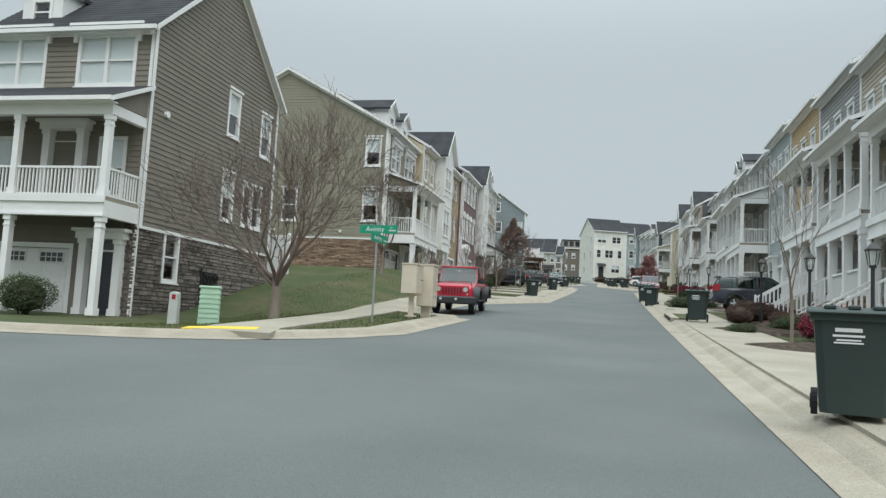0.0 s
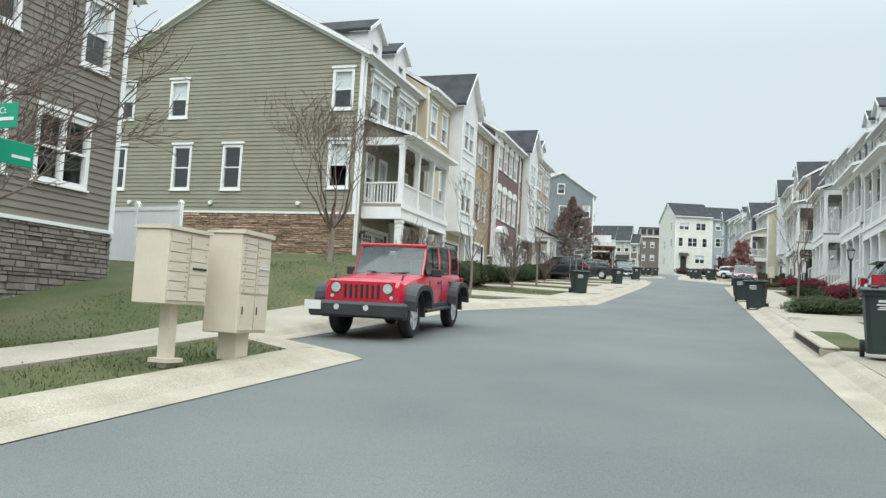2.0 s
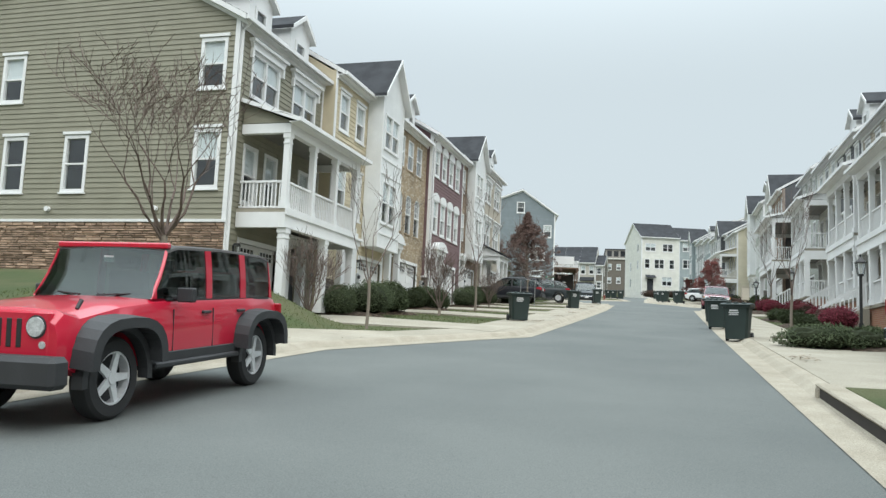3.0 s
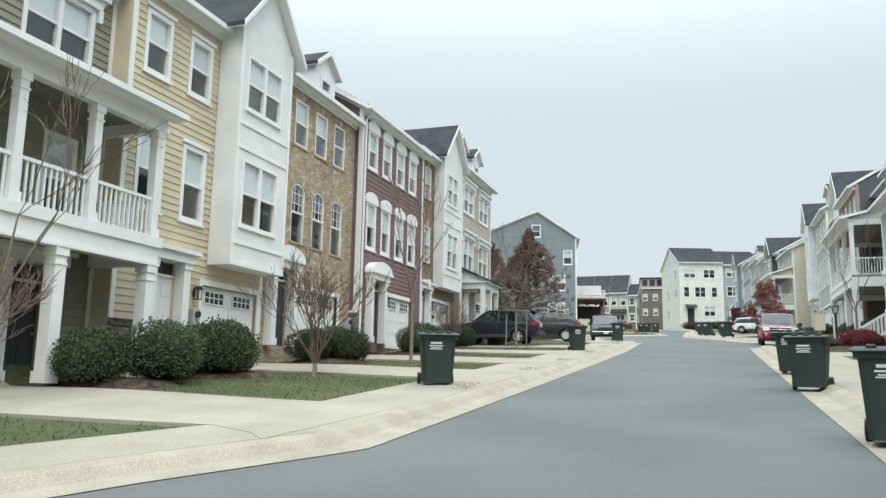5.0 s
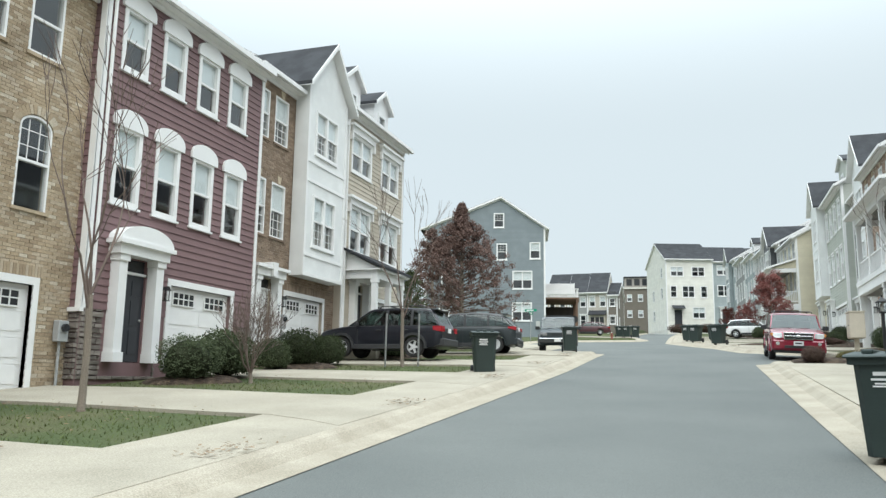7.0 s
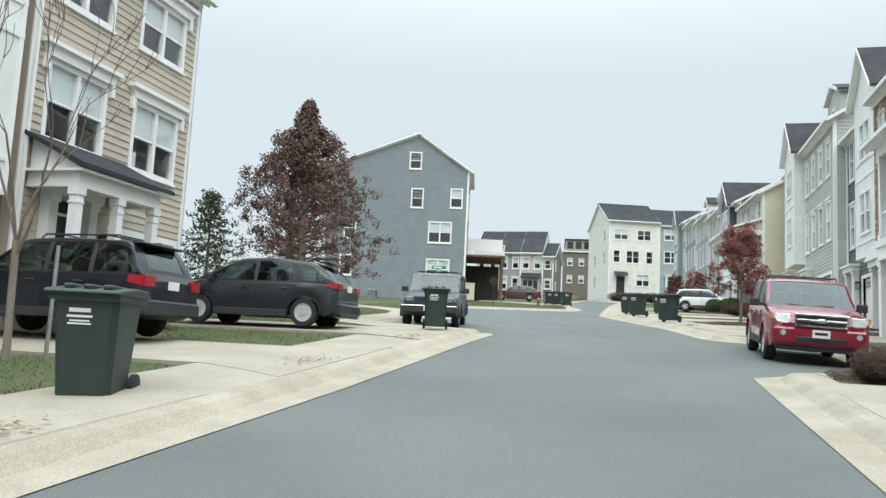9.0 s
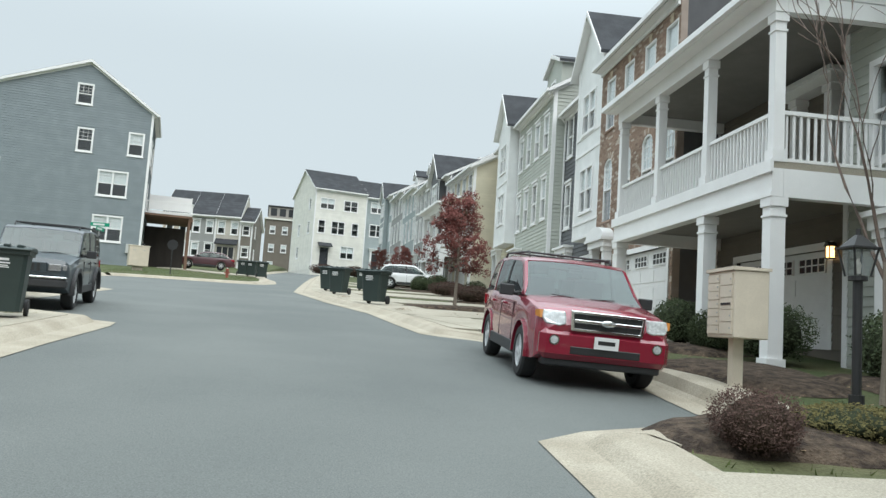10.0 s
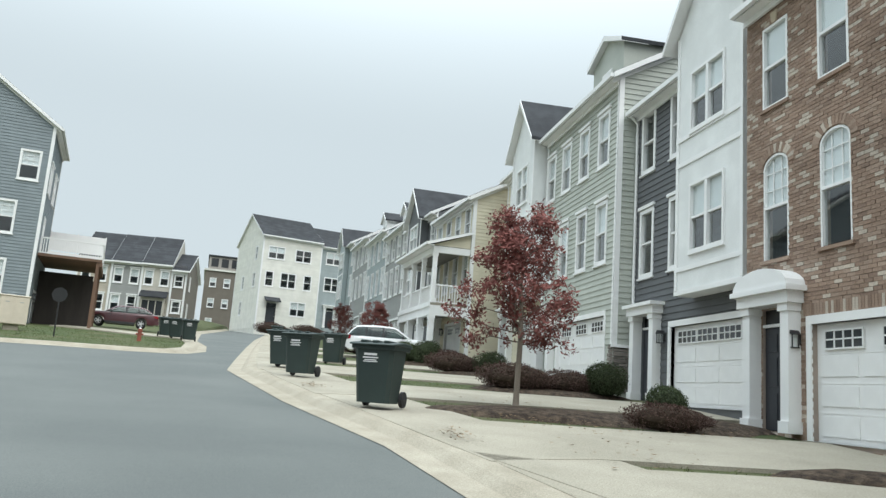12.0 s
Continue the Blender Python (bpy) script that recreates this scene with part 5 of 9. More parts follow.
def east(x, y1, z, turn=0.0):
    """A house whose front looks west, from y1 southwards."""
    return Matrix.Translation((x, y1, z)) @ Matrix.Rotation(radians(-90 + turn), 4, "Z")


def base(y0, y1):
    return SLOPE * (y0 + y1) / 2 + 0.12


def sashes(xs, z, w, h, style, blinds=(1,)):
    return [(x, z, w, h, style, blinds[i % len(blinds)]) for i, x in enumerate(xs)]


def meter(house, x):
    """A grey electric meter with its conduit on the front wall."""
    bm = bmesh.new()
    box(bm, x - 0.14, x + 0.14, -0.2, -0.03, 1.0, 1.45)
    m = part("meter_box", clean(bm, 0.015), METER, house, "grey meter box")
    bm = bmesh.new()
    cyl(bm, (x, -0.2, 1.3), (x, -0.27, 1.3), 0.085, 14)
    part("meter_glass", bm, DARK_GLASS, m)
    bm = bmesh.new()
    cyl(bm, (x, -0.1, -0.2), (x, -0.1, 1.0), 0.03, 8)
    part("conduit", bm, METER, house)


METER = mat("grey_meter_paint", (0.36, 0.37, 0.37), 0.5, vary=0.1)


def west_row():
    # olive-grey end house with its double porch
    b = base(44.1, 50.6)
    h = townhouse(west(-13.6, 44.1, b), "olive-grey lapped-siding end townhouse with a double porch", 6.5, 13.2, 9.5, 3.55, OLIVE,
                  sashes([1.85, 4.85], 7.15, 1.85, 1.45, "pair head", (1, 1)) + sashes([1.2, 2.6, 5.2], 3.5, 0.8, 1.85, "plain"),
                  garage=(2.2, 2.6), door=(4.6, 0.0, "flat"), porch=dict(x0=0.55, x1=6.45, depth=1.8, z2=3.2, zr=6.0, n=3, cheek=OLIVE, low_posts=(0.75, 3.75, 6.3)), dormers=(2.1, 5.2), left=OLIVE, side_stone=2.75, planks=True,
                  left_windows=[(0.87, 7.15, 0.85, 1.6, "plain cap", 1), (9.0, 7.0, 0.85, 1.6, "plain cap", 1), (11.9, 7.0, 0.85, 1.6, "plain cap", 1), (0.87, 3.82, 0.85, 1.85, "plain cap", 1), (6.0, 3.75, 0.85, 1.85, "plain cap", 0), (8.6, 3.75, 0.85, 1.85, "plain cap", 0), (12.1, 3.75, 0.85, 1.85, "plain cap", 0)])
    downspout(h, 0.1, 0, 9.2)
    # straw-yellow house with the white bay
    b = base(50.6, 57.0)
    h = townhouse(west(-13.05, 50.6, b), "straw-yellow lapped-siding townhouse with a white bay", 6.3, 12.5, 9.5, 3.6, YELLOWISH,
                  sashes([0.95, 2.68], 3.78, 0.85, 1.9, "plain cap") + sashes([0.95, 2.68], 7.2, 0.85, 1.5, "plain cap"), garage=(4.75, 2.7), door=(1.75, 0.1, "flat", WHITE_DOOR), stone=1.0,
                  bay=dict(x0=3.5, x1=6.25, z0=2.7, depth=0.75, top=9.7, gable=1.75, windows=[(4.75, 3.85, 1.8, 1.85, "pair thin", 1), (4.75, 7.22, 1.8, 1.55, "pair thin", 1)], bands=[3.3, 6.0, 6.7]))
    meter(h, 3.0)
    # tan brick house with curved window heads
    b = base(57.0, 63.4)
    h = townhouse(west(-13.05, 56.9, b), "tan tumbled-brick townhouse with arched windows and a garage", 6.2, 12.5, 9.2, 3.6, TAN_BRICKS,
                  sashes([0.6, 2.0, 3.42, 4.85], 3.68, 0.85, 1.98, "arch brick", (0, 0, 0, 0)) + sashes([0.6, 2.0, 3.42, 4.85], 6.98, 0.85, 1.55, "plain brick", (1, 1, 1, 0)), brick=True, garage=(3.78, 2.75), door=(1.05, 0.2, "arch"), dormers=(4.5,), bricks_own=2.3)
    meter(h, 5.9)
    # maroon house, standing forward
    b = base(63.4, 69.9)
    h = townhouse(west(-12.75, 63.1, b), "maroon lapped-siding townhouse with white crowned windows", 6.8, 12.5, 9.35, 3.6, MAROON,
                  sashes([1.02, 2.48, 3.96, 5.42], 3.85, 0.8, 1.75, "plain crown") + sashes([1.02, 2.48, 3.96, 5.42], 7.08, 0.8, 1.45, "plain crown"), stone=1.3, garage=(4.3, 2.7), door=(1.55, 0.15, "arch"), left=MAROON)
    downspout(h, 0.2, 0, 9.0)
    # tan brick house with a white bay
    b = base(69.9, 76.2)
    h = townhouse(west(-13.2, 69.9, b), "brown brick townhouse with a white panelled bay", 6.3, 12.5, 9.35, 3.6, BROWN_BRICKS,
                  sashes([0.7, 1.93], 3.93, 0.85, 1.8, "plain brick grid low") + sashes([0.7, 1.93], 7.1, 0.85, 1.6, "plain brick grid low"), brick=True, garage=(4.05, 2.7), door=(1.25, 0.1, "key", WHITE_DOOR),
                  bay=dict(x0=2.8, x1=5.8, z0=2.82, depth=0.55, top=9.7, gable=1.75, windows=[(4.2, 3.92, 1.65, 1.75, "pair grid low thin", 1), (4.2, 7.2, 1.65, 1.55, "pair grid low thin", 1)], bands=[3.5, 6.1, 6.8]))
    meter(h, 2.4)
    bm = bmesh.new()
    for i in range(4):
        box(bm, 1.84, 1.90, -0.286, -0.281, 1.35 + i * 0.1, 1.42 + i * 0.1)
    part("house_mark", bm, BLACK, h, "plain dark bars on the pilaster")
    # beige end house
    b = base(76.2, 82.6)
    h = townhouse(west(-12.9, 76.2, b), "beige lapped-siding end townhouse with bracketed window heads", 6.1, 12.5, 9.55, 3.6, BEIGE_SIDING,
                  sashes([1.5, 4.5], 3.88, 1.85, 1.72, "pair head") + sashes([1.5, 4.5], 7.1, 1.85, 1.42, "pair head"), garage=(4.45, 2.7), door=(1.5, 0.2, "flat"), dormers=(1.5, 4.6), right=BEIGE_SIDING,
                  right_windows=[(2.0, 7.2, 0.85, 1.6, "plain cap", 1), (2.0, 4.1, 0.85, 1.7, "plain cap", 1)])
    downspout(h, 0.1, 0, 9.3)
    portico(h, 0.25, 3.1, 1.35, 2.85)


def east_row():
    R = 9.2
    rows = [
        # y0, y1, colour, label, porch, blinds, dormers
        (20.0, 26.4, GREY_MID, "mid-grey lapped-siding townhouse with a double porch", True, ()),
        (26.6, 33.0, BEIGE_SIDING, "beige lapped-siding townhouse with a double porch and stairs", True, ()),
        (33.0, 39.4, GREY_MID, "mid-grey lapped-siding townhouse with a double porch", True, ()),
        (39.4, 45.8, TAN_SIDING, "tan lapped-siding townhouse with a garage", False, ()),
        (45.8, 51.8, MINT, "pale blue-grey lapped-siding townhouse with a garage", False, ()),
        (51.8, 58.2, GREY_MID, "mid-grey lapped-siding townhouse with a white double porch", True, ()),
        (58.2, 64.6, BEIGE_SIDING, "beige lapped-siding townhouse with a white double porch", True, ()),
        (64.6, 70.8, SLATE, "slate-grey lapped-siding townhouse with two dormers", False, (1.6, 4.6)),
        (70.8, 76.8, CREAM, "off-white lapped-siding townhouse with a double porch", True, ()),
        (76.8, 83.2, SAGE, "sage lapped-siding townhouse with a garage", False, ()),
    ]
    for y0, y1, col, label, has, dorm in rows:
        W = y1 - y0
        raised = y0 < 76
        wins = sashes([1.2, 3.1, 5.0], 7.0, 0.85, 1.6, "plain cap", (1, 0)) + sashes([1.2, 3.1, 5.0], 3.9, 0.85, 1.8, "plain", (0,))
        h = townhouse(east(R, y1, base(y0, y1)), label, W, 12.5, 10.1 if y0 < 46 else 9.25, 3.5, col, wins + (sashes([4.6], 0.9, 0.85, 1.5, "plain") if has else []),
                      garage=None if has else (3.4, 2.7), door=(2.0, 0.55 if has else 0.1, "flat"),
                      porch=dict(x0=0.3, x1=W - 0.3, depth=1.7, z2=3.5, zr=6.35, n=3, ground=0.75, low_rail=True, stair_bay=2 if y0 == 33.0 else 0) if has else None, dormers=dorm, right=col if y0 == 20.0 else None)
    # the brick house whose double porch stands beside the parked cars
    y0, y1 = 82.4, 90.2
    lit = townhouse(east(10.0, 90.1, base(y0, y1)), "brown-grey townhouse behind a deep white double porch", 8.2, 12.5, 9.2, 3.5, BROWN_GREY,
              sashes([1.2, 3.2, 5.8], 7.0, 0.85, 1.55, "plain cap") + sashes([1.3, 3.0, 6.6], 3.6, 0.85, 1.9, "plain", (0,)), garage=(3.2, 4.0), door=(7.3, 0.1, "flat"),
              porch=dict(x0=0.2, x1=8.15, depth=3.0, z2=3.15, zr=6.15, n=3, ground=-0.45, low_posts=(0.35, 5.5, 8.02)), right=BROWN_GREY)
    put_door(lit, 4.85, 3.16, "flat", WHITE_DOOR, y=-0.02)
    # its lanterns by the garage are lit
    wall_lantern(lit, 5.45, -0.02, 2.05)
    for lantern in [c for c in lit.children if c.name.startswith("wall_lantern")]:
        for glass in lantern.children:
            bm = bmesh.new()
            box(bm, -0.06, 0.06, -0.19, -0.08, -0.138, 0.098)
            glass.data = mesh_of("lantern_glass", bm, LAMP_WARM)
            glass["label"] = "warm glowing lantern glass"
    townhouse(east(8.75, 97.0, base(90.3, 96.8)), "tumbled red-brown brick townhouse with arched windows", 6.9, 12.5, 9.4, 3.5, RED_BRICKS,
              sashes([1.05, 2.87, 4.7, 6.35], 3.55, 0.85, 2.22, "arch brick") + sashes([1.05, 2.87, 4.7, 6.35], 6.85, 0.85, 1.85, "plain brick"), brick=True, garage=(4.35, 4.4), door=(1.05, 0.1, "arch"), bricks_own=0.2)
    h = townhouse(east(9.45, 104.3, base(96.8, 103.4)), "slate-grey lapped-siding townhouse with a white bay", 7.3, 12.5, 9.2, 3.5, SLATE,
              sashes([0.85, 2.75], 3.8, 0.8, 1.95, "plain cap", (0,)) + sashes([0.85, 2.75], 7.05, 0.8, 1.85, "plain cap", (0,)), garage=(4.3, 3.6), door=(1.15, 0.1, "flat"),
              bay=dict(x0=3.75, x1=6.9, z0=2.8, depth=0.55, top=9.9, gable=1.9, windows=[(5.3, 3.85, 1.6, 1.75, "pair thin", 1), (5.3, 7.05, 1.6, 1.6, "pair thin", 1)], bands=[3.4, 6.2, 6.9]))
    downspout(h, 0.12, 0, 8.9)
    townhouse(east(8.85, 111.6, base(103.5, 111.6)), "pale sage lapped-siding townhouse with a front dormer", 7.2, 12.5, 9.9, 3.5, SAGE,
              sashes([0.6, 2.35, 4.2, 6.0], 3.9, 0.85, 1.95, "plain cap", (1, 1, 0, 1)) + sashes([0.6, 2.35, 4.2, 6.0], 7.2, 0.85, 1.75, "plain cap"), stone=1.2, garage=(4.3, 4.4), door=(1.0, 0.1, "flat"), dormers=(4.7,), big_dormer=2.75, right=SAGE)
    y0, y1 = 111.7, 118.2
    townhouse(east(9.0, y1, base(y0, y1)), "pale yellow lapped-siding end townhouse with a white gabled bay", 6.5, 12.5, 9.4, 3.5, PALE_YELLOW,
              sashes([1.0, 2.4], 4.0, 0.85, 1.75, "plain cap") + sashes([1.0, 2.4], 7.2, 0.85, 1.6, "plain cap"), garage=(4.6, 2.7), door=(1.4, 0.1, "flat"), dormers=(0.9, 2.4), left=PALE_YELLOW,
              bay=dict(x0=3.2, x1=6.4, z0=2.8, depth=0.7, top=9.6, gable=1.9, windows=[(4.8, 4.0, 1.6, 1.75, "pair thin", 1), (4.8, 7.0, 1.6, 1.6, "pair thin", 1)], bands=[6.3]))


def far_east_row():
    """The next row, turned a little to follow the bend of the street."""
    turn = 5.0
    line = lambda y: 7.6 - 0.0875 * (y - 118.6)
    rows = [
        (119.2, 126.2, PALE_YELLOW, "pale yellow lapped-siding end townhouse with a double porch", True, None, ()),
        (126.2, 133.6, SLATE, "dark grey lapped-siding townhouse with a front gable", False, 1.9, ()),
        (133.6, 140.8, GREY_MID, "mid-grey lapped-siding townhouse with one dormer", False, None, (3.4,)),
        (140.8, 148.6, MINT, "pale blue lapped-siding townhouse with one dormer", False, None, (3.6,)),
        (148.6, 156.6, GREY_MID, "mid-grey lapped-siding townhouse without a porch", False, None, ()),
        (156.6, 165.0, MINT, "blue-grey lapped-siding townhouse with a front gable", False, 1.8, ()),
    ]
    for y0, y1, col, label, has, gab, dorm in rows:
        W = (y1 - y0) / math.cos(radians(turn))
        low = 1 - (y0 - 119.2) / 45.0
        wins = sashes(spread(0.9, W - 0.9, 3), 7.1 - 0.6 * low, 0.85, 1.5, "plain cap", (1, 0)) + sashes(spread(0.9, W - 0.9, 3), 4.0, 0.85, 1.8, "plain cap", (1, 0, 0))
        bay = dict(x0=2.0, x1=5.4, z0=2.9, depth=0.5, top=9.4 - 0.9 * low, gable=gab, mat=col, windows=[(3.7, 4.0, 1.85, 1.7, "pair", 1), (3.7, 7.2 - 0.6 * low, 1.85, 1.5, "pair", 1)], bands=[6.3]) if gab else None
        townhouse(east(line(y1), y1, base(y0, y1) + 0.2 - 0.6 * low, turn), label, W, 11.5, 9.3 - 0.9 * low, 3.3 - 0.3 * low, col, [w for w in wins if not (gab and 1.5 < w[0] < 5.9)], garage=(4.6, 2.7), door=(1.6, 0.1, "flat"), bay=bay,
                  porch=dict(x0=0.2, x1=W - 0.1, depth=1.9, z2=2.95, zr=5.75, n=3, cheek=PALE_YELLOW) if has else None, dormers=dorm, right=col if has else None, left=col if y1 == 165.0 else None, group="far row of townhouses")


def corner_house():
    """The house on the corner lawn, whose front looks at the side street."""
    z = 1.12
    x0, y0, W, D = -21.6, 22.4, 6.5, 9.6
    side = [(1.95, 1.3, 0.85, 1.6, "plain", 0), (5.57, 3.95, 0.85, 1.75, "plain cap", 1), (7.7, 3.95, 1.6, 1.6, "pair cap", 0), (5.6, 7.3, 0.85, 1.7, "plain cap", 1), (8.5, 7.1, 0.85, 1.7, "plain cap", 1)]
    h = townhouse(Matrix.Translation((x0, y0, z)), "taupe lapped-siding corner townhouse with a stone base", W, D, 9.65, 3.95, TAUPE,
                  [(4.75, 7.65, 2.1, 1.65, "pair head", 2), (1.3, 7.65, 2.1, 1.65, "pair head", 2), (5.3, 3.9, 0.9, 1.9, "plain", 1), (1.2, 3.9, 0.9, 1.9, "plain", 1)], garage=(2.6, 2.9), door=(5.35, 0.0, "flat"),
                  porch=dict(x0=-0.2, x1=6.45, depth=1.8, z2=3.6, zr=6.45, n=2, roof_rise=1.0, low_w=0.21, cheek=TAUPE), right=TAUPE, right_windows=side, side_stone=2.95, planks=True, dormers=(1.6,), group="corner house")
    holes = [(y - w / 2 - 0.1, y + w / 2 + 0.1, zz - 0.15, zz + hh + 0.1) for y, zz, w, hh, st, b in side]
    stone_cover(h, lambda s, zz, o: (W + o, s, zz), 0.0, D, -0.4, 2.85, holes, STONE, 0.34, 0.125, 0.0, 4.6)
    stone_cover(h, lambda s, zz, o: (s, -o, zz), 6.0, W, -0.3, 3.0, [], STONE, 0.34, 0.125, 9, 9.1)
    # upper porch door, a wall lamp and the meters
    put_door(h, 3.6, 3.6, "flat", WHITE_DOOR, y=-0.02)
    for i in range(4):
        bm = bmesh.new()
        box(bm, W + 0.08, W + 0.20, 4.0 + i * 0.27, 4.2 + i * 0.27, 1.35, 1.75)
        cyl(bm, (W + 0.2, 4.1 + i * 0.27, 1.62), (W + 0.28, 4.1 + i * 0.27, 1.62), 0.075, 10)
        part("electric_meter", clean(bm), BLACK, h)
    bm = bmesh.new()
    box(bm, W + 0.08, W + 0.13, 3.9, 5.1, 1.2, 1.3)
    part("meter_trunking", bm, BLACK, h)
    bm = bmesh.new()
    cyl(bm, (W + 0.12, 3.95, -0.1), (W + 0.12, 3.95, 1.9), 0.04, 8)
    part("conduit", bm, BLACK, h)
    bm = bmesh.new()
    cyl(bm, (W + 0.03, 0.9, 6.85), (W + 0.14, 0.9, 6.85), 0.11, 12)
    part("wall_lamp", bm, WHITE, h)
    return h


def end_stone():
    """The ledge-stone base under the olive end house."""
    for ob in bpy.data.objects:
        if ob.get("label", "").startswith("olive-grey"):
            stone_cover(ob, lambda s, zz, o: (-o, s, zz), 0.0, 13.2, 0.4, 2.66, [], STONE_RED, 0.36, 0.085, 0.0, 6.5, 5)
            for i in range(4):
                bm = bmesh.new()
                box(bm, -0.24, -0.09, 9.3 + i * 0.24, 9.48 + i * 0.24, 1.6, 2.0)
                cyl(bm, (-0.24, 9.39 + i * 0.24, 1.85), (-0.30, 9.39 + i * 0.24, 1.85), 0.07, 10)
                part("electric_meter", clean(bm), BLACK, ob)
            for y in (6.9, 2.6, 11.2):
                bm = bmesh.new()
                cyl(bm, (-0.03, y, 3.1), (-0.15, y, 3.1), 0.09, 10)
                part("vent", bm, WHITE, ob)


# dark brown for painted shade, under the deck and in the drain mouth
SHADE_BROWN = mat("painted_brown_shade", (0.03, 0.025, 0.022), 0.9, vary=0.3, streak=0.2)


def slate_house():
    """The blue-grey house beyond the junction, gable towards us."""
    z = 9.1
    wins = [(4.7, 11.5, 0.95, 1.4, "plain grid", 0), (4.4, 8.1, 0.95, 1.6, "plain grid", 0), (1.0, 8.2, 0.95, 1.6, "plain grid", 1), (2.3, 5.1, 1.9, 1.75, "pair grid", 1), (2.35, 1.85, 1.9, 1.75, "pair grid", 1), (10.1, 5.2, 0.95, 1.7, "plain grid", 0), (10.3, 2.0, 0.95, 1.7, "plain grid", 0)]
    h = townhouse(west(-15.1, 128.0, z) @ Matrix.Rotation(radians(12), 4, "Z"), "blue-grey lapped-siding townhouse with its gable to the street", 7.0, 12.3, 11.45, 3.1, GREY_BLUE,
                  sashes([1.6, 4.8], 7.8, 1.6, 1.6, "pair cap") + sashes([2.0], 4.4, 0.9, 2.0, "plain"), garage=(3.5, 2.7), left=GREY_BLUE, left_windows=wins, group="far houses", ridge=4.5)
    # timber deck on brown posts with a white rail
    bm = bmesh.new()
    box(bm, 0.6, 6.8, -3.4, -0.06, 4.10, 4.25)
    box(bm, 0.6, 6.8, -3.44, -3.3, 3.85, 4.09)
    part("deck", bm, WOOD, h, "brown timber deck")
    for x in (0.75, 3.7, 6.65):
        bm = bmesh.new()
        box(bm, x - 0.09, x + 0.09, -3.3, -3.12, -0.3, 4.09)
        part("deck_post", bm, WOOD, h)
    for a, b in (((0.65, -0.1), (0.65, -3.35)), ((0.65, -3.35), (6.75, -3.35)), ((6.75, -3.35), (6.75, -0.1))):
        railing(h, a, b, 4.25)
    bm = bmesh.new()
    box(bm, 6.82, 6.88, -3.35, -0.06, 5.3, 6.45)
    for y in (-3.35, -1.7, -0.14):
        box(bm, 6.80, 6.90, y, y + 0.08, 4.25, 6.5)
    part("privacy_panel", bm, WHITE, h)
    # added dark panels that imitate the deep shade below the deck
    for x in (0.9, 3.9):
        bm = bmesh.new()
        box(bm, x + 2.6, x + 2.66, -3.0, -0.06, -0.2, 3.55)
        part("under_deck_screen", bm, SHADE_BROWN, h, "dark panel standing in for the shade under the deck")
    bm = bmesh.new()
    box(bm, -0.25, -0.04, 0.55, 0.95, 1.1, 1.75)
    part("meter_box", bm, LIGHT_GREY, h)
    return h


def flat_block(m, label, W, D, H, colour, wins, cap=1.6):
    """A plain block with a parapet storey set back in shingles."""
    h = thing("apartment_building", m, label, "building", "far houses")
    holes = [(x - w / 2, x + w / 2, z, z + hh) for x, z, w, hh, s, b in wins]
    bm = bmesh.new()
    wall_core(bm, lambda s, z, o: (s, -o, z), 0, W, -1.5, H, holes, 0.25)
    box(bm, 0, 0.25, 0.26, D, -1.5, H)
    box(bm, W - 0.25, W, 0.26, D, -1.5, H)
    box(bm, 0.26, W - 0.26, D - 0.25, D, -1.5, H)
    part("wall", clean(bm), colour, h)
    bm = bmesh.new()
    box(bm, 0.26, W - 0.26, 0.26, D - 0.26, H - 0.3, H - 0.1)
    part("roof_deck", bm, SHINGLE, h)
    bm = bmesh.new()
    box(bm, -0.2, W + 0.2, -0.2, D + 0.2, H, H + 0.25)
    part("cornice", bm, CREAM, h)
    bm = bmesh.new()
    box(bm, 0.35, W - 0.3, 0.6, D - 0.4, H + 0.25, H + cap)
    part("top_storey", bm, STONE_GREY, h)
    bm = bmesh.new()
    box(bm, 0.2, W - 0.15, 0.45, D - 0.3, H + cap + 0.002, H + cap + 0.22)
    part("flat_roof", bm, SHINGLE, h)
    for k in range(4):
        bm = bmesh.new()
        box(bm, 0.7 + k * 1.45, 1.7 + k * 1.45, 0.55, 0.597, H + 0.7, H + cap - 0.25)
        part("ribbon_window", bm, DARK_GLASS, h)
    for x, z, w, hh, s, b in wins:
        put_window(h, Matrix.Translation((x, 0, z)), w, hh, s, b)
    return h


STONE_GREY = siding("pale_grey_brown_siding", (0.30, 0.28, 0.255))


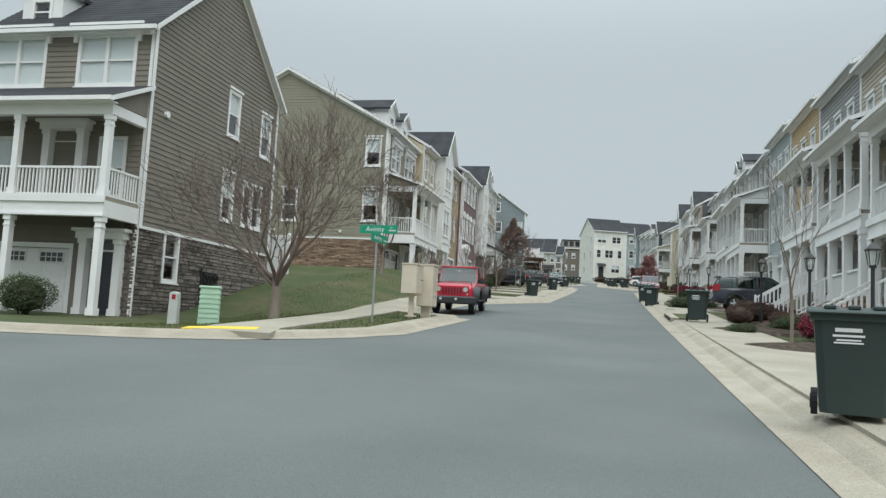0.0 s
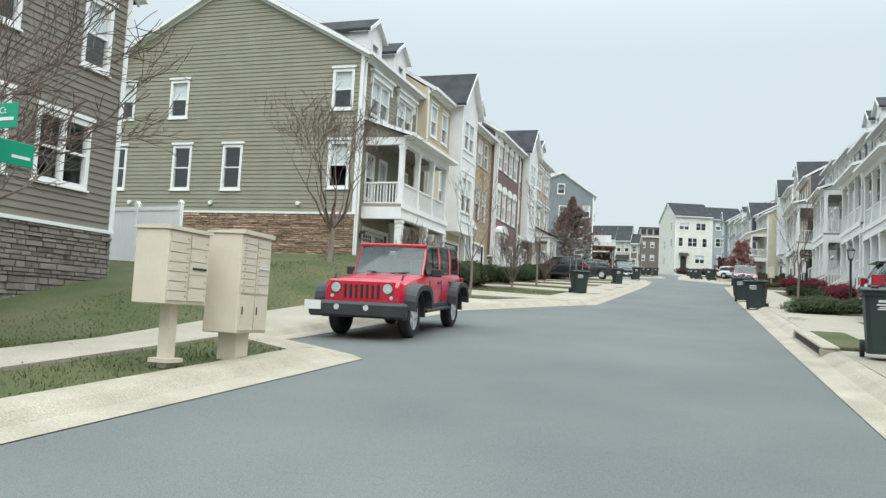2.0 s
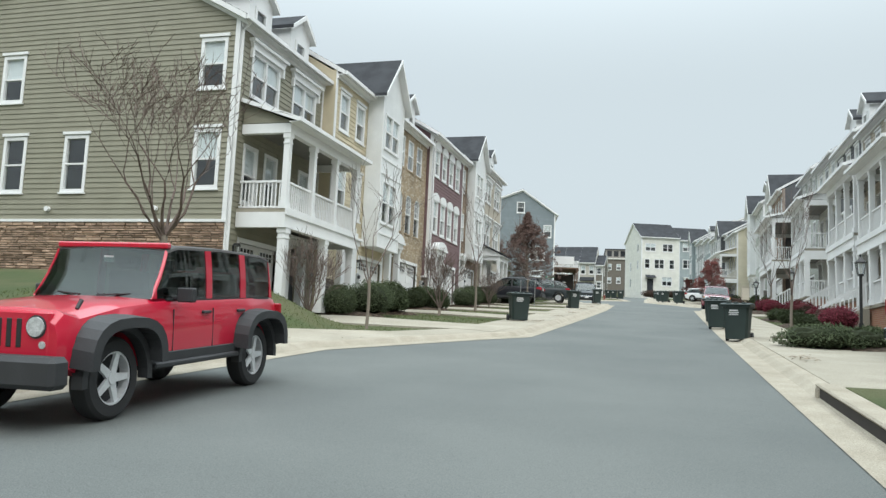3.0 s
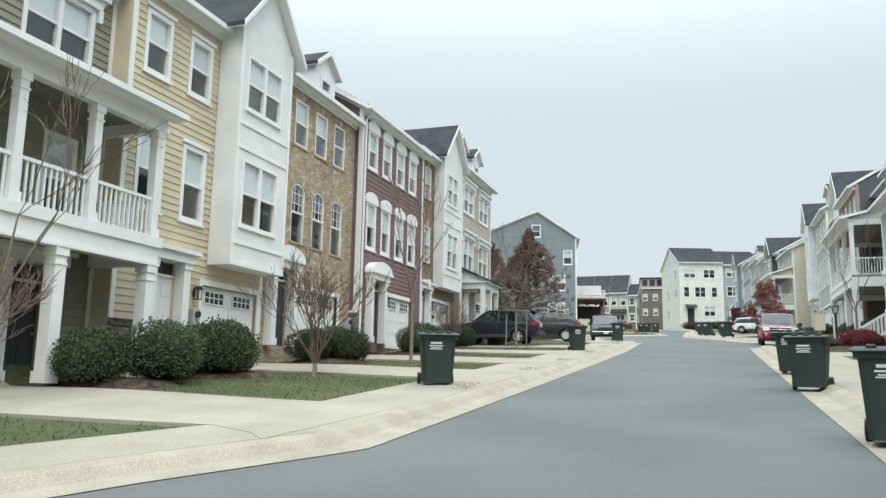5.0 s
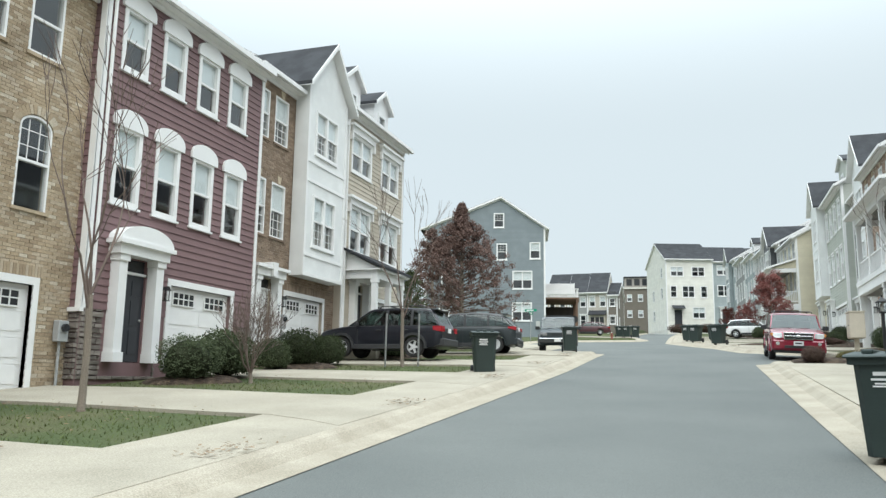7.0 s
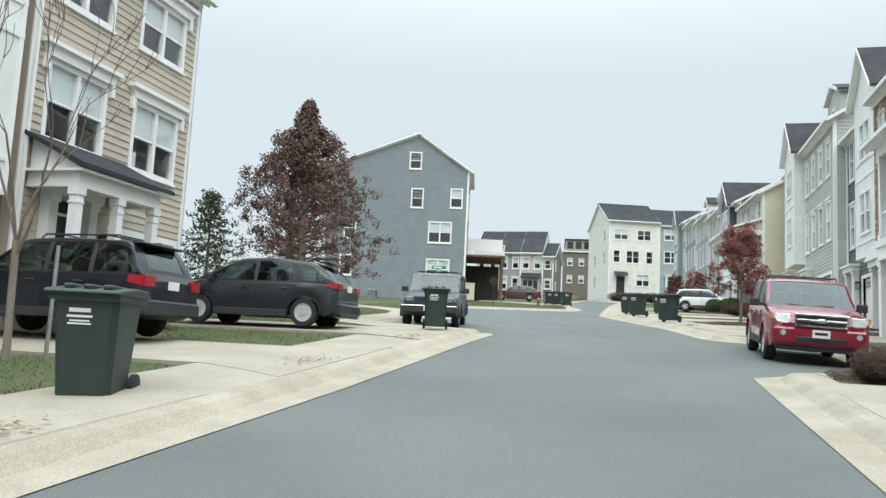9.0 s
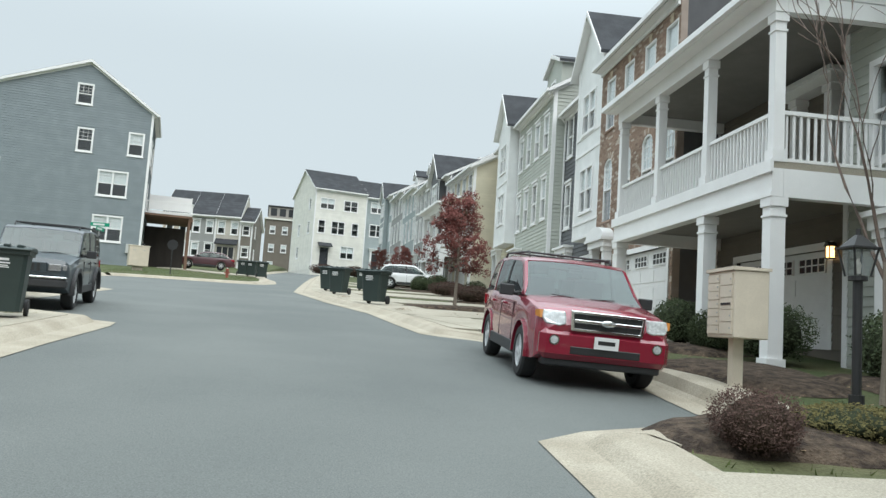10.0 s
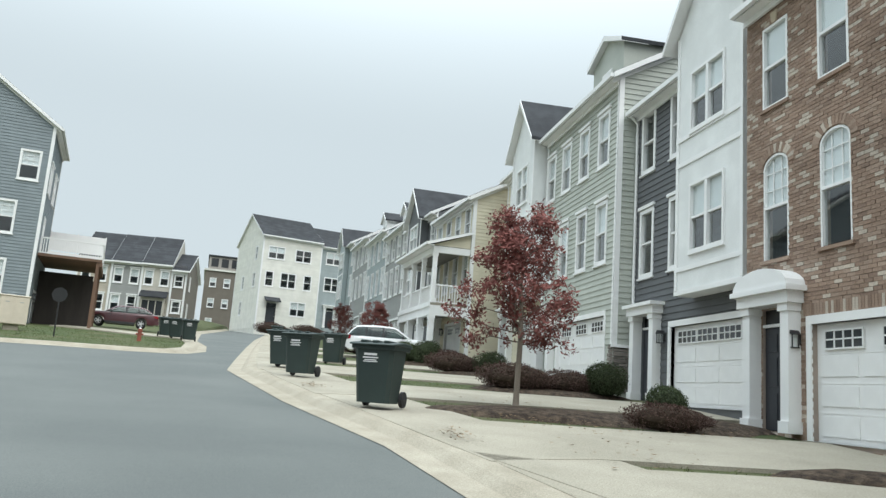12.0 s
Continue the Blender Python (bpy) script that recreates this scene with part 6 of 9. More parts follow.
def far_houses():
    z = 13.1
    m = Matrix.Translation((-5.2, 175.0, z)) @ Matrix.Rotation(radians(18), 4, "Z")
    townhouse(m, "cream-white lapped-siding end townhouse on the rise", 7.3, 11.5, 11.0, 3.2, CREAM,
              sashes([1.7, 5.0], 8.3, 1.9, 1.4, "pair", (1, 0)) + sashes([1.1, 5.8], 5.0, 0.9, 1.7, "plain", (0,)) + sashes([3.4], 5.0, 1.8, 1.7, "pair", (0,)) + sashes([4.9], 1.8, 1.8, 1.6, "pair", (1,)),
              door=(1.7, 0.5, "none"), left=CREAM, left_windows=[(2.5, 8.3, 0.9, 1.5, "plain", 0), (2.5, 5.0, 0.9, 1.6, "plain", 0), (7.5, 5.0, 0.9, 1.6, "plain", 0), (7.5, 1.8, 0.9, 1.6, "plain", 0)], group="far houses")
    m2 = m @ Matrix.Translation((7.3, 0.3, 0.3))
    townhouse(m2, "pale blue lapped-siding townhouse on the rise", 7.0, 11.0, 10.4, 3.0, MINT, sashes([1.7, 5.0], 8.3, 1.9, 1.4, "pair", (1, 0)) + sashes([1.7, 5.0], 5.0, 1.9, 1.6, "pair", (0,)), door=(1.7, 0.5, "flat"), garage=(5.0, 2.7), group="far houses")
    # grey and brown houses behind the junction
    for x, w, y, col, label in ((-20.6, 3.0, 157.6, BEIGE_SIDING, "beige lapped-siding house behind the parked car"), (-17.6, 2.7, 157.4, GREY_MID, "grey lapped-siding house with paired sash windows"), (-14.9, 2.7, 157.2, PALE_STONE, "pale stone-coloured house with a bracketed bay roof"), (-12.2, 1.3, 157.0, BROWN_GREY, "brown-grey end house with small windows")):
        ws = sashes([w / 2 - 0.7, w / 2 + 0.7], 4.2, 0.7, 1.3, "plain cap", (1,)) + (sashes([w / 2 - 0.7, w / 2 + 0.7], 1.6, 0.7, 1.4, "plain cap", (1, 0)) if col is not PALE_STONE else []) if w > 2.5 else sashes([w / 2], 4.2, 0.7, 1.0, "plain cap", (0,)) + sashes([w / 2], 1.8, 0.7, 1.0, "plain cap", (0,))
        h = townhouse(Matrix.Translation((x, y, 10.9)), label, w, 9.0, 5.7 if col is BROWN_GREY else 6.2, 2.0 if col is BROWN_GREY else 3.0, col, ws, right=col if col is BROWN_GREY else None,
                      right_windows=[(2.5, 4.2, 0.8, 1.2, "plain", 0), (2.5, 1.6, 0.8, 1.2, "plain", 0)] if col is BROWN_GREY else (), group="far houses")
        if col is PALE_STONE:
            bm = bmesh.new()
            prism(bm, [(-0.9, 2.95), (-0.04, 3.55), (-0.04, 3.65), (-0.9, 3.07)], "x", 0.15, w - 0.15)
            part("awning_roof", clean(bm), SHINGLE, h)
            bm = bmesh.new()
            box(bm, 0.35, w - 0.35, -0.6, -0.04, 1.1, 2.95)
            bay_box = part("bay_window", clean(bm, 0.01), PALE_STONE, h)
            for k in range(3):
                bm = bmesh.new()
                box(bm, 0.45 + k * 0.62, 0.98 + k * 0.62, -0.62, -0.603, 1.4, 2.7)
                part("pane", bm, DARK_GLASS, bay_box)
    flat_block(Matrix.Translation((-14.2, 200.0, 13.2)) @ Matrix.Rotation(radians(6), 4, "Z"), "brown-grey four-storey block with a set-back top storey", 6.5, 14, 9.2, BROWN_GREY,
               sashes([1.2, 3.2, 5.2], 6.9, 0.8, 1.2, "plain") + sashes([1.2, 3.2, 5.2], 3.9, 0.8, 1.2, "plain") + sashes([1.2, 5.2], 1.0, 0.8, 1.2, "plain"), 2.2)


west_row()
end_stone()
corner_house()
east_row()
far_east_row()
slate_house()
far_houses()
# ---- trees and shrubs ----
def grow(bm, p, d, length, radius, depth, r, tips, up=0.25, spread_a=0.55, kids=(2, 3), min_r=0.006, seg=5, wob=0.16, shrink=0.72):
    """A limb that bends, thins and divides."""
    pts, rad = [p], [radius]
    n = 4
    for i in range(n):
        d = (d + Vector((r.gauss(0, wob), r.gauss(0, wob), r.gauss(0, wob * 0.6) + up * 0.12))).normalized()
        p = p + d * (length / n)
        pts.append(p)
        rad.append(radius * (1 - 0.45 * (i + 1) / n))
    tube(bm, pts, rad, seg if depth > 1 else 3, cap=False)
    if depth == 0:
        tips.append((pts[-1], d))
        return
    if depth <= 2:
        tips.append((pts[2], d))
    for k in range(r.randint(*kids)):
        ang = spread_a * r.uniform(0.6, 1.25)
        ax = d.orthogonal().normalized()
        ax.rotate(Matrix.Rotation(r.uniform(0, 2 * math.pi), 3, d))
        nd = d.copy()
        nd.rotate(Matrix.Rotation(ang, 3, ax))
        nd = (nd + Vector((0, 0, up))).normalized()
        grow(bm, pts[-1] if k < 2 else pts[2], nd, length * shrink * r.uniform(0.8, 1.15), max(min_r, rad[-1] * 0.72), depth - 1, r, tips, up, spread_a, kids, min_r, seg, wob, shrink)


def leaf_quads(bm, c, n, size, radius, r, flat=1.0):
    for _ in range(n):
        v = Vector((r.gauss(0, 1), r.gauss(0, 1), r.gauss(0, 1) * flat))
        q = Vector(c) + v.normalized() * radius * r.uniform(0.2, 1.0)
        a = Vector((r.uniform(-1, 1), r.uniform(-1, 1), r.uniform(-1, 1))).normalized()
        b = a.orthogonal().normalized()
        s = size * r.uniform(0.6, 1.4)
        k = a.cross(b) * s * 0.18
        vs = [bm.verts.new(q + o) for o in (-a * s, b * s * 0.5 + k, a * s, -b * s * 0.5 + k)]
        bm.faces.new(vs)


def bare_tree(seed, height, trunk_r, label, stems=5, low=0.22, depth=4, spread_a=0.5, lean=0.35, up=0.22, kids=(2, 3)):
    """A leafless street tree: short trunk, a fan of limbs, many fine twigs."""
    r = random.Random(seed)
    t = thing("bare_tree", Matrix.Identity(4), label, "tree")
    bm, tw = bmesh.new(), bmesh.new()
    h0 = height * low
    tube(bm, [(0, 0, -0.2), (0, 0, 0.05), (0.02, 0.01, h0 * 0.5), (0.0, 0.03, h0)], [trunk_r * 1.5, trunk_r * 1.15, trunk_r, trunk_r * 0.95], 9)
    tips = []
    for k in range(stems):
        a = 2 * math.pi * k / stems + r.uniform(-0.3, 0.3)
        d = Vector((math.cos(a) * lean, math.sin(a) * lean, 1)).normalized()
        grow(tw, Vector((0, 0.03, h0 * r.uniform(0.75, 1.0))), d, height * 0.30 * r.uniform(0.85, 1.1), trunk_r * 0.5, depth, r, tips, up, spread_a, kids, 0.0075, 5, 0.13, 0.74)
    smooth(part("trunk", bm, BARK, t))
    smooth(part("crown", tw, TWIG, t, "fan of bare brown twigs"), 1.2)
    return t


def leafy_tree(seed, height, trunk_r, label, material, clear, width, n_limbs, per_tip, size, cone=0.5):
    """A tree that keeps its dead or red leaves: a leader with side limbs, leaves in clumps at the twigs."""
    r = random.Random(seed)
    t = thing("leafy_tree", Matrix.Identity(4), label, "tree")
    bm, tw, lf = bmesh.new(), bmesh.new(), bmesh.new()
    tube(bm, [(0, 0, -0.2), (0, 0, 0.1), (0.03, 0, height * 0.4), (0, 0.04, height * 0.72), (0.02, 0, height * 0.96)], [trunk_r * 1.4, trunk_r, trunk_r * 0.75, trunk_r * 0.4, 0.015], 8)
    tips = []
    for k in range(n_limbs):
        f = (k + r.random()) / n_limbs
        z = clear + (height * 0.93 - clear) * f
        reach = width / 2 * (1 - cone * f ** 0.95) * math.sqrt(max(0.05, 1 - (2 * max(0, 0.22 - f)) ** 2)) * r.uniform(0.8, 1.1)
        a = k * 2.4 + r.uniform(-0.4, 0.4)
        d = Vector((math.cos(a), math.sin(a), 0.14 + 0.5 * f)).normalized()
        grow(tw, Vector((0, 0, z)), d, reach * 0.55, max(0.012, trunk_r * 0.3 * (1 - f * 0.6)), 2, r, tips, 0.12, 0.6, (2, 3), 0.006, 4, 0.16, 0.62)
    for p, d in tips:
        leaf_quads(lf, p, per_tip, size, size * 4.2, r, 0.8)
    smooth(part("trunk", bm, BARK, t))
    part("branchwork", tw, TWIG, t)
    ob = part("crown", lf, material, t)
    ob["kind"] = "stuff"
    return t


# stem colours, kept dark so the filler inside a shrub passes for shade
CORE = mat("shrub_twigs_and_inner_shade", (0.032, 0.038, 0.022), 0.95, vary=0.4, scale=9, spec=0.1)
CORE_BROWN = mat("brown_shrub_twigs_and_inner_shade", (0.055, 0.04, 0.03), 0.95, vary=0.4, scale=9, spec=0.1)
CORE_RED = mat("red_shrub_twigs_and_inner_shade", (0.07, 0.02, 0.022), 0.95, vary=0.4, scale=9, spec=0.1)


def shrub(seed, rx, ry, rz, material, label, n=5200, size=0.030, name="shrub"):
    """A clipped or rounded shrub: stems below, a shell of many small leaves."""
    r = random.Random(seed)
    t = thing(name, Matrix.Identity(4), label, "shrub")
    st, lf = bmesh.new(), bmesh.new()
    for k in range(9):
        a = r.uniform(0, 2 * math.pi)
        tube(st, [(0.1 * math.cos(a), 0.1 * math.sin(a), -0.08), (rx * 0.3 * math.cos(a), ry * 0.3 * math.sin(a), rz * 0.6), (rx * 0.55 * math.cos(a), ry * 0.55 * math.sin(a), rz * 1.2)], [0.022, 0.016, 0.008], 4)
    lumps = [(r.uniform(0, 2 * math.pi), r.uniform(-0.5, 1.2), r.uniform(0.25, 0.5), r.uniform(-0.22, 0.2)) for _ in range(18)]
    for _ in range(n):
        a, e = r.uniform(0, 2 * math.pi), math.asin(r.uniform(-0.75, 1))
        q = 1.0
        for la, le, lr, lk in lumps:
            dd = (math.atan2(math.sin(a - la), math.cos(a - la))) ** 2 + (e - le) ** 2
            q += lk * math.exp(-dd / lr)
        q *= 1 - r.gauss(0.03, 0.075)
        p = Vector((rx * q * math.cos(a) * math.cos(e), ry * q * math.sin(a) * math.cos(e), rz * 1.05 + rz * q * math.sin(e)))
        leaf_quads(lf, p, 1, size, size, r)
    # added filler ball; its dark colour imitates the shade among the leaves
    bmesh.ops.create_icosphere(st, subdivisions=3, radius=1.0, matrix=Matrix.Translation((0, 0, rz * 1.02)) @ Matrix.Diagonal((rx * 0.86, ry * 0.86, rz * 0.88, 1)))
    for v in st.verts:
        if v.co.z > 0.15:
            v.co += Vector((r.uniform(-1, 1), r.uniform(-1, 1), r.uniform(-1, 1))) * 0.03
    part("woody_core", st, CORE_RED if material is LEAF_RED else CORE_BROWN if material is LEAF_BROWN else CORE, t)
    ob = part("foliage", lf, material, t)
    ob["kind"] = "stuff"
    return t


def plant(src, x, y, s=1.0, turn=0.0, first=[], sink=0.03, sz=None):
    m = Matrix.Translation((x, y, GZ(x, y) - sink)) @ Matrix.Rotation(turn, 4, "Z") @ Matrix.Diagonal((s, s, sz or s, 1))
    if src.name in first:
        c = copy_thing(src, Matrix.Identity(4))
        c.matrix_basis = m
        return c
    first.append(src.name)
    src.matrix_basis = m
    return src


big_bare = bare_tree(11, 5.6, 0.13, "leafless lawn tree with a wide fan of fine brown twigs", 10, 0.20, 5, 0.50, 0.78, 0.10, (3, 3))
plant(big_bare, -10.02, 22.0, 1.08)
mid_bare = bare_tree(5, 5.6, 0.085, "slim leafless tree with upright brown twigs", 8, 0.22, 5, 0.45, 0.5, 0.17, (2, 3))
plant(mid_bare, -11.85, 38.6, 1.14, sz=0.92)
slim = bare_tree(23, 5.0, 0.05, "young leafless tree with a thin grey-brown stem", 4, 0.32, 3, 0.4, 0.25, 0.3)
plant(slim, -8.3, 43.4, 0.9)
plant(slim, -9.0, 59.3, 1.12, 1.2)
plant(slim, -8.7, 72.0, 1.05, 2.6)
plant(slim, 3.95, 19.4, 0.8, 0.6)
plant(slim, 3.4, 46.7, 0.8, 4.0)
plant(slim, 6.5, 78.4, 1.1, 5.2)
many = bare_tree(41, 3.1, 0.06, "many-stemmed leafless ornamental tree in a mulch bed", 9, 0.10, 4, 0.45, 0.45, 0.26, (3, 3))
plant(many, -8.95, 52.9, 0.98)
plant(many, -9.6, 65.0, 0.7, 2.0)
plant(many, -11.0, 45.2, 0.9, 1.0)

oak = leafy_tree(3, 8.5, 0.16, "oak that keeps its rust-brown winter leaves", LEAF_RUST, 1.9, 7.4, 105, 26, 0.056, 1.0)
plant(oak, -11.6, 87.5, 0.94)
oak_b = leafy_tree(8, 8.6, 0.13, "thinner grey-brown oak standing behind the first one", LEAF_RUST, 1.8, 6.4, 70, 22, 0.060, 0.85)
plant(oak_b, -18.5, 102.8, 1.0)
maple = leafy_tree(17, 3.75, 0.07, "young maple with dull crimson leaves in a mulch ring", LEAF_CRIMSON, 1.3, 2.9, 40, 27, 0.046, 0.45)
plant(maple, 3.7, 96.9)
plant(maple, 3.6, 124.5, 0.72, 2.0)
plant(maple, 2.6, 138.0, 0.75, 4.0)

box_bush = shrub(2, 0.62, 0.62, 0.52, LEAF, "rounded dark green clipped evergreen shrub")
for x, y, s, a in ((-11.4, 48.4, 1.0, 0), (-10.6, 49.5, 1.15, 1), (-11.2, 50.6, 0.95, 5), (-11.6, 52.3, 1.05, 2), (-10.6, 51.7, 1.15, 3), (-11.9, 53.1, 0.8, 4), (-11.6, 57.6, 0.95, 5), (-11.5, 58.9, 1.0, 0.5), (-10.6, 58.3, 0.9, 3.5),
                   (-11.0, 64.6, 0.95, 1.5), (-10.9, 65.9, 1.05, 2.5), (-11.6, 69.3, 0.8, 3.5), (-11.5, 70.6, 1.05, 4.5), (-11.3, 72.1, 0.85, 5.5), (-11.0, 77.0, 0.8, 0.3), (-10.9, 78.3, 0.8, 1.3),
                   (7.6, 83.0, 1.0, 0.2), (8.2, 80.3, 1.0, 1.1), (7.3, 86.2, 0.9, 1.3), (7.2, 84.4, 0.75, 2.3), (6.9, 96.9, 0.66, 2.0), (8.1, 103.1, 0.9, 3.0), (6.6, 110.4, 0.85, 4.0), (5.3, 117.0, 1.0, 5.0), (4.3, 117.6, 0.9, 5.6), (-17.2, 20.2, 1.05, 1.9)):
    plant(box_bush, x, y, s, a)
hedge = shrub(6, 0.55, 1.2, 0.42, LEAF_BROWN, "low brown-green winter hedge clump", 5200, 0.032)
for x, y, s, a in ((5.9, 94.9, 0.58, 1.5), (6.5, 95.6, 0.5, 1.2), (5.6, 103.2, 0.9, 1.5), (7.2, 103.4, 0.8, 1.5), (5.4, 110.9, 0.9, 1.6), (6.3, 116.6, 0.9, 1.4), (2.9, 126.2, 0.9, 1.5), (4.6, 126.0, 0.9, 1.5), (-3.0, 172.5, 1.6, 1.57), (1.0, 173.0, 1.6, 1.57), (5.6, 36.4, 0.8, 0.3), (4.2, 29.3, 0.75, 0.1), (5.2, 30.4, 0.8, 2.2), (5.9, 31.6, 0.75, 1.1), (5.7, 35.0, 0.7, 2.9), (5.8, 54.5, 0.85, 0.2), (5.8, 59.9, 0.8, 3.0), (5.2, 26.2, 0.7, 0.4), (-14.5, 84.6, 1.2, 0)):
    plant(hedge, x, y, s, a)
red_bush = shrub(9, 0.6, 0.75, 0.42, LEAF_RED, "rounded deep red winter shrub in a planting bed", 3600, 0.030)
for x, y, s, a in ((5.2, 21.6, 1.0, 0), (5.9, 23.0, 1.0, 1), (5.9, 33.2, 0.8, 4), (5.8, 52.8, 1.0, 0.4), (5.7, 56.4, 0.9, 2.4), (5.8, 62.2, 1.1, 4.4), (5.9, 71.4, 0.9, 5.4), (5.7, 72.9, 1.0, 0.9)):
    plant(red_bush, x, y, s, a)
mound = shrub(13, 0.62, 0.8, 0.30, LEAF, "low spreading green-brown shrub", 3000, 0.034)
for x, y, s, a in ((4.95, 25.0, 0.8, 0), (3.4, 42.7, 1.0, 1), (4.4, 42.9, 0.9, 2), (3.8, 45.2, 0.8, 2.4), (4.9, 45.0, 0.8, 0.4), (3.5, 23.6, 0.5, 1.2), (5.0, 53.6, 0.9, 3), (5.0, 56.8, 1.0, 4), (5.0, 60.9, 0.9, 5)):
    plant(mound, x, y, s, a)
olive_bush = shrub(27, 0.66, 0.7, 0.22, LEAF_OLIVE, "low loose yellow-green shrub by the lamp post", 4200, 0.022)
for x, y, s, a in ((4.35, 76.0, 0.75, 0), (5.05, 75.9, 0.8, 2), (5.75, 76.2, 0.8, 4)):
    plant(olive_bush, x, y, s, a)
brown_bush = shrub(15, 0.46, 0.46, 0.36, LEAF_BROWN, "small round russet shrub beside the kerb", 7500, 0.016)
plant(brown_bush, 3.15, 75.3, 0.68)
conifer = thing("conifer", Matrix.Translation((-13.0, 84.0, GZ(-13.0, 84.0))) @ Matrix.Diagonal((0.85, 0.85, 0.85, 1)), "dark loose young conifer behind the oak", "tree")
bm, lf = bmesh.new(), bmesh.new()
r5 = random.Random(31)
tube(bm, [(0, 0, -0.1), (0, 0, 2.0), (0, 0, 4.6)], [0.09, 0.06, 0.012], 6)
for i in range(84):
    z = 0.3 + 4.2 * i / 84
    a = i * 2.4
    L = (2.0 * (1 - z / 4.9) + 0.12) * r5.uniform(0.55, 1.15)
    e = Vector((math.cos(a) * L, math.sin(a) * L, z - 0.1 * L))
    tube(bm, [(0, 0, z), e], [0.018, 0.005], 3)
    for q in (0.4, 0.7, 1.0):
        leaf_quads(lf, Vector((0, 0, z)).lerp(e, q), 20, 0.055, 0.24, r5, 0.5)
part("trunk", bm, BARK, conifer)
ob = part("needles", lf, LEAF, conifer)
ob["kind"] = "stuff"


def open_lawn(x, y):
    """True where the plan has neither paving, bed nor road."""
    if on_road(x, y) or on_road(x + 0.65, y) or on_road(x - 0.65, y) or on_road(x, y - 0.65):
        return False
    for poly in PAVED:
        xs_, ys_ = [p[0] for p in poly], [p[1] for p in poly]
        if not (min(xs_) - 0.04 < x < max(xs_) + 0.04 and min(ys_) - 0.04 < y < max(ys_) + 0.04):
            continue
        inside, k = False, len(poly) - 1
        for i in range(len(poly)):
            (xi, yi), (xj, yj) = poly[i], poly[k]
            if (yi > y) != (yj > y) and x < (xj - xi) * (y - yi) / (yj - yi) + xi:
                inside = not inside
            k = i
        if inside:
            return False
    return True


def grass_blades():
    """Short uneven blades over the lawns beside the street, and a few fallen leaves."""
    r = random.Random(77)
    verts, faces = [], []
    for x0, x1, y0, y1, n in ((-12.5, -4.9, 15.0, 26.0, 16000), (-13.0, -7.2, 26.0, 44.0, 12000), (-12.6, -4.6, 44.0, 84.0, 30000), (2.6, 8.5, 18.0, 78.0, 14000), (-13.5, -5.0, 84.0, 97.0, 8000), (-17.0, -9.0, 97.0, 112.0, 6000), (-14.0, -5.0, 111.0, 128.0, 6000), (0.5, 8.0, 90.0, 112.0, 9000)):
        for _ in range(n):
            x, y = r.uniform(x0, x1), r.uniform(y0, y1)
            if not open_lawn(x, y):
                continue
            z = GZ(x, y) - 0.035
            h, w, a = r.uniform(0.03, 0.065), r.uniform(0.006, 0.012), r.uniform(0, 6.283)
            lx, ly = r.gauss(0, 0.03), r.gauss(0, 0.03)
            dx, dy = w * math.cos(a), w * math.sin(a)
            k = len(verts)
            verts += [(x - dx, y - dy, z), (x + dx, y + dy, z), (x + lx, y + ly, z + h)]
            faces.append((k, k + 1, k + 2))
    me = bpy.data.meshes.new("grass_blades")
    me.from_pydata(verts, [], faces)
    me.materials.append(BLADE)
    tagged(new("grass_blades", me), "short olive-green winter grass blades on the lawns", "grass", "", "stuff")
    verts, faces = [], []
    for x0, x1, y0, y1, n in ((-11.5, -7.0, 49.5, 53.5, 160), (-11.5, -7.0, 56.0, 60.0, 90), (-11.0, -7.0, 63.0, 66.5, 60), (-12.0, -6.0, 18.0, 40.0, 160), (2.8, 5.2, 90.0, 100.0, 120), (2.8, 6.5, 75.2, 76.8, 90), (4.8, 7.5, 77.5, 84.5, 160), (3.0, 8.0, 94.0, 98.0, 160)):
        for _ in range(n):
            x, y = r.uniform(x0, x1), r.uniform(y0, y1)
            if on_road(x, y):
                continue
            z, a, s = GZ(x, y) + 0.045, r.uniform(0, 6.283), r.uniform(0.025, 0.05)
            c, d = s * math.cos(a), s * math.sin(a)
            k = len(verts)
            verts += [(x - c, y - d, z + r.uniform(0, 0.01)), (x - d * 0.5, y + c * 0.5, z), (x + c, y + d, z + r.uniform(0, 0.02)), (x + d * 0.5, y - c * 0.5, z + 0.006)]
            faces.append((k, k + 1, k + 2, k + 3))
    # drifts of dead leaves on the kerbs and aprons
    for cx, cy in LEAF_DRIFTS:
        for _ in range(70):
            x, y = cx + r.gauss(0, 0.14), cy + r.gauss(0, 0.32)
            z, a, s = GZ(x, y) + r.uniform(0.045, 0.085), r.uniform(0, 6.283), r.uniform(0.025, 0.045)
            c, d = s * math.cos(a), s * math.sin(a)
            k = len(verts)
            verts += [(x - c, y - d, z), (x - d * 0.5, y + c * 0.5, z + 0.008), (x + c, y + d, z + r.uniform(0, 0.02)), (x + d * 0.5, y - c * 0.5, z + 0.004)]
            faces.append((k, k + 1, k + 2, k + 3))
    me = bpy.data.meshes.new("fallen_leaves")
    me.from_pydata(verts, [], faces)
    me.materials.append(DRY_LEAF)
    tagged(new("fallen_leaves", me), "scattered dry brown leaves fallen on lawns and kerbs", "leaves", "", "stuff")


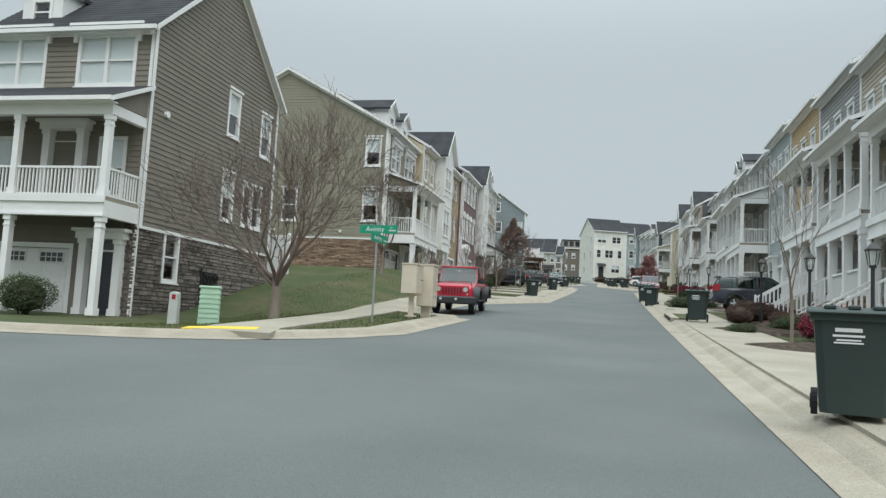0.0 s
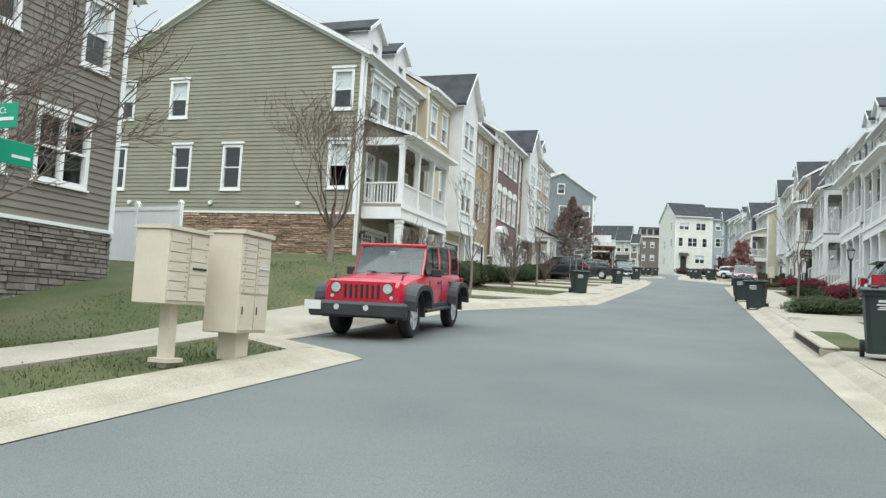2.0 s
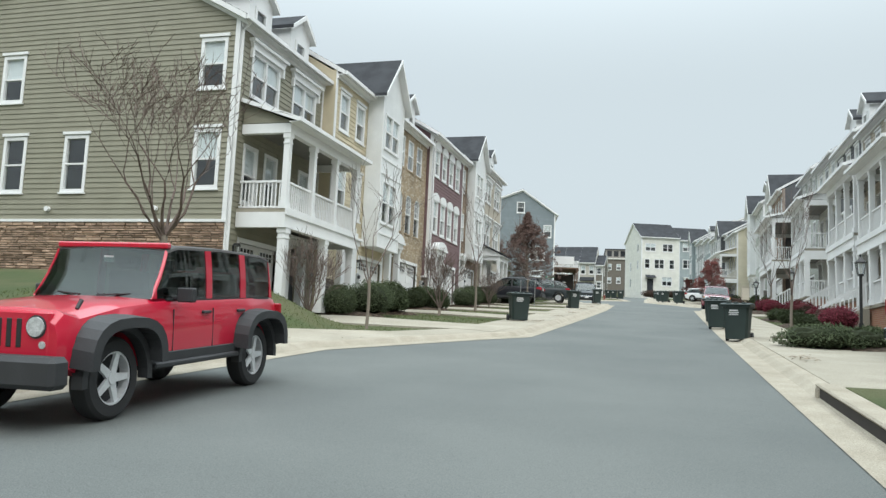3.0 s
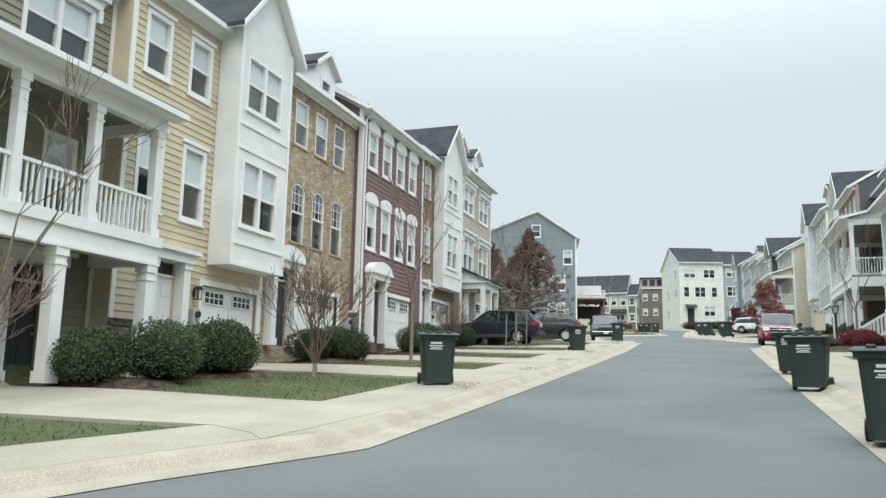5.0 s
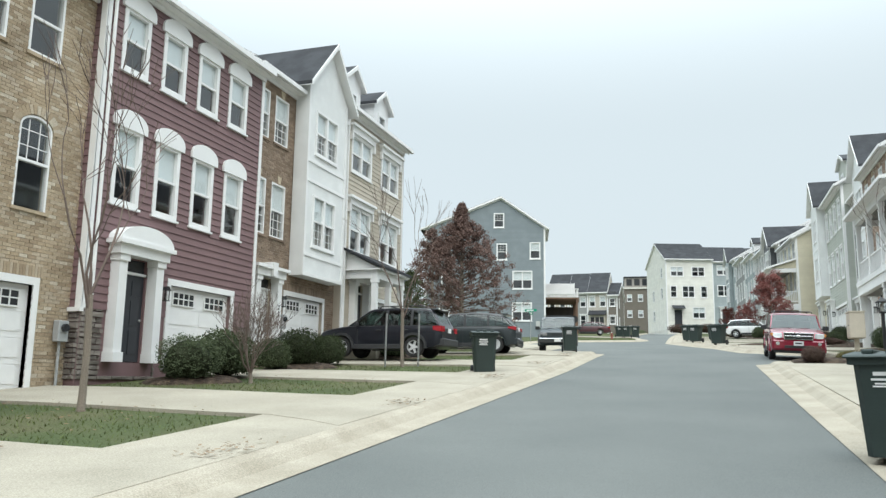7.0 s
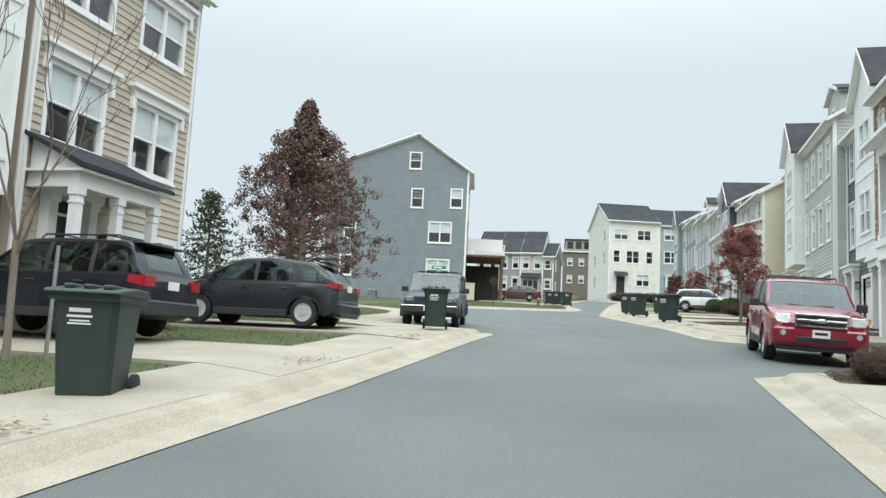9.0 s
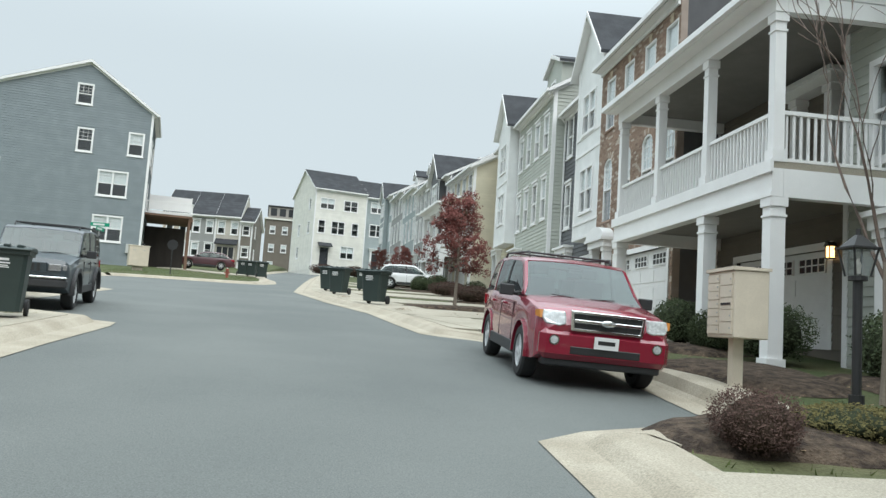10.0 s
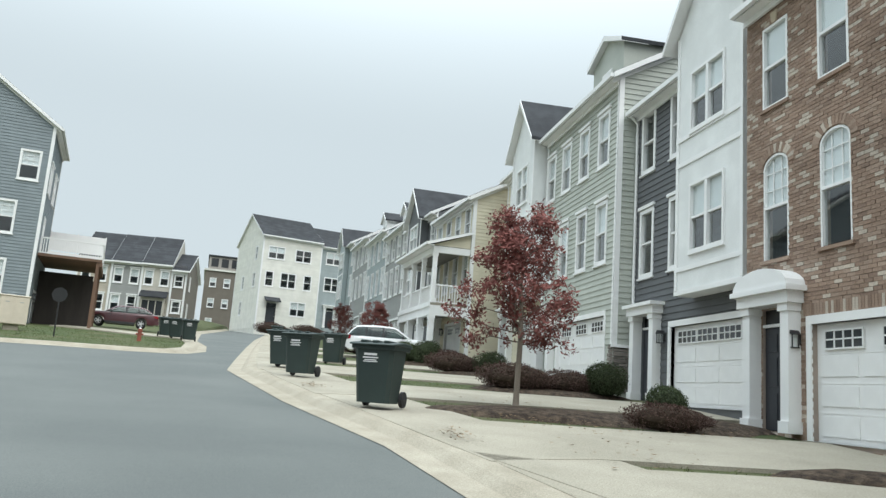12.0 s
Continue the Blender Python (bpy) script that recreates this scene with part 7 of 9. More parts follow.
BLADE = mat("grass_blade", (0.10, 0.122, 0.046), 0.9, vary=0.35, scale=0.6, spec=0.1, island=0.6)
LEAF_DRIFTS = ((-4.62, 51.0), (-4.66, 56.6), (-4.6, 61.5), (-4.7, 67.6), (-4.75, 73.4), (-4.9, 79.0), (2.5, 38.8), (2.55, 50.2), (1.5, 92.3), (-0.2, 99.2))
DRY_LEAF = mat("dry_leaf", (0.22, 0.155, 0.10), 0.9, vary=0.3, spec=0.1, island=0.7)
grass_blades()
# ---- street things ----
def at(x, y, turn=0.0, lift=0.0, z=None, size=(1.0, 1.0, 1.0)):
    return Matrix.Translation((x, y, (GZ(x, y) if z is None else z) + 0.05 + lift)) @ Matrix.Rotation(radians(turn), 4, "Z") @ Matrix.Diagonal((size[0], size[1], size[2], 1.0))


def wheeled_bin(m, label):
    """A two-wheeled refuse cart; its front looks towards -y."""
    t = thing("wheeled_bin", m, label, "wheelie bin", "bins at the kerb")
    bm = bmesh.new()
    lo, hi = [], []
    for lst, w, d0, d1, z in ((lo, 0.28, -0.24, 0.26, 0.06), (hi, 0.335, -0.33, 0.36, 0.96)):
        c = 0.06
        for x, y in ((-w + c, d0), (w - c, d0), (w, d0 + c), (w, d1 - c), (w - c, d1), (-w + c, d1), (-w, d1 - c), (-w, d0 + c)):
            lst.append(bm.verts.new((x, y, z)))
    for i in range(8):
        bm.faces.new((lo[i], lo[(i + 1) % 8], hi[(i + 1) % 8], hi[i]))
    bm.faces.new(lo[::-1])
    bm.faces.new(hi)
    clean(bm)
    part("body", bm, BIN, t)
    bm = bmesh.new()
    ring(bm, [(-0.365, -0.36), (-0.365, 0.39), (0.365, 0.39), (0.365, -0.36)], [(-0.32, -0.32), (-0.32, 0.35), (0.32, 0.35), (0.32, -0.32)], 0.90, 0.96)
    bmesh.ops.transform(bm, matrix=Matrix(((1, 0, 0, 0), (0, 0, 1, 0), (0, 1, 0, 0), (0, 0, 0, 1))), verts=bm.verts)
    clean(bm)
    part("rim", bm, BIN, t)
    bm = bmesh.new()
    prism(bm, [(-0.42, 0.96), (-0.40, 0.99), (0.0, 1.035), (0.34, 1.03), (0.42, 0.98), (0.42, 0.96)], "x", -0.395, 0.395)
    for x in (-0.2, 0.0, 0.2):
        box(bm, x - 0.05, x + 0.05, -0.3, 0.28, 1.0, 1.045)
    clean(bm, 0.012)
    part("lid", bm, BIN, t)
    bm = bmesh.new()
    tube(bm, [(-0.24, 0.36, 0.92), (-0.24, 0.46, 0.96), (0.24, 0.46, 0.96), (0.24, 0.36, 0.92)], [0.018] * 4, 8)
    part("handle", bm, BIN, t)
    for s in (-1, 1):
        bm = bmesh.new()
        cyl(bm, (s * 0.29, 0.31, 0.13), (s * 0.35, 0.31, 0.13), 0.13, 16)
        cyl(bm, (s * 0.345, 0.31, 0.13), (s * 0.358, 0.31, 0.13), 0.07, 12)
        part("wheel", clean(bm), RUBBER, t)
    # the hauler's pale mark and the lines of print under it
    bm = bmesh.new()
    k = 0.094
    for z, w, h in ((0.80, 0.11, 0.035), (0.755, 0.13, 0.02), (0.72, 0.10, 0.014), (0.695, 0.12, 0.014)):
        y = -0.24 - 0.09 * (z - 0.06) / 0.90
        box(bm, -w - 0.05, w - 0.05, y - 0.006, y + 0.02, z, z + h)
    part("printed_mark", bm, PLATE, t, "white printed mark with small lines")
    return t


first = wheeled_bin(at(-5.42, 51.6, 25, -0.06, size=(1.06, 1.06, 1.06)), "dark green wheeled refuse bin on the driveway apron")
for x, y, a in ((-5.5, 69.75, 20), (-5.2, 82.0, 14), (2.3, 8.5, -12), (2.75, 28.6, -6), (1.92, 46.2, -14), (1.78, 53.4, -14), (1.92, 58.4, -22), (0.8, 95.35, -28), (-0.45, 102.2, -24), (-0.95, 105.9, -30), (0.75, 110.2, -20), (-1.9, 141.0, -10), (-5.95, 124.0, 10), (-7.0, 127.0, -10), (-7.9, 129.0, 15)):
    copy_thing(first, at(x, y, a, z=G(y) - 0.03 if (1.0 < x < 2.1 or x == -5.5) and y < 75 else None, size=(0.84, 0.88, 0.96) if y == 82.0 else (0.88, 1.22, 1.08) if x == -5.5 else (1.0, 1.0, 1.0)))["label"] = "dark green wheeled refuse bin standing at the kerb"


def mailbox(m, label):
    """A cluster of mail compartments on a pedestal; its doors look towards -y."""
    t = thing("cluster_mailbox", m, label, "mailbox")
    bm = bmesh.new()
    box(bm, -0.07, 0.07, -0.07, 0.07, -0.15, 0.66)
    box(bm, -0.14, 0.14, -0.14, 0.14, -0.02, 0.03)
    part("pedestal", bm, BEIGE, t)
    bm = bmesh.new()
    box(bm, -0.39, 0.39, -0.22, 0.24, 0.66, 1.52)
    clean(bm, 0.012)
    part("cabinet", bm, BEIGE, t)
    bm = bmesh.new()
    prism(bm, [(-0.25, 1.52), (0.26, 1.525), (0.26, 1.56), (-0.25, 1.565)], "x", -0.41, 0.41)
    part("hood", clean(bm), BEIGE, t)
    for c in (0, 1):
        rows = 7 if c == 0 else 5
        for i in range(rows):
            h = 0.78 / rows
            bm = bmesh.new()
            box(bm, -0.36 + c * 0.37, -0.02 + c * 0.37, -0.238, -0.221, 0.71 + i * h, 0.70 + (i + 1) * h)
            d = part("compartment_door", bm, BEIGE, t)
            bm = bmesh.new()
            cyl(bm, (-0.06 + c * 0.37, -0.245, 0.705 + (i + 0.5) * h), (-0.06 + c * 0.37, -0.236, 0.705 + (i + 0.5) * h), 0.011, 8)
            part("lock", bm, STEEL, d)
    bm = bmesh.new()
    box(bm, 0.06, 0.32, -0.25, -0.236, 1.08, 1.105)
    part("mail_slot", bm, BLACK, t)
    return t


def parcel_cabinet(m, label):
    """A taller cabinet: narrow mail doors above, two parcel doors below; its doors look towards -y."""
    t = thing("parcel_mailbox", m, label, "mailbox")
    bm = bmesh.new()
    box(bm, -0.16, 0.16, -0.12, 0.14, -0.15, 0.26)
    part("pedestal", bm, BEIGE, t)
    bm = bmesh.new()
    box(bm, -0.39, 0.39, -0.24, 0.24, 0.26, 1.52)
    part("cabinet", clean(bm, 0.012), BEIGE, t)
    bm = bmesh.new()
    prism(bm, [(-0.28, 1.52), (0.26, 1.525), (0.26, 1.555), (-0.28, 1.575)], "x", -0.41, 0.41)
    part("hood", clean(bm), BEIGE, t)
    for c, rows in ((0, 8), (1, 6)):
        h = 0.72 / rows
        for i in range(rows):
            bm = bmesh.new()
            box(bm, -0.36 + c * 0.37, -0.02 + c * 0.37, -0.258, -0.241, 0.775 + i * h, 0.765 + (i + 1) * h)
            d = part("compartment_door", bm, BEIGE, t)
            bm = bmesh.new()
            cyl(bm, (-0.31 + c * 0.37, -0.265, 0.77 + (i + 0.5) * h), (-0.31 + c * 0.37, -0.256, 0.77 + (i + 0.5) * h), 0.011, 8)
            part("lock", bm, STEEL, d)
    for c in (0, 1):
        bm = bmesh.new()
        box(bm, -0.36 + c * 0.37, -0.02 + c * 0.37, -0.258, -0.241, 0.30, 0.745)
        d = part("parcel_door", bm, BEIGE, t)
        bm = bmesh.new()
        box(bm, -0.32 + c * 0.37, -0.295 + c * 0.37, -0.264, -0.257, 0.50, 0.60)
        part("parcel_lock", bm, BLACK, d)
    bm = bmesh.new()
    box(bm, 0.06, 0.32, -0.275, -0.256, 1.10, 1.125)
    part("mail_slot", bm, WHITE, t)
    return t


mb = mailbox(at(-5.98, 22.75, 90), "beige metal cluster mailbox on a pedestal by the kerb")
parcel_cabinet(at(-5.78, 23.85, 93), "tall beige metal parcel and mail cabinet by the kerb")
mb3 = copy_thing(mb, at(4.98, 79.2, -92, -0.1))
mb3["label"] = "beige metal cluster mailbox beside a parked red car"
cab = thing("utility_cabinet", at(-12.95, 119.4, 24), "broad beige metal utility cabinet on a short foot in the verge", "utility cabinet")
bm = bmesh.new()
box(bm, -0.3, 0.3, -0.15, 0.15, -0.2, 0.16)
part("foot", bm, CONCRETE, cab)
bm = bmesh.new()
box(bm, -0.58, 0.58, -0.28, 0.28, 0.16, 1.38)
part("body", clean(bm, 0.02), BEIGE, cab)
bm = bmesh.new()
box(bm, -0.61, 0.61, -0.31, 0.31, 1.381, 1.44)
part("lid", clean(bm, 0.015), BEIGE, cab)
for x in (-0.57, 0.005):
    bm = bmesh.new()
    box(bm, x + 0.02, x + 0.545, -0.292, -0.281, 0.2, 1.34)
    d = part("door", bm, BEIGE, cab)
    bm = bmesh.new()
    box(bm, x + 0.2, x + 0.36, -0.302, -0.293, 1.12, 1.15)
    part("latch", bm, STEEL, d)


def lettering(text, size, m, parent, name="lettering"):
    cu = bpy.data.curves.new(name, "FONT")
    cu.body, cu.size, cu.extrude, cu.align_x, cu.align_y = text, size, 0.0015, "CENTER", "CENTER"
    tmp = bpy.data.objects.new(name, cu)
    scene.collection.objects.link(tmp)
    bpy.context.view_layer.update()
    me = bpy.data.meshes.new_from_object(tmp.evaluated_get(bpy.context.evaluated_depsgraph_get()))
    bpy.data.objects.remove(tmp)
    me.materials.clear()
    me.materials.append(PLATE)
    ob = new(name, me)
    ob.parent = parent
    ob.matrix_basis = m
    return ob


sign = thing("street_sign", at(-6.4, 20.3), "green street name sign with two blades on a steel post", "street sign")
bm = bmesh.new()
cyl(bm, (0, 0, -0.3), (0, 0, 2.62), 0.03, 10)
part("post", bm, STEEL, sign)
for z, turn, tail in ((2.44, -4, "Ct"), (2.20, 84, "")):
    bm = bmesh.new()
    box(bm, -0.54, 0.54, -0.006, 0.006, -0.115, 0.115)
    blade = part("blade", clean(bm, 0.003), SIGN_GREEN, sign)
    blade.matrix_basis = Matrix.Rotation(radians(turn), 4, "Z") @ Matrix.Translation((0.05, -0.045, z))
    up = Matrix.Rotation(radians(90), 4, "X")
    lettering("Avinity", 0.19, Matrix.Translation((-0.10, -0.009, 0.0)) @ up, blade)
    if tail:
        lettering(tail, 0.085, Matrix.Translation((0.36, -0.009, 0.045)) @ up, blade)
    bm = bmesh.new()
    box(bm, 0.30, 0.50, -0.010, -0.007, -0.045, -0.015)
    part("small_print", bm, PLATE, blade)
bm = bmesh.new()
cyl(bm, (0, 0, 2.05), (0, 0, 2.66), 0.038, 10)
part("bracket", bm, STEEL, sign)

sign_b = thing("street_sign", at(-13.4, 112.8), "green street name sign with plain bars before the blue-grey house", "street sign")
bm = bmesh.new()
cyl(bm, (0, 0, -0.3), (0.03, 0, 2.5), 0.03, 10)
part("post", bm, STEEL, sign_b)
for z, turn in ((2.40, -4), (2.17, 84)):
    bm = bmesh.new()
    box(bm, -0.5, 0.5, -0.006, 0.006, -0.10, 0.10)
    blade = part("blade", clean(bm, 0.003), SIGN_GREEN, sign_b)
    blade.matrix_basis = Matrix.Rotation(radians(turn), 4, "Z") @ Matrix.Translation((0.05, -0.045, z))
    bm = bmesh.new()
    box(bm, -0.36, 0.24, -0.010, -0.007, -0.05, 0.05)
    part("plain_bar", bm, PLATE, blade)

ped = thing("utility_box", at(-10.05, 18.2, 25, -0.05), "pale green ribbed plastic utility box in the lawn", "utility box")
bm = bmesh.new()
prism(bm, [(-0.26, -0.1), (0.26, -0.1), (0.235, 0.88), (-0.235, 0.88)], "y", -0.2, 0.2)
part("body", clean(bm, 0.02), UTIL_GREEN, ped)
for i in range(6):
    bm = bmesh.new()
    box(bm, -0.25, 0.25, -0.215, 0.215, 0.12 + i * 0.12, 0.17 + i * 0.12)
    part("rib", bm, UTIL_GREEN, ped)
bm = bmesh.new()
box(bm, -0.27, 0.27, -0.23, 0.23, 0.86, 0.92)
part("lid", clean(bm, 0.015), UTIL_GREEN, ped)
ped2 = thing("utility_post", at(-11.1, 18.3, 10, -0.05), "pale weathered utility pedestal in the lawn", "utility box")
bm = bmesh.new()
prism(bm, [(-0.12, -0.1), (0.12, -0.1), (0.11, 0.78), (0.0, 0.82), (-0.11, 0.78)], "y", -0.11, 0.11)
part("body", clean(bm, 0.012), LIGHT_GREY, ped2)
bm = bmesh.new()
box(bm, -0.04, 0.06, -0.116, -0.111, 0.62, 0.74)
part("sticker", bm, TAIL, ped2, "small red warning sticker")

VINYL = mat("white_vinyl", (0.90, 0.90, 0.90), 0.4, vary=0.03)
fence = thing("fence", Matrix.Translation((-15.8, 35.8, 3.45)) @ Matrix.Rotation(radians(172), 4, "Z"), "white vinyl privacy fence behind the corner house", "fence")
for k in range(4):
    bm = bmesh.new()
    box(bm, k * 1.9 - 0.065, k * 1.9 + 0.065, -0.065, 0.065, -0.7, 1.95)
    prism(bm, [(k * 1.9 - 0.08, 1.95), (k * 1.9 + 0.08, 1.95), (k * 1.9, 2.05)], "y", -0.08, 0.08)
    part("post", clean(bm), VINYL, fence)
for k in range(3):
    bm = bmesh.new()
    box(bm, k * 1.9 + 0.066, k * 1.9 + 1.834, -0.03, 0.03, 1.72, 1.86)
    box(bm, k * 1.9 + 0.066, k * 1.9 + 1.834, -0.03, 0.03, -0.1, 0.04)
    part("rail", bm, VINYL, fence)
    for i in range(11):
        bm = bmesh.new()
        x = k * 1.9 + 0.07 + i * 0.1603
        box(bm, x, x + 0.157, -0.012, 0.012, 0.04, 1.72)
        part("slat", bm, VINYL, fence)


def lantern(m, label="black lamp post with a glazed lantern head", lit=True):
    t = thing("lamp_post", m, label, "lamp post", "yard lamps")
    bm = bmesh.new()
    cyl(bm, (0, 0, -0.2), (0, 0, 0.5), 0.06, 12)
    cyl(bm, (0, 0, 0.5), (0, 0, 1.75), 0.038, 12)
    cyl(bm, (0, 0, 1.75), (0, 0, 1.80), 0.075, 12)
    part("post", bm, BLACK, t)
    bm = bmesh.new()
    for a in range(4):
        c, s = math.cos(a * math.pi / 2 + 0.78), math.sin(a * math.pi / 2 + 0.78)
        tube(bm, [(0.095 * c, 0.095 * s, 1.80), (0.15 * c, 0.15 * s, 2.1)], [0.01, 0.01], 5)
    box(bm, -0.13, 0.13, -0.13, 0.13, 2.1, 2.12)
    cyl(bm, (0, 0, 2.12), (0, 0, 2.26), 0.15, 4, 0.03)
    cyl(bm, (0, 0, 2.26), (0, 0, 2.33), 0.02, 8)
    part("lantern_frame", clean(bm), BLACK, t)
    bm = bmesh.new()
    tube(bm, [(0, 0, 1.81), (0, 0, 2.09)], [0.085, 0.125], 4)
    part("lantern_glass", bm, GLASS, t)
    bm = bmesh.new()
    tube(bm, [(0, 0, 1.83), (0, 0, 1.93), (0, 0, 2.0)], [0.02, 0.028, 0.008], 8)
    part("bulb", bm, BULB, t)
    return t


lamp = lantern(at(4.95, 17.0))
for x, y in ((5.1, 22.9), (4.95, 29.3), (4.9, 45.2), (5.1, 59.0)):
    copy_thing(lamp, at(x, y))

big_lamp = copy_thing(lamp, Matrix.Identity(4))
big_lamp.matrix_basis = at(5.5, 77.5, 0, -0.35) @ Matrix.Diagonal((1.35, 1.35, 1.0, 1))
big_lamp["label"] = "short black lamp post with a broad glazed head"

hyd = thing("fire_hydrant", at(-7.7, 120.4, z=G(120.4), size=(0.85, 0.85, 0.85)), "small red fire hydrant on the far corner", "hydrant")
bm = bmesh.new()
for z0, z1, r0 in ((0, 0.06, 0.17), (0.06, 0.55, 0.11), (0.55, 0.6, 0.15), (0.6, 0.72, 0.11)):
    cyl(bm, (0, 0, z0), (0, 0, z1), r0, 12)
cyl(bm, (-0.2, 0, 0.42), (0.2, 0, 0.42), 0.055, 10)
part("body", clean(bm), mat("hydrant_red", (0.26, 0.075, 0.05), 0.5), hyd)
bm = bmesh.new()
cyl(bm, (0, 0, 0.72), (0, 0, 0.78), 0.08, 10, 0.03)
part("cap", bm, PLATE, hyd)

stop = thing("back_of_sign", at(-10.4, 116.8), "small dark road sign seen edge on", "road sign")
bm = bmesh.new()
cyl(bm, (0, 0, -0.2), (0, 0, 1.9), 0.03, 8)
part("post", bm, BLACK, stop)
bm = bmesh.new()
tube(bm, [(0, -0.03, 1.65), (0, -0.045, 1.65)], [0.32, 0.32], 8)
part("plate", bm, BLACK, stop)

for px, py in ((-9.1, 71.6), (-8.3, 72.3)):
    st = thing("tree_stake", at(px, py), "pale wooden stake beside a young tree", "tree stake")
    bm = bmesh.new()
    tube(bm, [(0, 0, -0.2), (0.02, 0, 1.55)], [0.03, 0.028], 6)
    part("stake", bm, STEEL, st)

# sunken storm drain mouth in the east kerb: a solid block coloured like its shade
drain = thing("storm_drain", Matrix.Translation((1.98, 31.8, G(31.8))) @ Matrix.Rotation(math.atan(0.069), 4, "X"), "long dark storm drain mouth under a concrete kerb", "drain")
bm = bmesh.new()
box(bm, -0.02, 0.10, -1.9, 1.9, 0.02, 0.165)
part("mouth", bm, SHADE_BROWN, drain)
bm = bmesh.new()
box(bm, -0.04, 0.26, -2.15, 2.15, 0.167, 0.215)
part("cover", clean(bm, 0.02), KERB, drain)
for y in (-2.03, 2.03):
    bm = bmesh.new()
    box(bm, -0.04, 0.2, y - 0.12, y + 0.12, -0.05, 0.166)
    part("end_block", clean(bm, 0.02), KERB, drain)
bm = bmesh.new()
box(bm, 0.27, 0.95, -1.9, 1.9, 0.10, 0.205)
part("turf_strip", clean(bm, 0.02), GRASS, drain, "strip of turf behind the cover")


def air_conditioner(m):
    """A louvred outdoor condenser with a fan guard on top."""
    t = thing("air_conditioner", m, "grey louvred outdoor condenser beside the blue-grey house", "air conditioner", "condensers by the wall")
    bm = bmesh.new()
    box(bm, -0.34, 0.34, -0.34, 0.34, -0.06, 0.74)
    part("body", clean(bm, 0.03), STEEL, t)
    for k in range(7):
        bm = bmesh.new()
        box(bm, -0.352, 0.352, -0.352, 0.352, 0.10 + k * 0.085, 0.13 + k * 0.085)
        part("louvre", bm, PLASTIC, t)
    bm = bmesh.new()
    cyl(bm, (0, 0, 0.74), (0, 0, 0.785), 0.29, 18)
    part("fan_guard", clean(bm, 0.01), BLACK, t)
    return t


def beside_slate_house(u, out):
    p = (west(-15.1, 128.0, 9.1) @ Matrix.Rotation(radians(12), 4, "Z")) @ Vector((-out, u, 0))
    return Matrix.Translation((p.x, p.y, GZ(p.x, p.y) - 0.02)) @ Matrix.Rotation(radians(12), 4, "Z")


cooler = air_conditioner(beside_slate_house(9.2, 0.9))
copy_thing(cooler, beside_slate_house(7.7, 0.9))
# ---- parked cars; a car's own space: front towards -y, x to its left side as seen from the front ----
def wheel(t, x, y, r, w, rim_mat, spokes=5, flare=None):
    s = 1 if x > 0 else -1
    bm = bmesh.new()
    prof = [(0.0, r * 0.64), (0.0, r * 0.90), (0.03, r * 0.985), (0.06, r), (w - 0.06, r), (w - 0.03, r * 0.985), (w, r * 0.9), (w, r * 0.6)]
    rings = []
    for o, q in prof:
        rings.append([bm.verts.new((x + s * (w / 2 - o), y + q * math.cos(a), r + q * math.sin(a))) for a in [2 * math.pi * k / 28 for k in range(28)]])
    for a, b in zip(rings, rings[1:]):
        for k in range(28):
            bm.faces.new((a[k], a[(k + 1) % 28], b[(k + 1) % 28], b[k]))
    tyre = part("wheel", clean(bm), RUBBER, t)
    smooth(tyre)
    bm = bmesh.new()
    xo = x + s * (w / 2 - 0.025)
    q = r * 0.65
    for k in range(spokes):
        a = 2 * math.pi * k / spokes
        d, n = Vector((0, math.cos(a), math.sin(a))), Vector((0, -math.sin(a), math.cos(a)))
        c = Vector((xo, y, r))
        v = [bm.verts.new(c + d * i + n * j + Vector((s * e, 0, 0))) for e in (0, -0.03) for i, j in ((0.03, 0.045), (q, 0.028), (q, -0.028), (0.03, -0.045))]
        for f in ((0, 1, 2, 3), (7, 6, 5, 4), (0, 4, 5, 1), (1, 5, 6, 2), (2, 6, 7, 3), (3, 7, 4, 0)):
            bm.faces.new([v[i] for i in f])
    cyl(bm, (xo - s * 0.02, y, r), (xo + s * 0.012, y, r), 0.06, 12)
    n = 24
    o = [[bm.verts.new((xo + s * e, y + qq * math.cos(2 * math.pi * k / n), r + qq * math.sin(2 * math.pi * k / n))) for k in range(n)] for qq, e in ((q, 0.012), (q * 0.92, 0.012), (q * 0.92, -0.1))]
    for a, b in zip(o, o[1:]):
        for k in range(n):
            bm.faces.new((a[k], a[(k + 1) % n], b[(k + 1) % n], b[k]))
    part("rim", clean(bm), rim_mat, tyre)
    bm = bmesh.new()
    cyl(bm, (xo - s * 0.09, y, r), (xo - s * 0.10, y, r), q, 20)
    part("brake_disc", bm, PLASTIC, tyre)


def quad_plate(bm, pts, inward, thick=0.012):
    v = [Vector(p) for p in pts]
    a = [bm.verts.new(p) for p in v]
    b = [bm.verts.new(p + Vector(inward) * thick) for p in v]
    k = len(v)
    bm.faces.new(a)
    bm.faces.new(b[::-1])
    for i in range(k):
        bm.faces.new((a[i], b[i], b[(i + 1) % k], a[(i + 1) % k]))


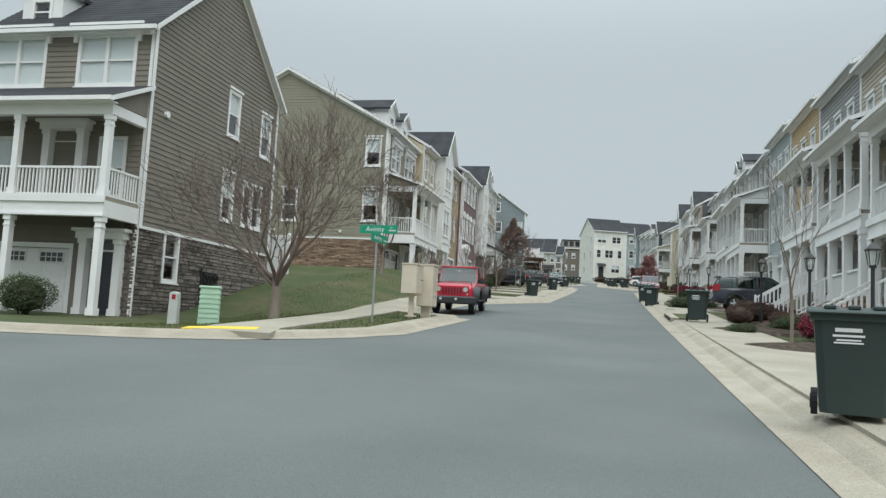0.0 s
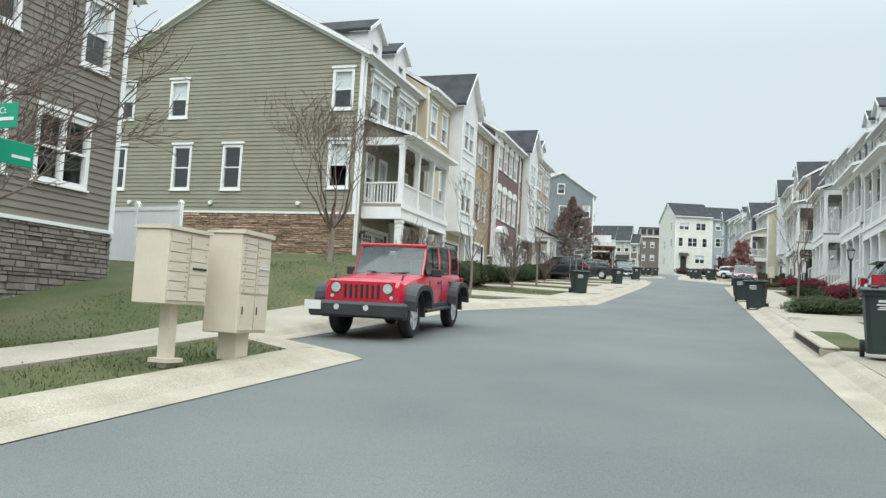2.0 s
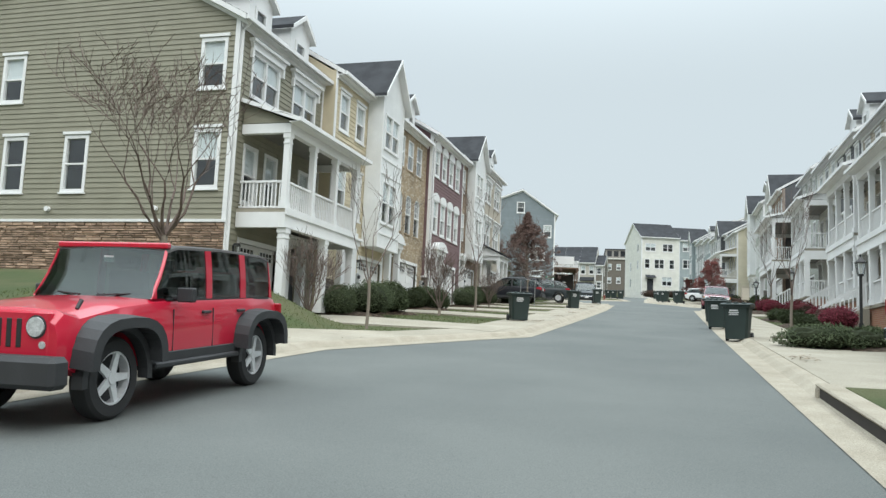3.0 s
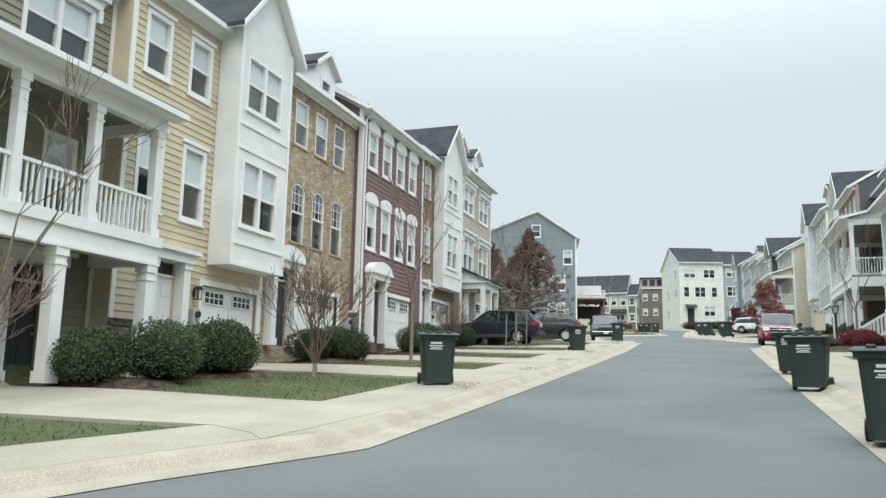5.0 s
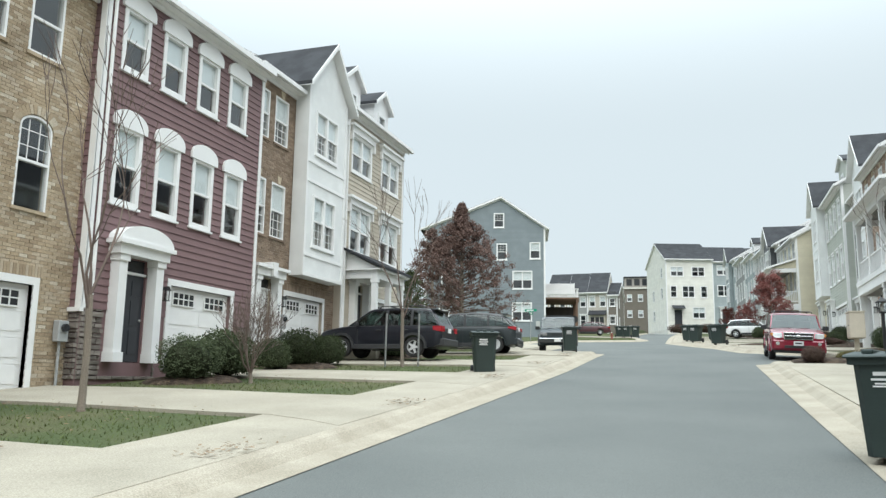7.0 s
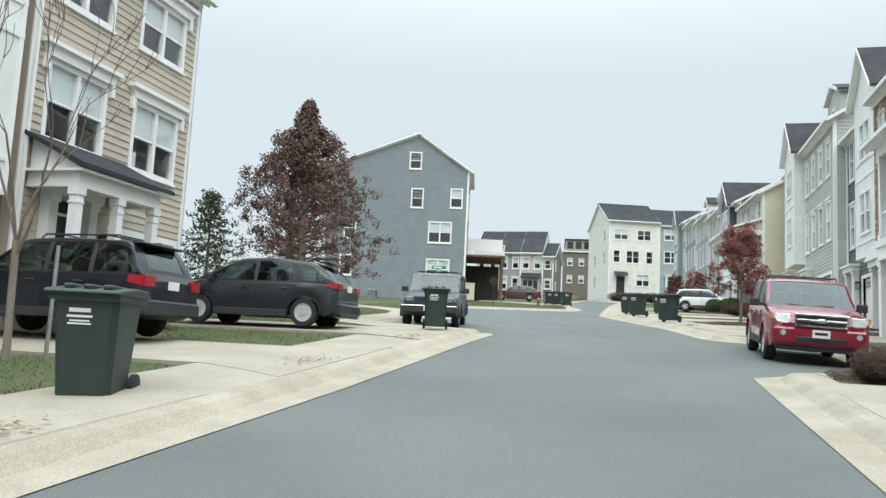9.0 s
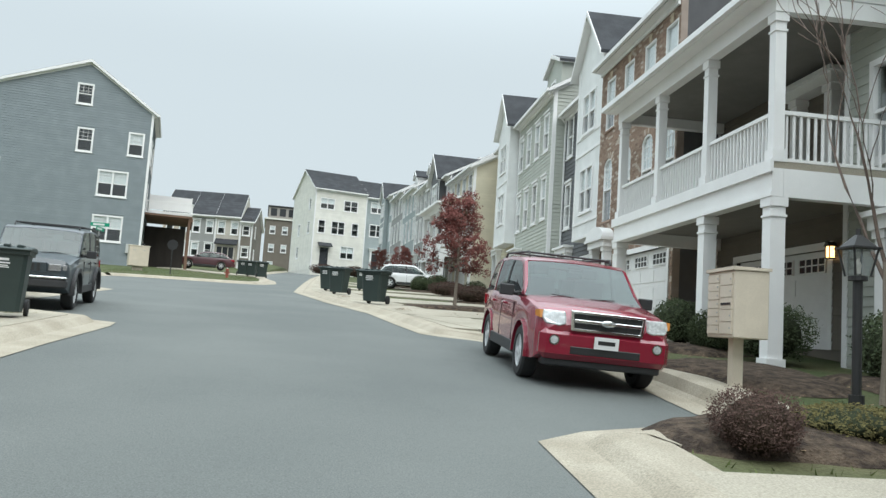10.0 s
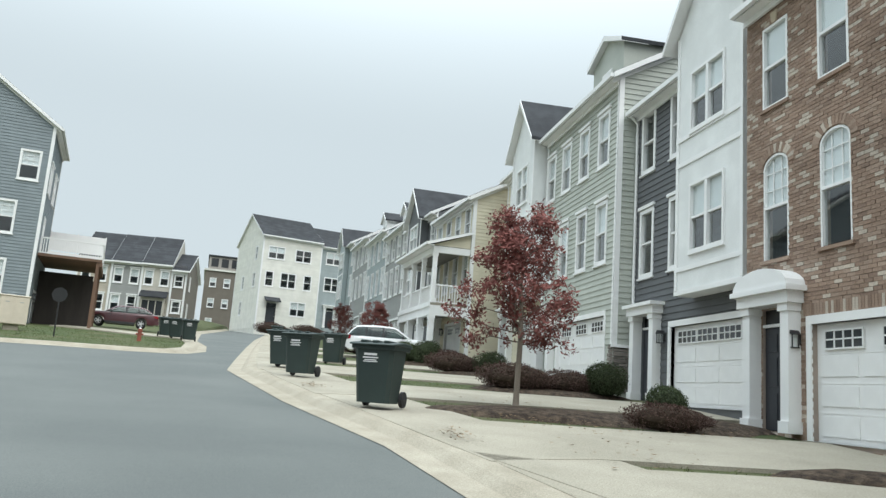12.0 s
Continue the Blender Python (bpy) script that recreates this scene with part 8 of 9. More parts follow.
def greenhouse(t, paint, roof_mat, half, L, H, belt, cowl, ws_top, rt, rb, boxy, pillars, arch, crown=0.03):
    """The cabin above the belt line: one curved skin, cut into roof, pillars and panes. pillars: (y, width, painted)."""
    z0 = belt + 0.012
    mid = (cowl + ws_top) / 2
    roofline = [(cowl - 0.06, z0 + 0.004), (mid, (z0 + H) / 2 + 0.015), (ws_top - 0.06, H - 0.075), (ws_top + 0.12, H - 0.025), ((ws_top + rt) / 2 - 0.15, H), (rt - 0.25, H - 0.03 - arch * 0.6), (rt, H - 0.075 - arch), ((rt + rb) / 2, (H - arch + z0) / 2 + 0.03), (rb, z0 + 0.004)]
    tuck = [(cowl - 0.06, 0.975), (cowl + 0.6, 1.0), (rt - 0.7, 1.0), (rb, 0.93 + 0.04 * boxy)]
    cuts = [y + k * w / 2 for y, w, p in pillars for k in (-1, 1)]
    ys = sorted(set([round(v, 3) for v in spread(cowl - 0.06, rb, 34) + cuts + [ws_top - 0.06, ws_top + 0.02, rt + 0.02, rb - 0.05]]))
    wide = lambda y, z: half * lerp(y, tuck) * (0.955 - (0.165 - 0.105 * boxy) * (z - z0) / (H - z0))

    def section(y):
        zt = lerp(y, roofline)
        up = max(0.002, zt - z0)
        r = min(0.085 - 0.05 * boxy, up * 0.45)
        pts = [(wide(y, z0 + (up - r) * k / 3) + 0.010 * math.sin(math.pi * k / 3) * min(1, up * 3), z0 + (up - r) * k / 3) for k in range(4)]
        xs = wide(y, zt - r)
        pts += [(xs - r * 0.29, zt - r * 0.29), (xs - r, zt)]
        pts += [((xs - r) * f, zt + crown * (1 - f * f) * min(1, up * 3)) for f in (0.75, 0.5, 0.25, 0.0)]
        return pts
    groups = {}

    def owner(y, j, s):
        front, rear = y < ws_top - 0.06, y > rt + 0.02
        if j >= 5:
            if front:
                return ("windscreen", CAR_GLASS)
            if rear and y < rb - 0.05:
                return ("rear_window", CAR_GLASS) if j > 5 else ("roof", paint)
            return ("roof", paint if rear else roof_mat)
        if j >= 3:
            return ("front_pillar", paint, s) if front else ("roof", paint if rear else roof_mat)
        if lerp(y, roofline) - z0 < 0.13 or y > rb - 0.12:
            return ("quarter_panel", paint, s)
        for k, (py, w, painted) in enumerate(pillars):
            if abs(y - py) < w / 2:
                return ("pillar", paint if painted else PLASTIC, s, k)
        return ("side_window", CAR_GLASS, s, sum(y > p[0] for p in pillars))
    for ya, yb in zip(ys, ys[1:]):
        if yb - ya < 0.002:
            continue
        a, b = section(ya), section(yb)
        for s in (-1, 1):
            for j in range(9):
                key = owner((ya + yb) / 2, j, s)
                quad = [Vector((s * a[j][0], ya, a[j][1])), Vector((s * b[j][0], yb, b[j][1])), Vector((s * b[j + 1][0], yb, b[j + 1][1])), Vector((s * a[j + 1][0], ya, a[j + 1][1]))]
                groups.setdefault(key, []).append(quad if s > 0 else quad[::-1])
    for key, quads in groups.items():
        bm = bmesh.new()
        for quad in quads:
            bm.faces.new([bm.verts.new(p) for p in quad])
        bmesh.ops.remove_doubles(bm, verts=bm.verts, dist=0.0008)
        bmesh.ops.dissolve_degenerate(bm, edges=bm.edges, dist=0.0005)
        bm.normal_update()
        if key[1] is CAR_GLASS:
            for v in bm.verts:
                v.co -= v.normal * 0.007
        bmesh.ops.solidify(bm, geom=bm.faces[:], thickness=0.005 if key[1] is CAR_GLASS else 0.022)
        smooth(part(key[0], bm, key[1], t), 0.7)


def car(m, label, paint, L=4.5, W=1.8, H=1.68, wb=2.65, front=0.88, r=0.34, belt=1.02, hood=0.98, nose=0.78, sill=0.30, cowl=1.25, ws_top=1.95, rear_top=0.35, rear_base=0.12, boxy=0.0, cladding=False, rack=False,
        rim=RIM, spokes=5, name="car", roof_mat=None, crown=0.05, arch=0.0, pillars=None):
    """A parked car lofted from stations along its length; y runs from 0 at the front bumper to L at the rear."""
    t = thing(name, m, label, "car", "parked cars")
    ya, yb = front, front + wb
    ar = r + 0.065
    half = W / 2
    ys = sorted(set([round(v, 3) for v in spread(0.0, L, 60)] + [ya - ar, ya + ar, yb - ar, yb + ar]))
    top = [(0.0, nose - 0.10), (0.06, nose), (0.25, hood - 0.09), (0.8, hood), (cowl, belt), (L - 0.35, belt + 0.03), (L - 0.06, belt), (L, belt - 0.12)]
    wide = [(0.0, 0.80 + 0.1 * boxy), (0.12, 0.92 + 0.05 * boxy), (0.45, 0.985), (1.2, 1.0), (L - 0.9, 1.0), (L - 0.2, 0.96), (L, 0.88 + 0.06 * boxy)]
    bot = [(0.0, sill + 0.06), (0.25, sill - 0.06), (L - 0.3, sill - 0.04), (L, sill + 0.10)]
    bm = bmesh.new()
    rows = []
    for y in ys:
        w, zt, zb = half * lerp(y, wide), lerp(y, top), lerp(y, bot)
        for c in (ya, yb):
            if abs(y - c) < ar:
                zb = max(zb, r + math.sqrt(ar * ar - (y - c) ** 2))
        zb = min(zb, zt - 0.16)
        mid = zb + (zt - zb) * 0.55
        sec = [(0, zb), (w * 0.80, zb), (w * 0.985, zb + 0.02), (w, zb + (zt - zb) * 0.3), (w, mid), (w * 0.985, zt - 0.10), (w * 0.95, zt - 0.02), (w * 0.86, zt + crown * 0.4), (w * 0.4, zt + crown), (0, zt + crown)]
        full = sec + [(-x, z) for x, z in sec[-2:0:-1]]
        rows.append([bm.verts.new((x, y, z)) for x, z in full])
    for a, b in zip(rows, rows[1:]):
        k = len(a)
        for i in range(k):
            bm.faces.new((a[i], a[(i + 1) % k], b[(i + 1) % k], b[i]))
    bm.faces.new(rows[0])
    bm.faces.new(rows[-1][::-1])
    body = part("body", clean(bm), paint, t)
    smooth(body, 0.5)
    # cabin
    rt, rb = L - rear_top, L - rear_base
    wb2, wt = half * 0.93, half * (0.80 + 0.10 * boxy)
    zt = H
    zb = belt + 0.01
    span = lambda f: cowl + (rb - cowl) * f
    greenhouse(t, paint, roof_mat or paint, half, L, H, belt, cowl, ws_top, rt, rb, boxy, pillars or ((span(0.42), 0.10, False), (span(0.70), 0.09, False)), arch)
    for s in (-1, 1):
        bm = bmesh.new()
        x = s * half * 0.955
        quad_plate(bm, [(x, cowl + 0.2, belt - 0.004), (x * 0.985, rb - 0.12, belt - 0.004), (x * 0.985, rb - 0.12, belt + 0.024), (x, cowl + 0.2, belt + 0.024)], (-s, 0, 0), 0.03)
        part("belt_trim", clean(bm), PLASTIC, t)
        # door mirror
        bm = bmesh.new()
        box(bm, s * (half + 0.02) if s > 0 else s * (half + 0.22), s * (half + 0.22) if s > 0 else s * (half + 0.02), cowl + 0.28, cowl + 0.37, belt - 0.02, belt + 0.14)
        box(bm, min(s * (half - 0.1), s * (half + 0.04)), max(s * (half - 0.1), s * (half + 0.04)), cowl + 0.31, cowl + 0.36, belt + 0.0, belt + 0.05)
        part("door_mirror", clean(bm, 0.015), PLASTIC, t)
        # doors: shut lines and handles
        for f in (0.10, 0.40, 0.74):
            y = span(f)
            if abs(y - yb) < ar - 0.05 or abs(y - ya) < ar:
                continue
            bm = bmesh.new()
            box(bm, min(s * (half + 0.003), s * (half - 0.03)), max(s * (half + 0.003), s * (half - 0.03)), y - 0.006, y + 0.006, sill + 0.08, belt - 0.10)
            part("door_seam", bm, PLASTIC, t)
        for f in (0.34, 0.64):
            y = span(f)
            bm = bmesh.new()
            box(bm, min(s * (half + 0.028), s * (half - 0.02)), max(s * (half + 0.028), s * (half - 0.02)), y - 0.09, y + 0.09, belt - 0.16, belt - 0.125)
            part("door_handle", clean(bm, 0.01), paint if not cladding else PLASTIC, t)
        # lower sill, wheel-arch lips
        bm = bmesh.new()
        box(bm, min(s * (half + 0.012), s * (half - 0.12)), max(s * (half + 0.012), s * (half - 0.12)), ya + ar, yb - ar, sill - 0.08, sill + 0.08)
        part("sill", clean(bm, 0.01), PLASTIC, t)
        for c in (ya, yb):
            bm = bmesh.new()
            n = 16
            fl = 0.055 if cladding else 0.02
            outer = ar + (0.07 if cladding else 0.012)
            va = []
            for k in range(n + 1):
                a = math.pi * (k / n) * 1.06 - 0.03 * math.pi
                ca, sa = math.cos(a), math.sin(a)
                xi, xo = s * (half - 0.06), s * (half + fl)
                va.append([bm.verts.new(p) for p in ((xo, c + (ar - 0.01) * ca, r + (ar - 0.01) * sa), (xo, c + outer * ca, r + outer * sa), (xi, c + outer * ca, r + outer * sa), (xi, c + (ar - 0.01) * ca, r + (ar - 0.01) * sa))])
            for a, b in zip(va, va[1:]):
                for k in range(4):
                    bm.faces.new((a[k], a[(k + 1) % 4], b[(k + 1) % 4], b[k]))
            bm.faces.new(va[0])
            bm.faces.new(va[-1][::-1])
            part("wheel_arch", clean(bm), PLASTIC if cladding else paint, t)
            wheel(t, s * (half - 0.11), c, r, 0.22, rim, spokes)
    bm = bmesh.new()
    for s in (-1, 1):
        tube(bm, [(s * 0.1 - 0.02, cowl - 0.09, zb + 0.03), (s * 0.45, cowl - 0.02, zb + 0.055)], [0.012, 0.008], 5)
    part("wipers", bm, PLASTIC, t)
    # cabin inside
    bm = bmesh.new()
    box(bm, -wb2 * 0.9, wb2 * 0.9, cowl + 0.15, rb - 0.15, zb - 0.3, zb + 0.02)
    for y in (cowl + 1.05, cowl + 1.85):
        for x in (-0.38, 0.38):
            box(bm, x - 0.24, x + 0.24, y, y + 0.16, zb, zb + 0.30)
            box(bm, x - 0.13, x + 0.13, y + 0.03, y + 0.13, zb + 0.33, zb + 0.48)
    part("cabin_interior", clean(bm, 0.02), PLASTIC, t)
    bm = bmesh.new()
    tube(bm, [(-0.05, ws_top + 0.12, zt - 0.2), (0.15, ws_top + 0.12, zt - 0.2)], [0.035, 0.035], 6)
    part("inside_mirror", bm, PLASTIC, t)
    if rack:
        for s in (-1, 1):
            bm = bmesh.new()
            tube(bm, [(s * wt * 0.82, ws_top + 0.25, zt - 0.0), (s * wt * 0.82, ws_top + 0.33, zt + 0.065), (s * wt * 0.82, rt - 0.33, zt + 0.065), (s * wt * 0.82, rt - 0.2, zt)], [0.018] * 4, 6)
            part("roof_rail", bm, PLASTIC, t)
        for y in (ws_top + 0.6, rt - 0.6):
            bm = bmesh.new()
            tube(bm, [(-wt * 0.82, y, zt + 0.07), (wt * 0.82, y, zt + 0.07)], [0.016] * 2, 6)
            part("cross_bar", bm, PLASTIC, t)
    return t, dict(half=half, L=L, belt=belt, hood=hood, nose=nose, sill=sill, H=H, cowl=cowl, rt=rt, rb=rb, wt=wt, wb2=wb2)


def slab_part(t, name, material, x0, x1, y0, y1, z0, z1, bevel=0.015, label=""):
    bm = bmesh.new()
    box(bm, x0, x1, y0, y1, z0, z1)
    return part(name, clean(bm, bevel) if bevel else bm, material, t, label)


def rear_end(t, d, lamp_z=0.78, lamp_h=0.22, lamp_w=0.26, bumper=PLASTIC, spoiler=True):
    h, L = d["half"], d["L"]
    for s in (-1, 1):
        bm = bmesh.new()
        z0 = lamp_z
        quad = [(s * h * 0.97, L - 0.30, z0 + 0.06), (s * h * 0.97, L - 0.30, z0 + lamp_h), (s * h * 0.93, L - 0.02, z0 + lamp_h + 0.01), (s * h * 0.93, L - 0.02, z0)]
        quad_plate(bm, [(x + s * 0.012, y, z) for x, y, z in quad], (-s, 0, 0), 0.05)
        box(bm, min(s * h * 0.92, s * (h - lamp_w)), max(s * h * 0.92, s * (h - lamp_w)), L - 0.05, L + 0.018, z0 + 0.0, z0 + lamp_h)
        part("tail_lamp", clean(bm), TAIL, t, "red tail lamp")
    slab_part(t, "rear_bumper", bumper, -h * 0.90, h * 0.90, L - 0.16, L + 0.07, d["sill"] + 0.02, d["sill"] + 0.28, 0.03)
    slab_part(t, "number_plate", PLATE, -0.16, 0.16, L + 0.005, L + 0.018, lamp_z - 0.02, lamp_z + 0.13, 0)
    if spoiler:
        slab_part(t, "spoiler", d.get("paint", PLASTIC), -d["wt"] * 0.86, d["wt"] * 0.86, d["rt"] - 0.05, d["rt"] + 0.2, d["H"] - 0.08, d["H"] - 0.045, 0.012)


CAR_RED = mat("bright_red_car_paint", (0.50, 0.010, 0.036), 0.28, vary=0.05, coat=0.7)
CAR_DARK_RED = mat("dark_red_car_paint", (0.215, 0.012, 0.03), 0.25, vary=0.05, coat=0.8)
CAR_BLACK = mat("blue_black_car_paint", (0.010, 0.011, 0.016), 0.3, vary=0.1, coat=0.35, spec=0.3)
CAR_GREY = mat("dark_grey_car_paint", (0.022, 0.028, 0.030), 0.28, 0.0, vary=0.06, coat=0.4, spec=0.35)
DULL_LENS = mat("dull_lamp_lens", (0.20, 0.20, 0.20), 0.25, vary=0.3, scale=22)
CAR_TEAL = mat("dark_blue_grey_car_paint", (0.030, 0.042, 0.050), 0.3, vary=0.1, coat=0.5)
CAR_NAVY = mat("navy_car_paint", (0.014, 0.018, 0.034), 0.22, vary=0.1, coat=0.8)
CAR_WHITE = mat("white_car_paint", (0.78, 0.78, 0.78), 0.3, vary=0.03, coat=0.5)
CAR_MAROON = mat("maroon_car_paint", (0.075, 0.02, 0.025), 0.3, vary=0.05, coat=0.6)
SOFT_TOP = mat("grey_soft_top_cloth", (0.07, 0.066, 0.064), 0.9, vary=0.15, bump=0.2)


def ground_pose(x, y, heading, z=None, lean=0.0):
    """Front bumper's middle at x, y, looking along heading (0: south, 90: east, -90: west); it follows the slope."""
    a = radians(heading)
    fx, fy = math.sin(a), -math.cos(a)
    zz = G(y) - fall(x, y) if z is None else z
    rise = G(y - fy * 4) - G(y) if z is None else 0.0
    pitch = math.atan2(rise, 4)
    return Matrix.Translation((x, y, zz + 0.004)) @ Matrix.Rotation(a, 4, "Z") @ Matrix.Rotation(pitch, 4, "X") @ Matrix.Rotation(radians(lean), 4, "Y")


def open_offroader():
    t, d = car(ground_pose(-5.86, 28.05, 3), "bright red boxy off-road car with black flares and soft top", CAR_RED, L=4.4, W=1.58, H=1.77, wb=2.95, front=0.72, r=0.405, belt=1.15, hood=1.10, nose=1.06, sill=0.52, cowl=1.42, ws_top=1.72, rear_top=0.24, rear_base=0.16,
               boxy=1.0, cladding=True, rim=RIM, spokes=5, name="off_road_car", roof_mat=SOFT_TOP, crown=0.03, pillars=((2.5, 0.13, True), (3.35, 0.14, True)))
    h = 0.79
    # wide flat flares
    for s in (-1, 1):
        for c in (0.72, 3.67):
            bm = bmesh.new()
            arc = [math.pi * k / 12 for k in range(13)]
            outline = [(-0.60 * math.copysign(abs(math.cos(a)) ** 0.7, math.cos(a)), 0.56 + 0.47 * math.sin(a) ** 0.75) for a in arc]
            inner = [(-0.49 * math.copysign(abs(math.cos(a)) ** 0.7, math.cos(a)), 0.55 + 0.37 * math.sin(a) ** 0.75) for a in arc]
            va = [[bm.verts.new(p) for p in ((s * (h - 0.06), c + o[0], o[1]), (s * (h + 0.20), c + o[0], o[1] - 0.03), (s * (h + 0.20), c + i[0], i[1] - 0.02), (s * (h - 0.06), c + i[0], i[1]))] for o, i in zip(outline, inner)]
            for a, b in zip(va, va[1:]):
                for k in range(4):
                    bm.faces.new((a[k], a[(k + 1) % 4], b[(k + 1) % 4], b[k]))
            bm.faces.new(va[0])
            bm.faces.new(va[-1][::-1])
            part("fender_flare", clean(bm), PLASTIC, t, "black plastic fender flare")
        bm = bmesh.new()
        cyl(bm, (s * 0.50, -0.02, 0.92), (s * 0.50, 0.05, 0.92), 0.105, 20)
        part("headlamp_ring", bm, PLASTIC, t)
        bm = bmesh.new()
        cyl(bm, (s * 0.50, -0.035, 0.92), (s * 0.50, 0.0, 0.92), 0.088, 20, 0.092)
        part("headlamp", bm, HEAD, t, "round clear headlamp")
        bm = bmesh.new()
        cyl(bm, (s * 0.57, -0.02, 0.76), (s * 0.57, 0.02, 0.76), 0.034, 14)
        part("turn_lamp", bm, HEAD, t)
        slab_part(t, "tail_lamp", TAIL, min(s * 0.62, s * 0.80), max(s * 0.62, s * 0.80), 4.38, 4.44, 0.85, 1.08)
    slab_part(t, "nose_panel", CAR_RED, -0.63, 0.63, -0.012, 0.06, 0.64, 1.06, 0.02)
    for k in range(7):
        slab_part(t, "grille_slot", BLACK, -0.345 + k * 0.106, -0.29 + k * 0.106, -0.02, 0.03, 0.73, 0.99, 0.006)
    slab_part(t, "front_bumper", PLASTIC, -0.92, 0.92, -0.30, -0.06, 0.40, 0.68, 0.045, "black plastic bumper")
    slab_part(t, "bumper_gap", BLACK, -0.55, 0.55, -0.09, 0.0, 0.46, 0.62, 0.0)
    for s in (-0.36, 0.2):
        bm = bmesh.new()
        cyl(bm, (s, -0.315, 0.58), (s, -0.29, 0.58), 0.05, 14)
        part("fog_lamp", bm, HEAD, t)
    slab_part(t, "number_plate", PLATE, -0.97, -0.66, -0.33, -0.31, 0.52, 0.68, 0)
    slab_part(t, "rear_bumper", PLASTIC, -0.78, 0.78, 4.40, 4.56, 0.50, 0.70, 0.03)
    bm = bmesh.new()
    cyl(bm, (0, 4.46, 1.0), (0, 4.66, 1.0), 0.38, 24)
    part("spare_wheel", clean(bm), RUBBER, t)
    slab_part(t, "windscreen_frame", CAR_RED, -0.70, 0.70, 1.66, 1.74, 1.71, 1.775, 0.015)
    for s in (-1, 1):
        bm = bmesh.new()
        cyl(bm, (s * 0.66, 0.30, 1.08), (s * 0.66, 0.36, 1.16), 0.02, 8)
        part("hood_latch", bm, PLASTIC, t)
        slab_part(t, "side_step", PLASTIC, min(s * 0.72, s * 0.86), max(s * 0.72, s * 0.86), 1.3, 3.1, 0.44, 0.50, 0.015)
    # sticker on the glass
    slab_part(t, "windscreen_sticker", PLATE, -0.06, 0.06, 1.62, 1.63, 1.55, 1.62, 0)


def red_suv():
    t, d = car(ground_pose(3.12, 79.02, -0.8, lean=2.3), "dark red sport-utility car with a chrome grille at the kerb", CAR_DARK_RED, L=4.44, W=1.81, H=1.67, wb=2.62, front=0.88, r=0.35, belt=1.08, hood=1.06, nose=0.86, sill=0.36, cowl=1.18, ws_top=1.78,
               rear_top=0.34, rear_base=0.10, boxy=0.45, rack=True, rim=RIM, spokes=5, arch=0.02, pillars=((2.45, 0.09, False), (3.45, 0.13, True)))
    h = d["half"]
    for s in (-1, 1):
        bm = bmesh.new()
        quad_plate(bm, [(s * 0.52, -0.02, 0.80), (s * 0.60, -0.022, 0.775), (s * 0.77, 0.01, 0.79), (s * 0.815, 0.05, 0.86), (s * 0.80, 0.08, 0.955), (s * 0.53, 0.02, 0.955)], (0, 1, 0), 0.12)
        part("headlamp", clean(bm, 0.015), HEAD, t, "clear wide headlamp")
        bm = bmesh.new()
        quad_plate(bm, [(s * 0.838, 0.07, 0.85), (s * 0.885, 0.17, 0.87), (s * 0.885, 0.17, 0.94), (s * 0.850, 0.10, 0.95)], (-s, 0, 0), 0.05)
        part("turn_lamp", clean(bm), AMBER, t, "amber corner lamp")
        bm = bmesh.new()
        cyl(bm, (s * 0.66, -0.045, 0.60), (s * 0.66, 0.04, 0.60), 0.065, 16)
        part("fog_lamp_ring", bm, CHROME, t)
        bm = bmesh.new()
        cyl(bm, (s * 0.66, -0.052, 0.60), (s * 0.66, 0.0, 0.60), 0.048, 16)
        part("fog_lamp", bm, HEAD, t)
    slab_part(t, "front_bumper", CAR_DARK_RED, -h * 0.92, h * 0.92, -0.04, 0.25, 0.36, 0.74, 0.07)
    slab_part(t, "lower_grille", BLACK, -0.45, 0.45, -0.048, 0.1, 0.44, 0.54, 0.01)
    slab_part(t, "chin", PLASTIC, -h * 0.84, h * 0.84, 0.06, 0.3, 0.27, 0.37, 0.02)
    slab_part(t, "grille_back", BLACK, -0.44, 0.44, -0.02, 0.06, 0.735, 0.965, 0.0)
    bm = bmesh.new()
    ring(bm, [(-0.46, 0.73), (-0.48, 0.98), (0.48, 0.98), (0.46, 0.73)], [(-0.42, 0.765), (-0.44, 0.945), (0.44, 0.945), (0.42, 0.765)], -0.05, 0.02)
    part("grille_surround", clean(bm, 0.006), CHROME, t)
    slab_part(t, "grille_bar", CHROME, -0.43, 0.43, -0.055, -0.01, 0.835, 0.875, 0.006)
    for k in range(1, 5):
        slab_part(t, "grille_rib", BLACK, -0.44 + k * 0.176 - 0.012, -0.44 + k * 0.176 + 0.012, -0.04, -0.015, 0.765, 0.945, 0)
    bm = bmesh.new()
    bmesh.ops.create_uvsphere(bm, u_segments=20, v_segments=10, radius=1.0)
    bmesh.ops.transform(bm, matrix=Matrix.Translation((0, -0.06, 0.855)) @ Matrix.Diagonal((0.095, 0.018, 0.042, 1)), verts=bm.verts)
    smooth(part("badge", bm, CHROME, t, "plain oval badge"))
    slab_part(t, "number_plate", PLATE, -0.155, 0.155, -0.066, -0.05, 0.535, 0.685, 0)
    slab_part(t, "plate_print", BLACK, -0.11, 0.11, -0.069, -0.066, 0.59, 0.64, 0)
    rear_end(t, d)


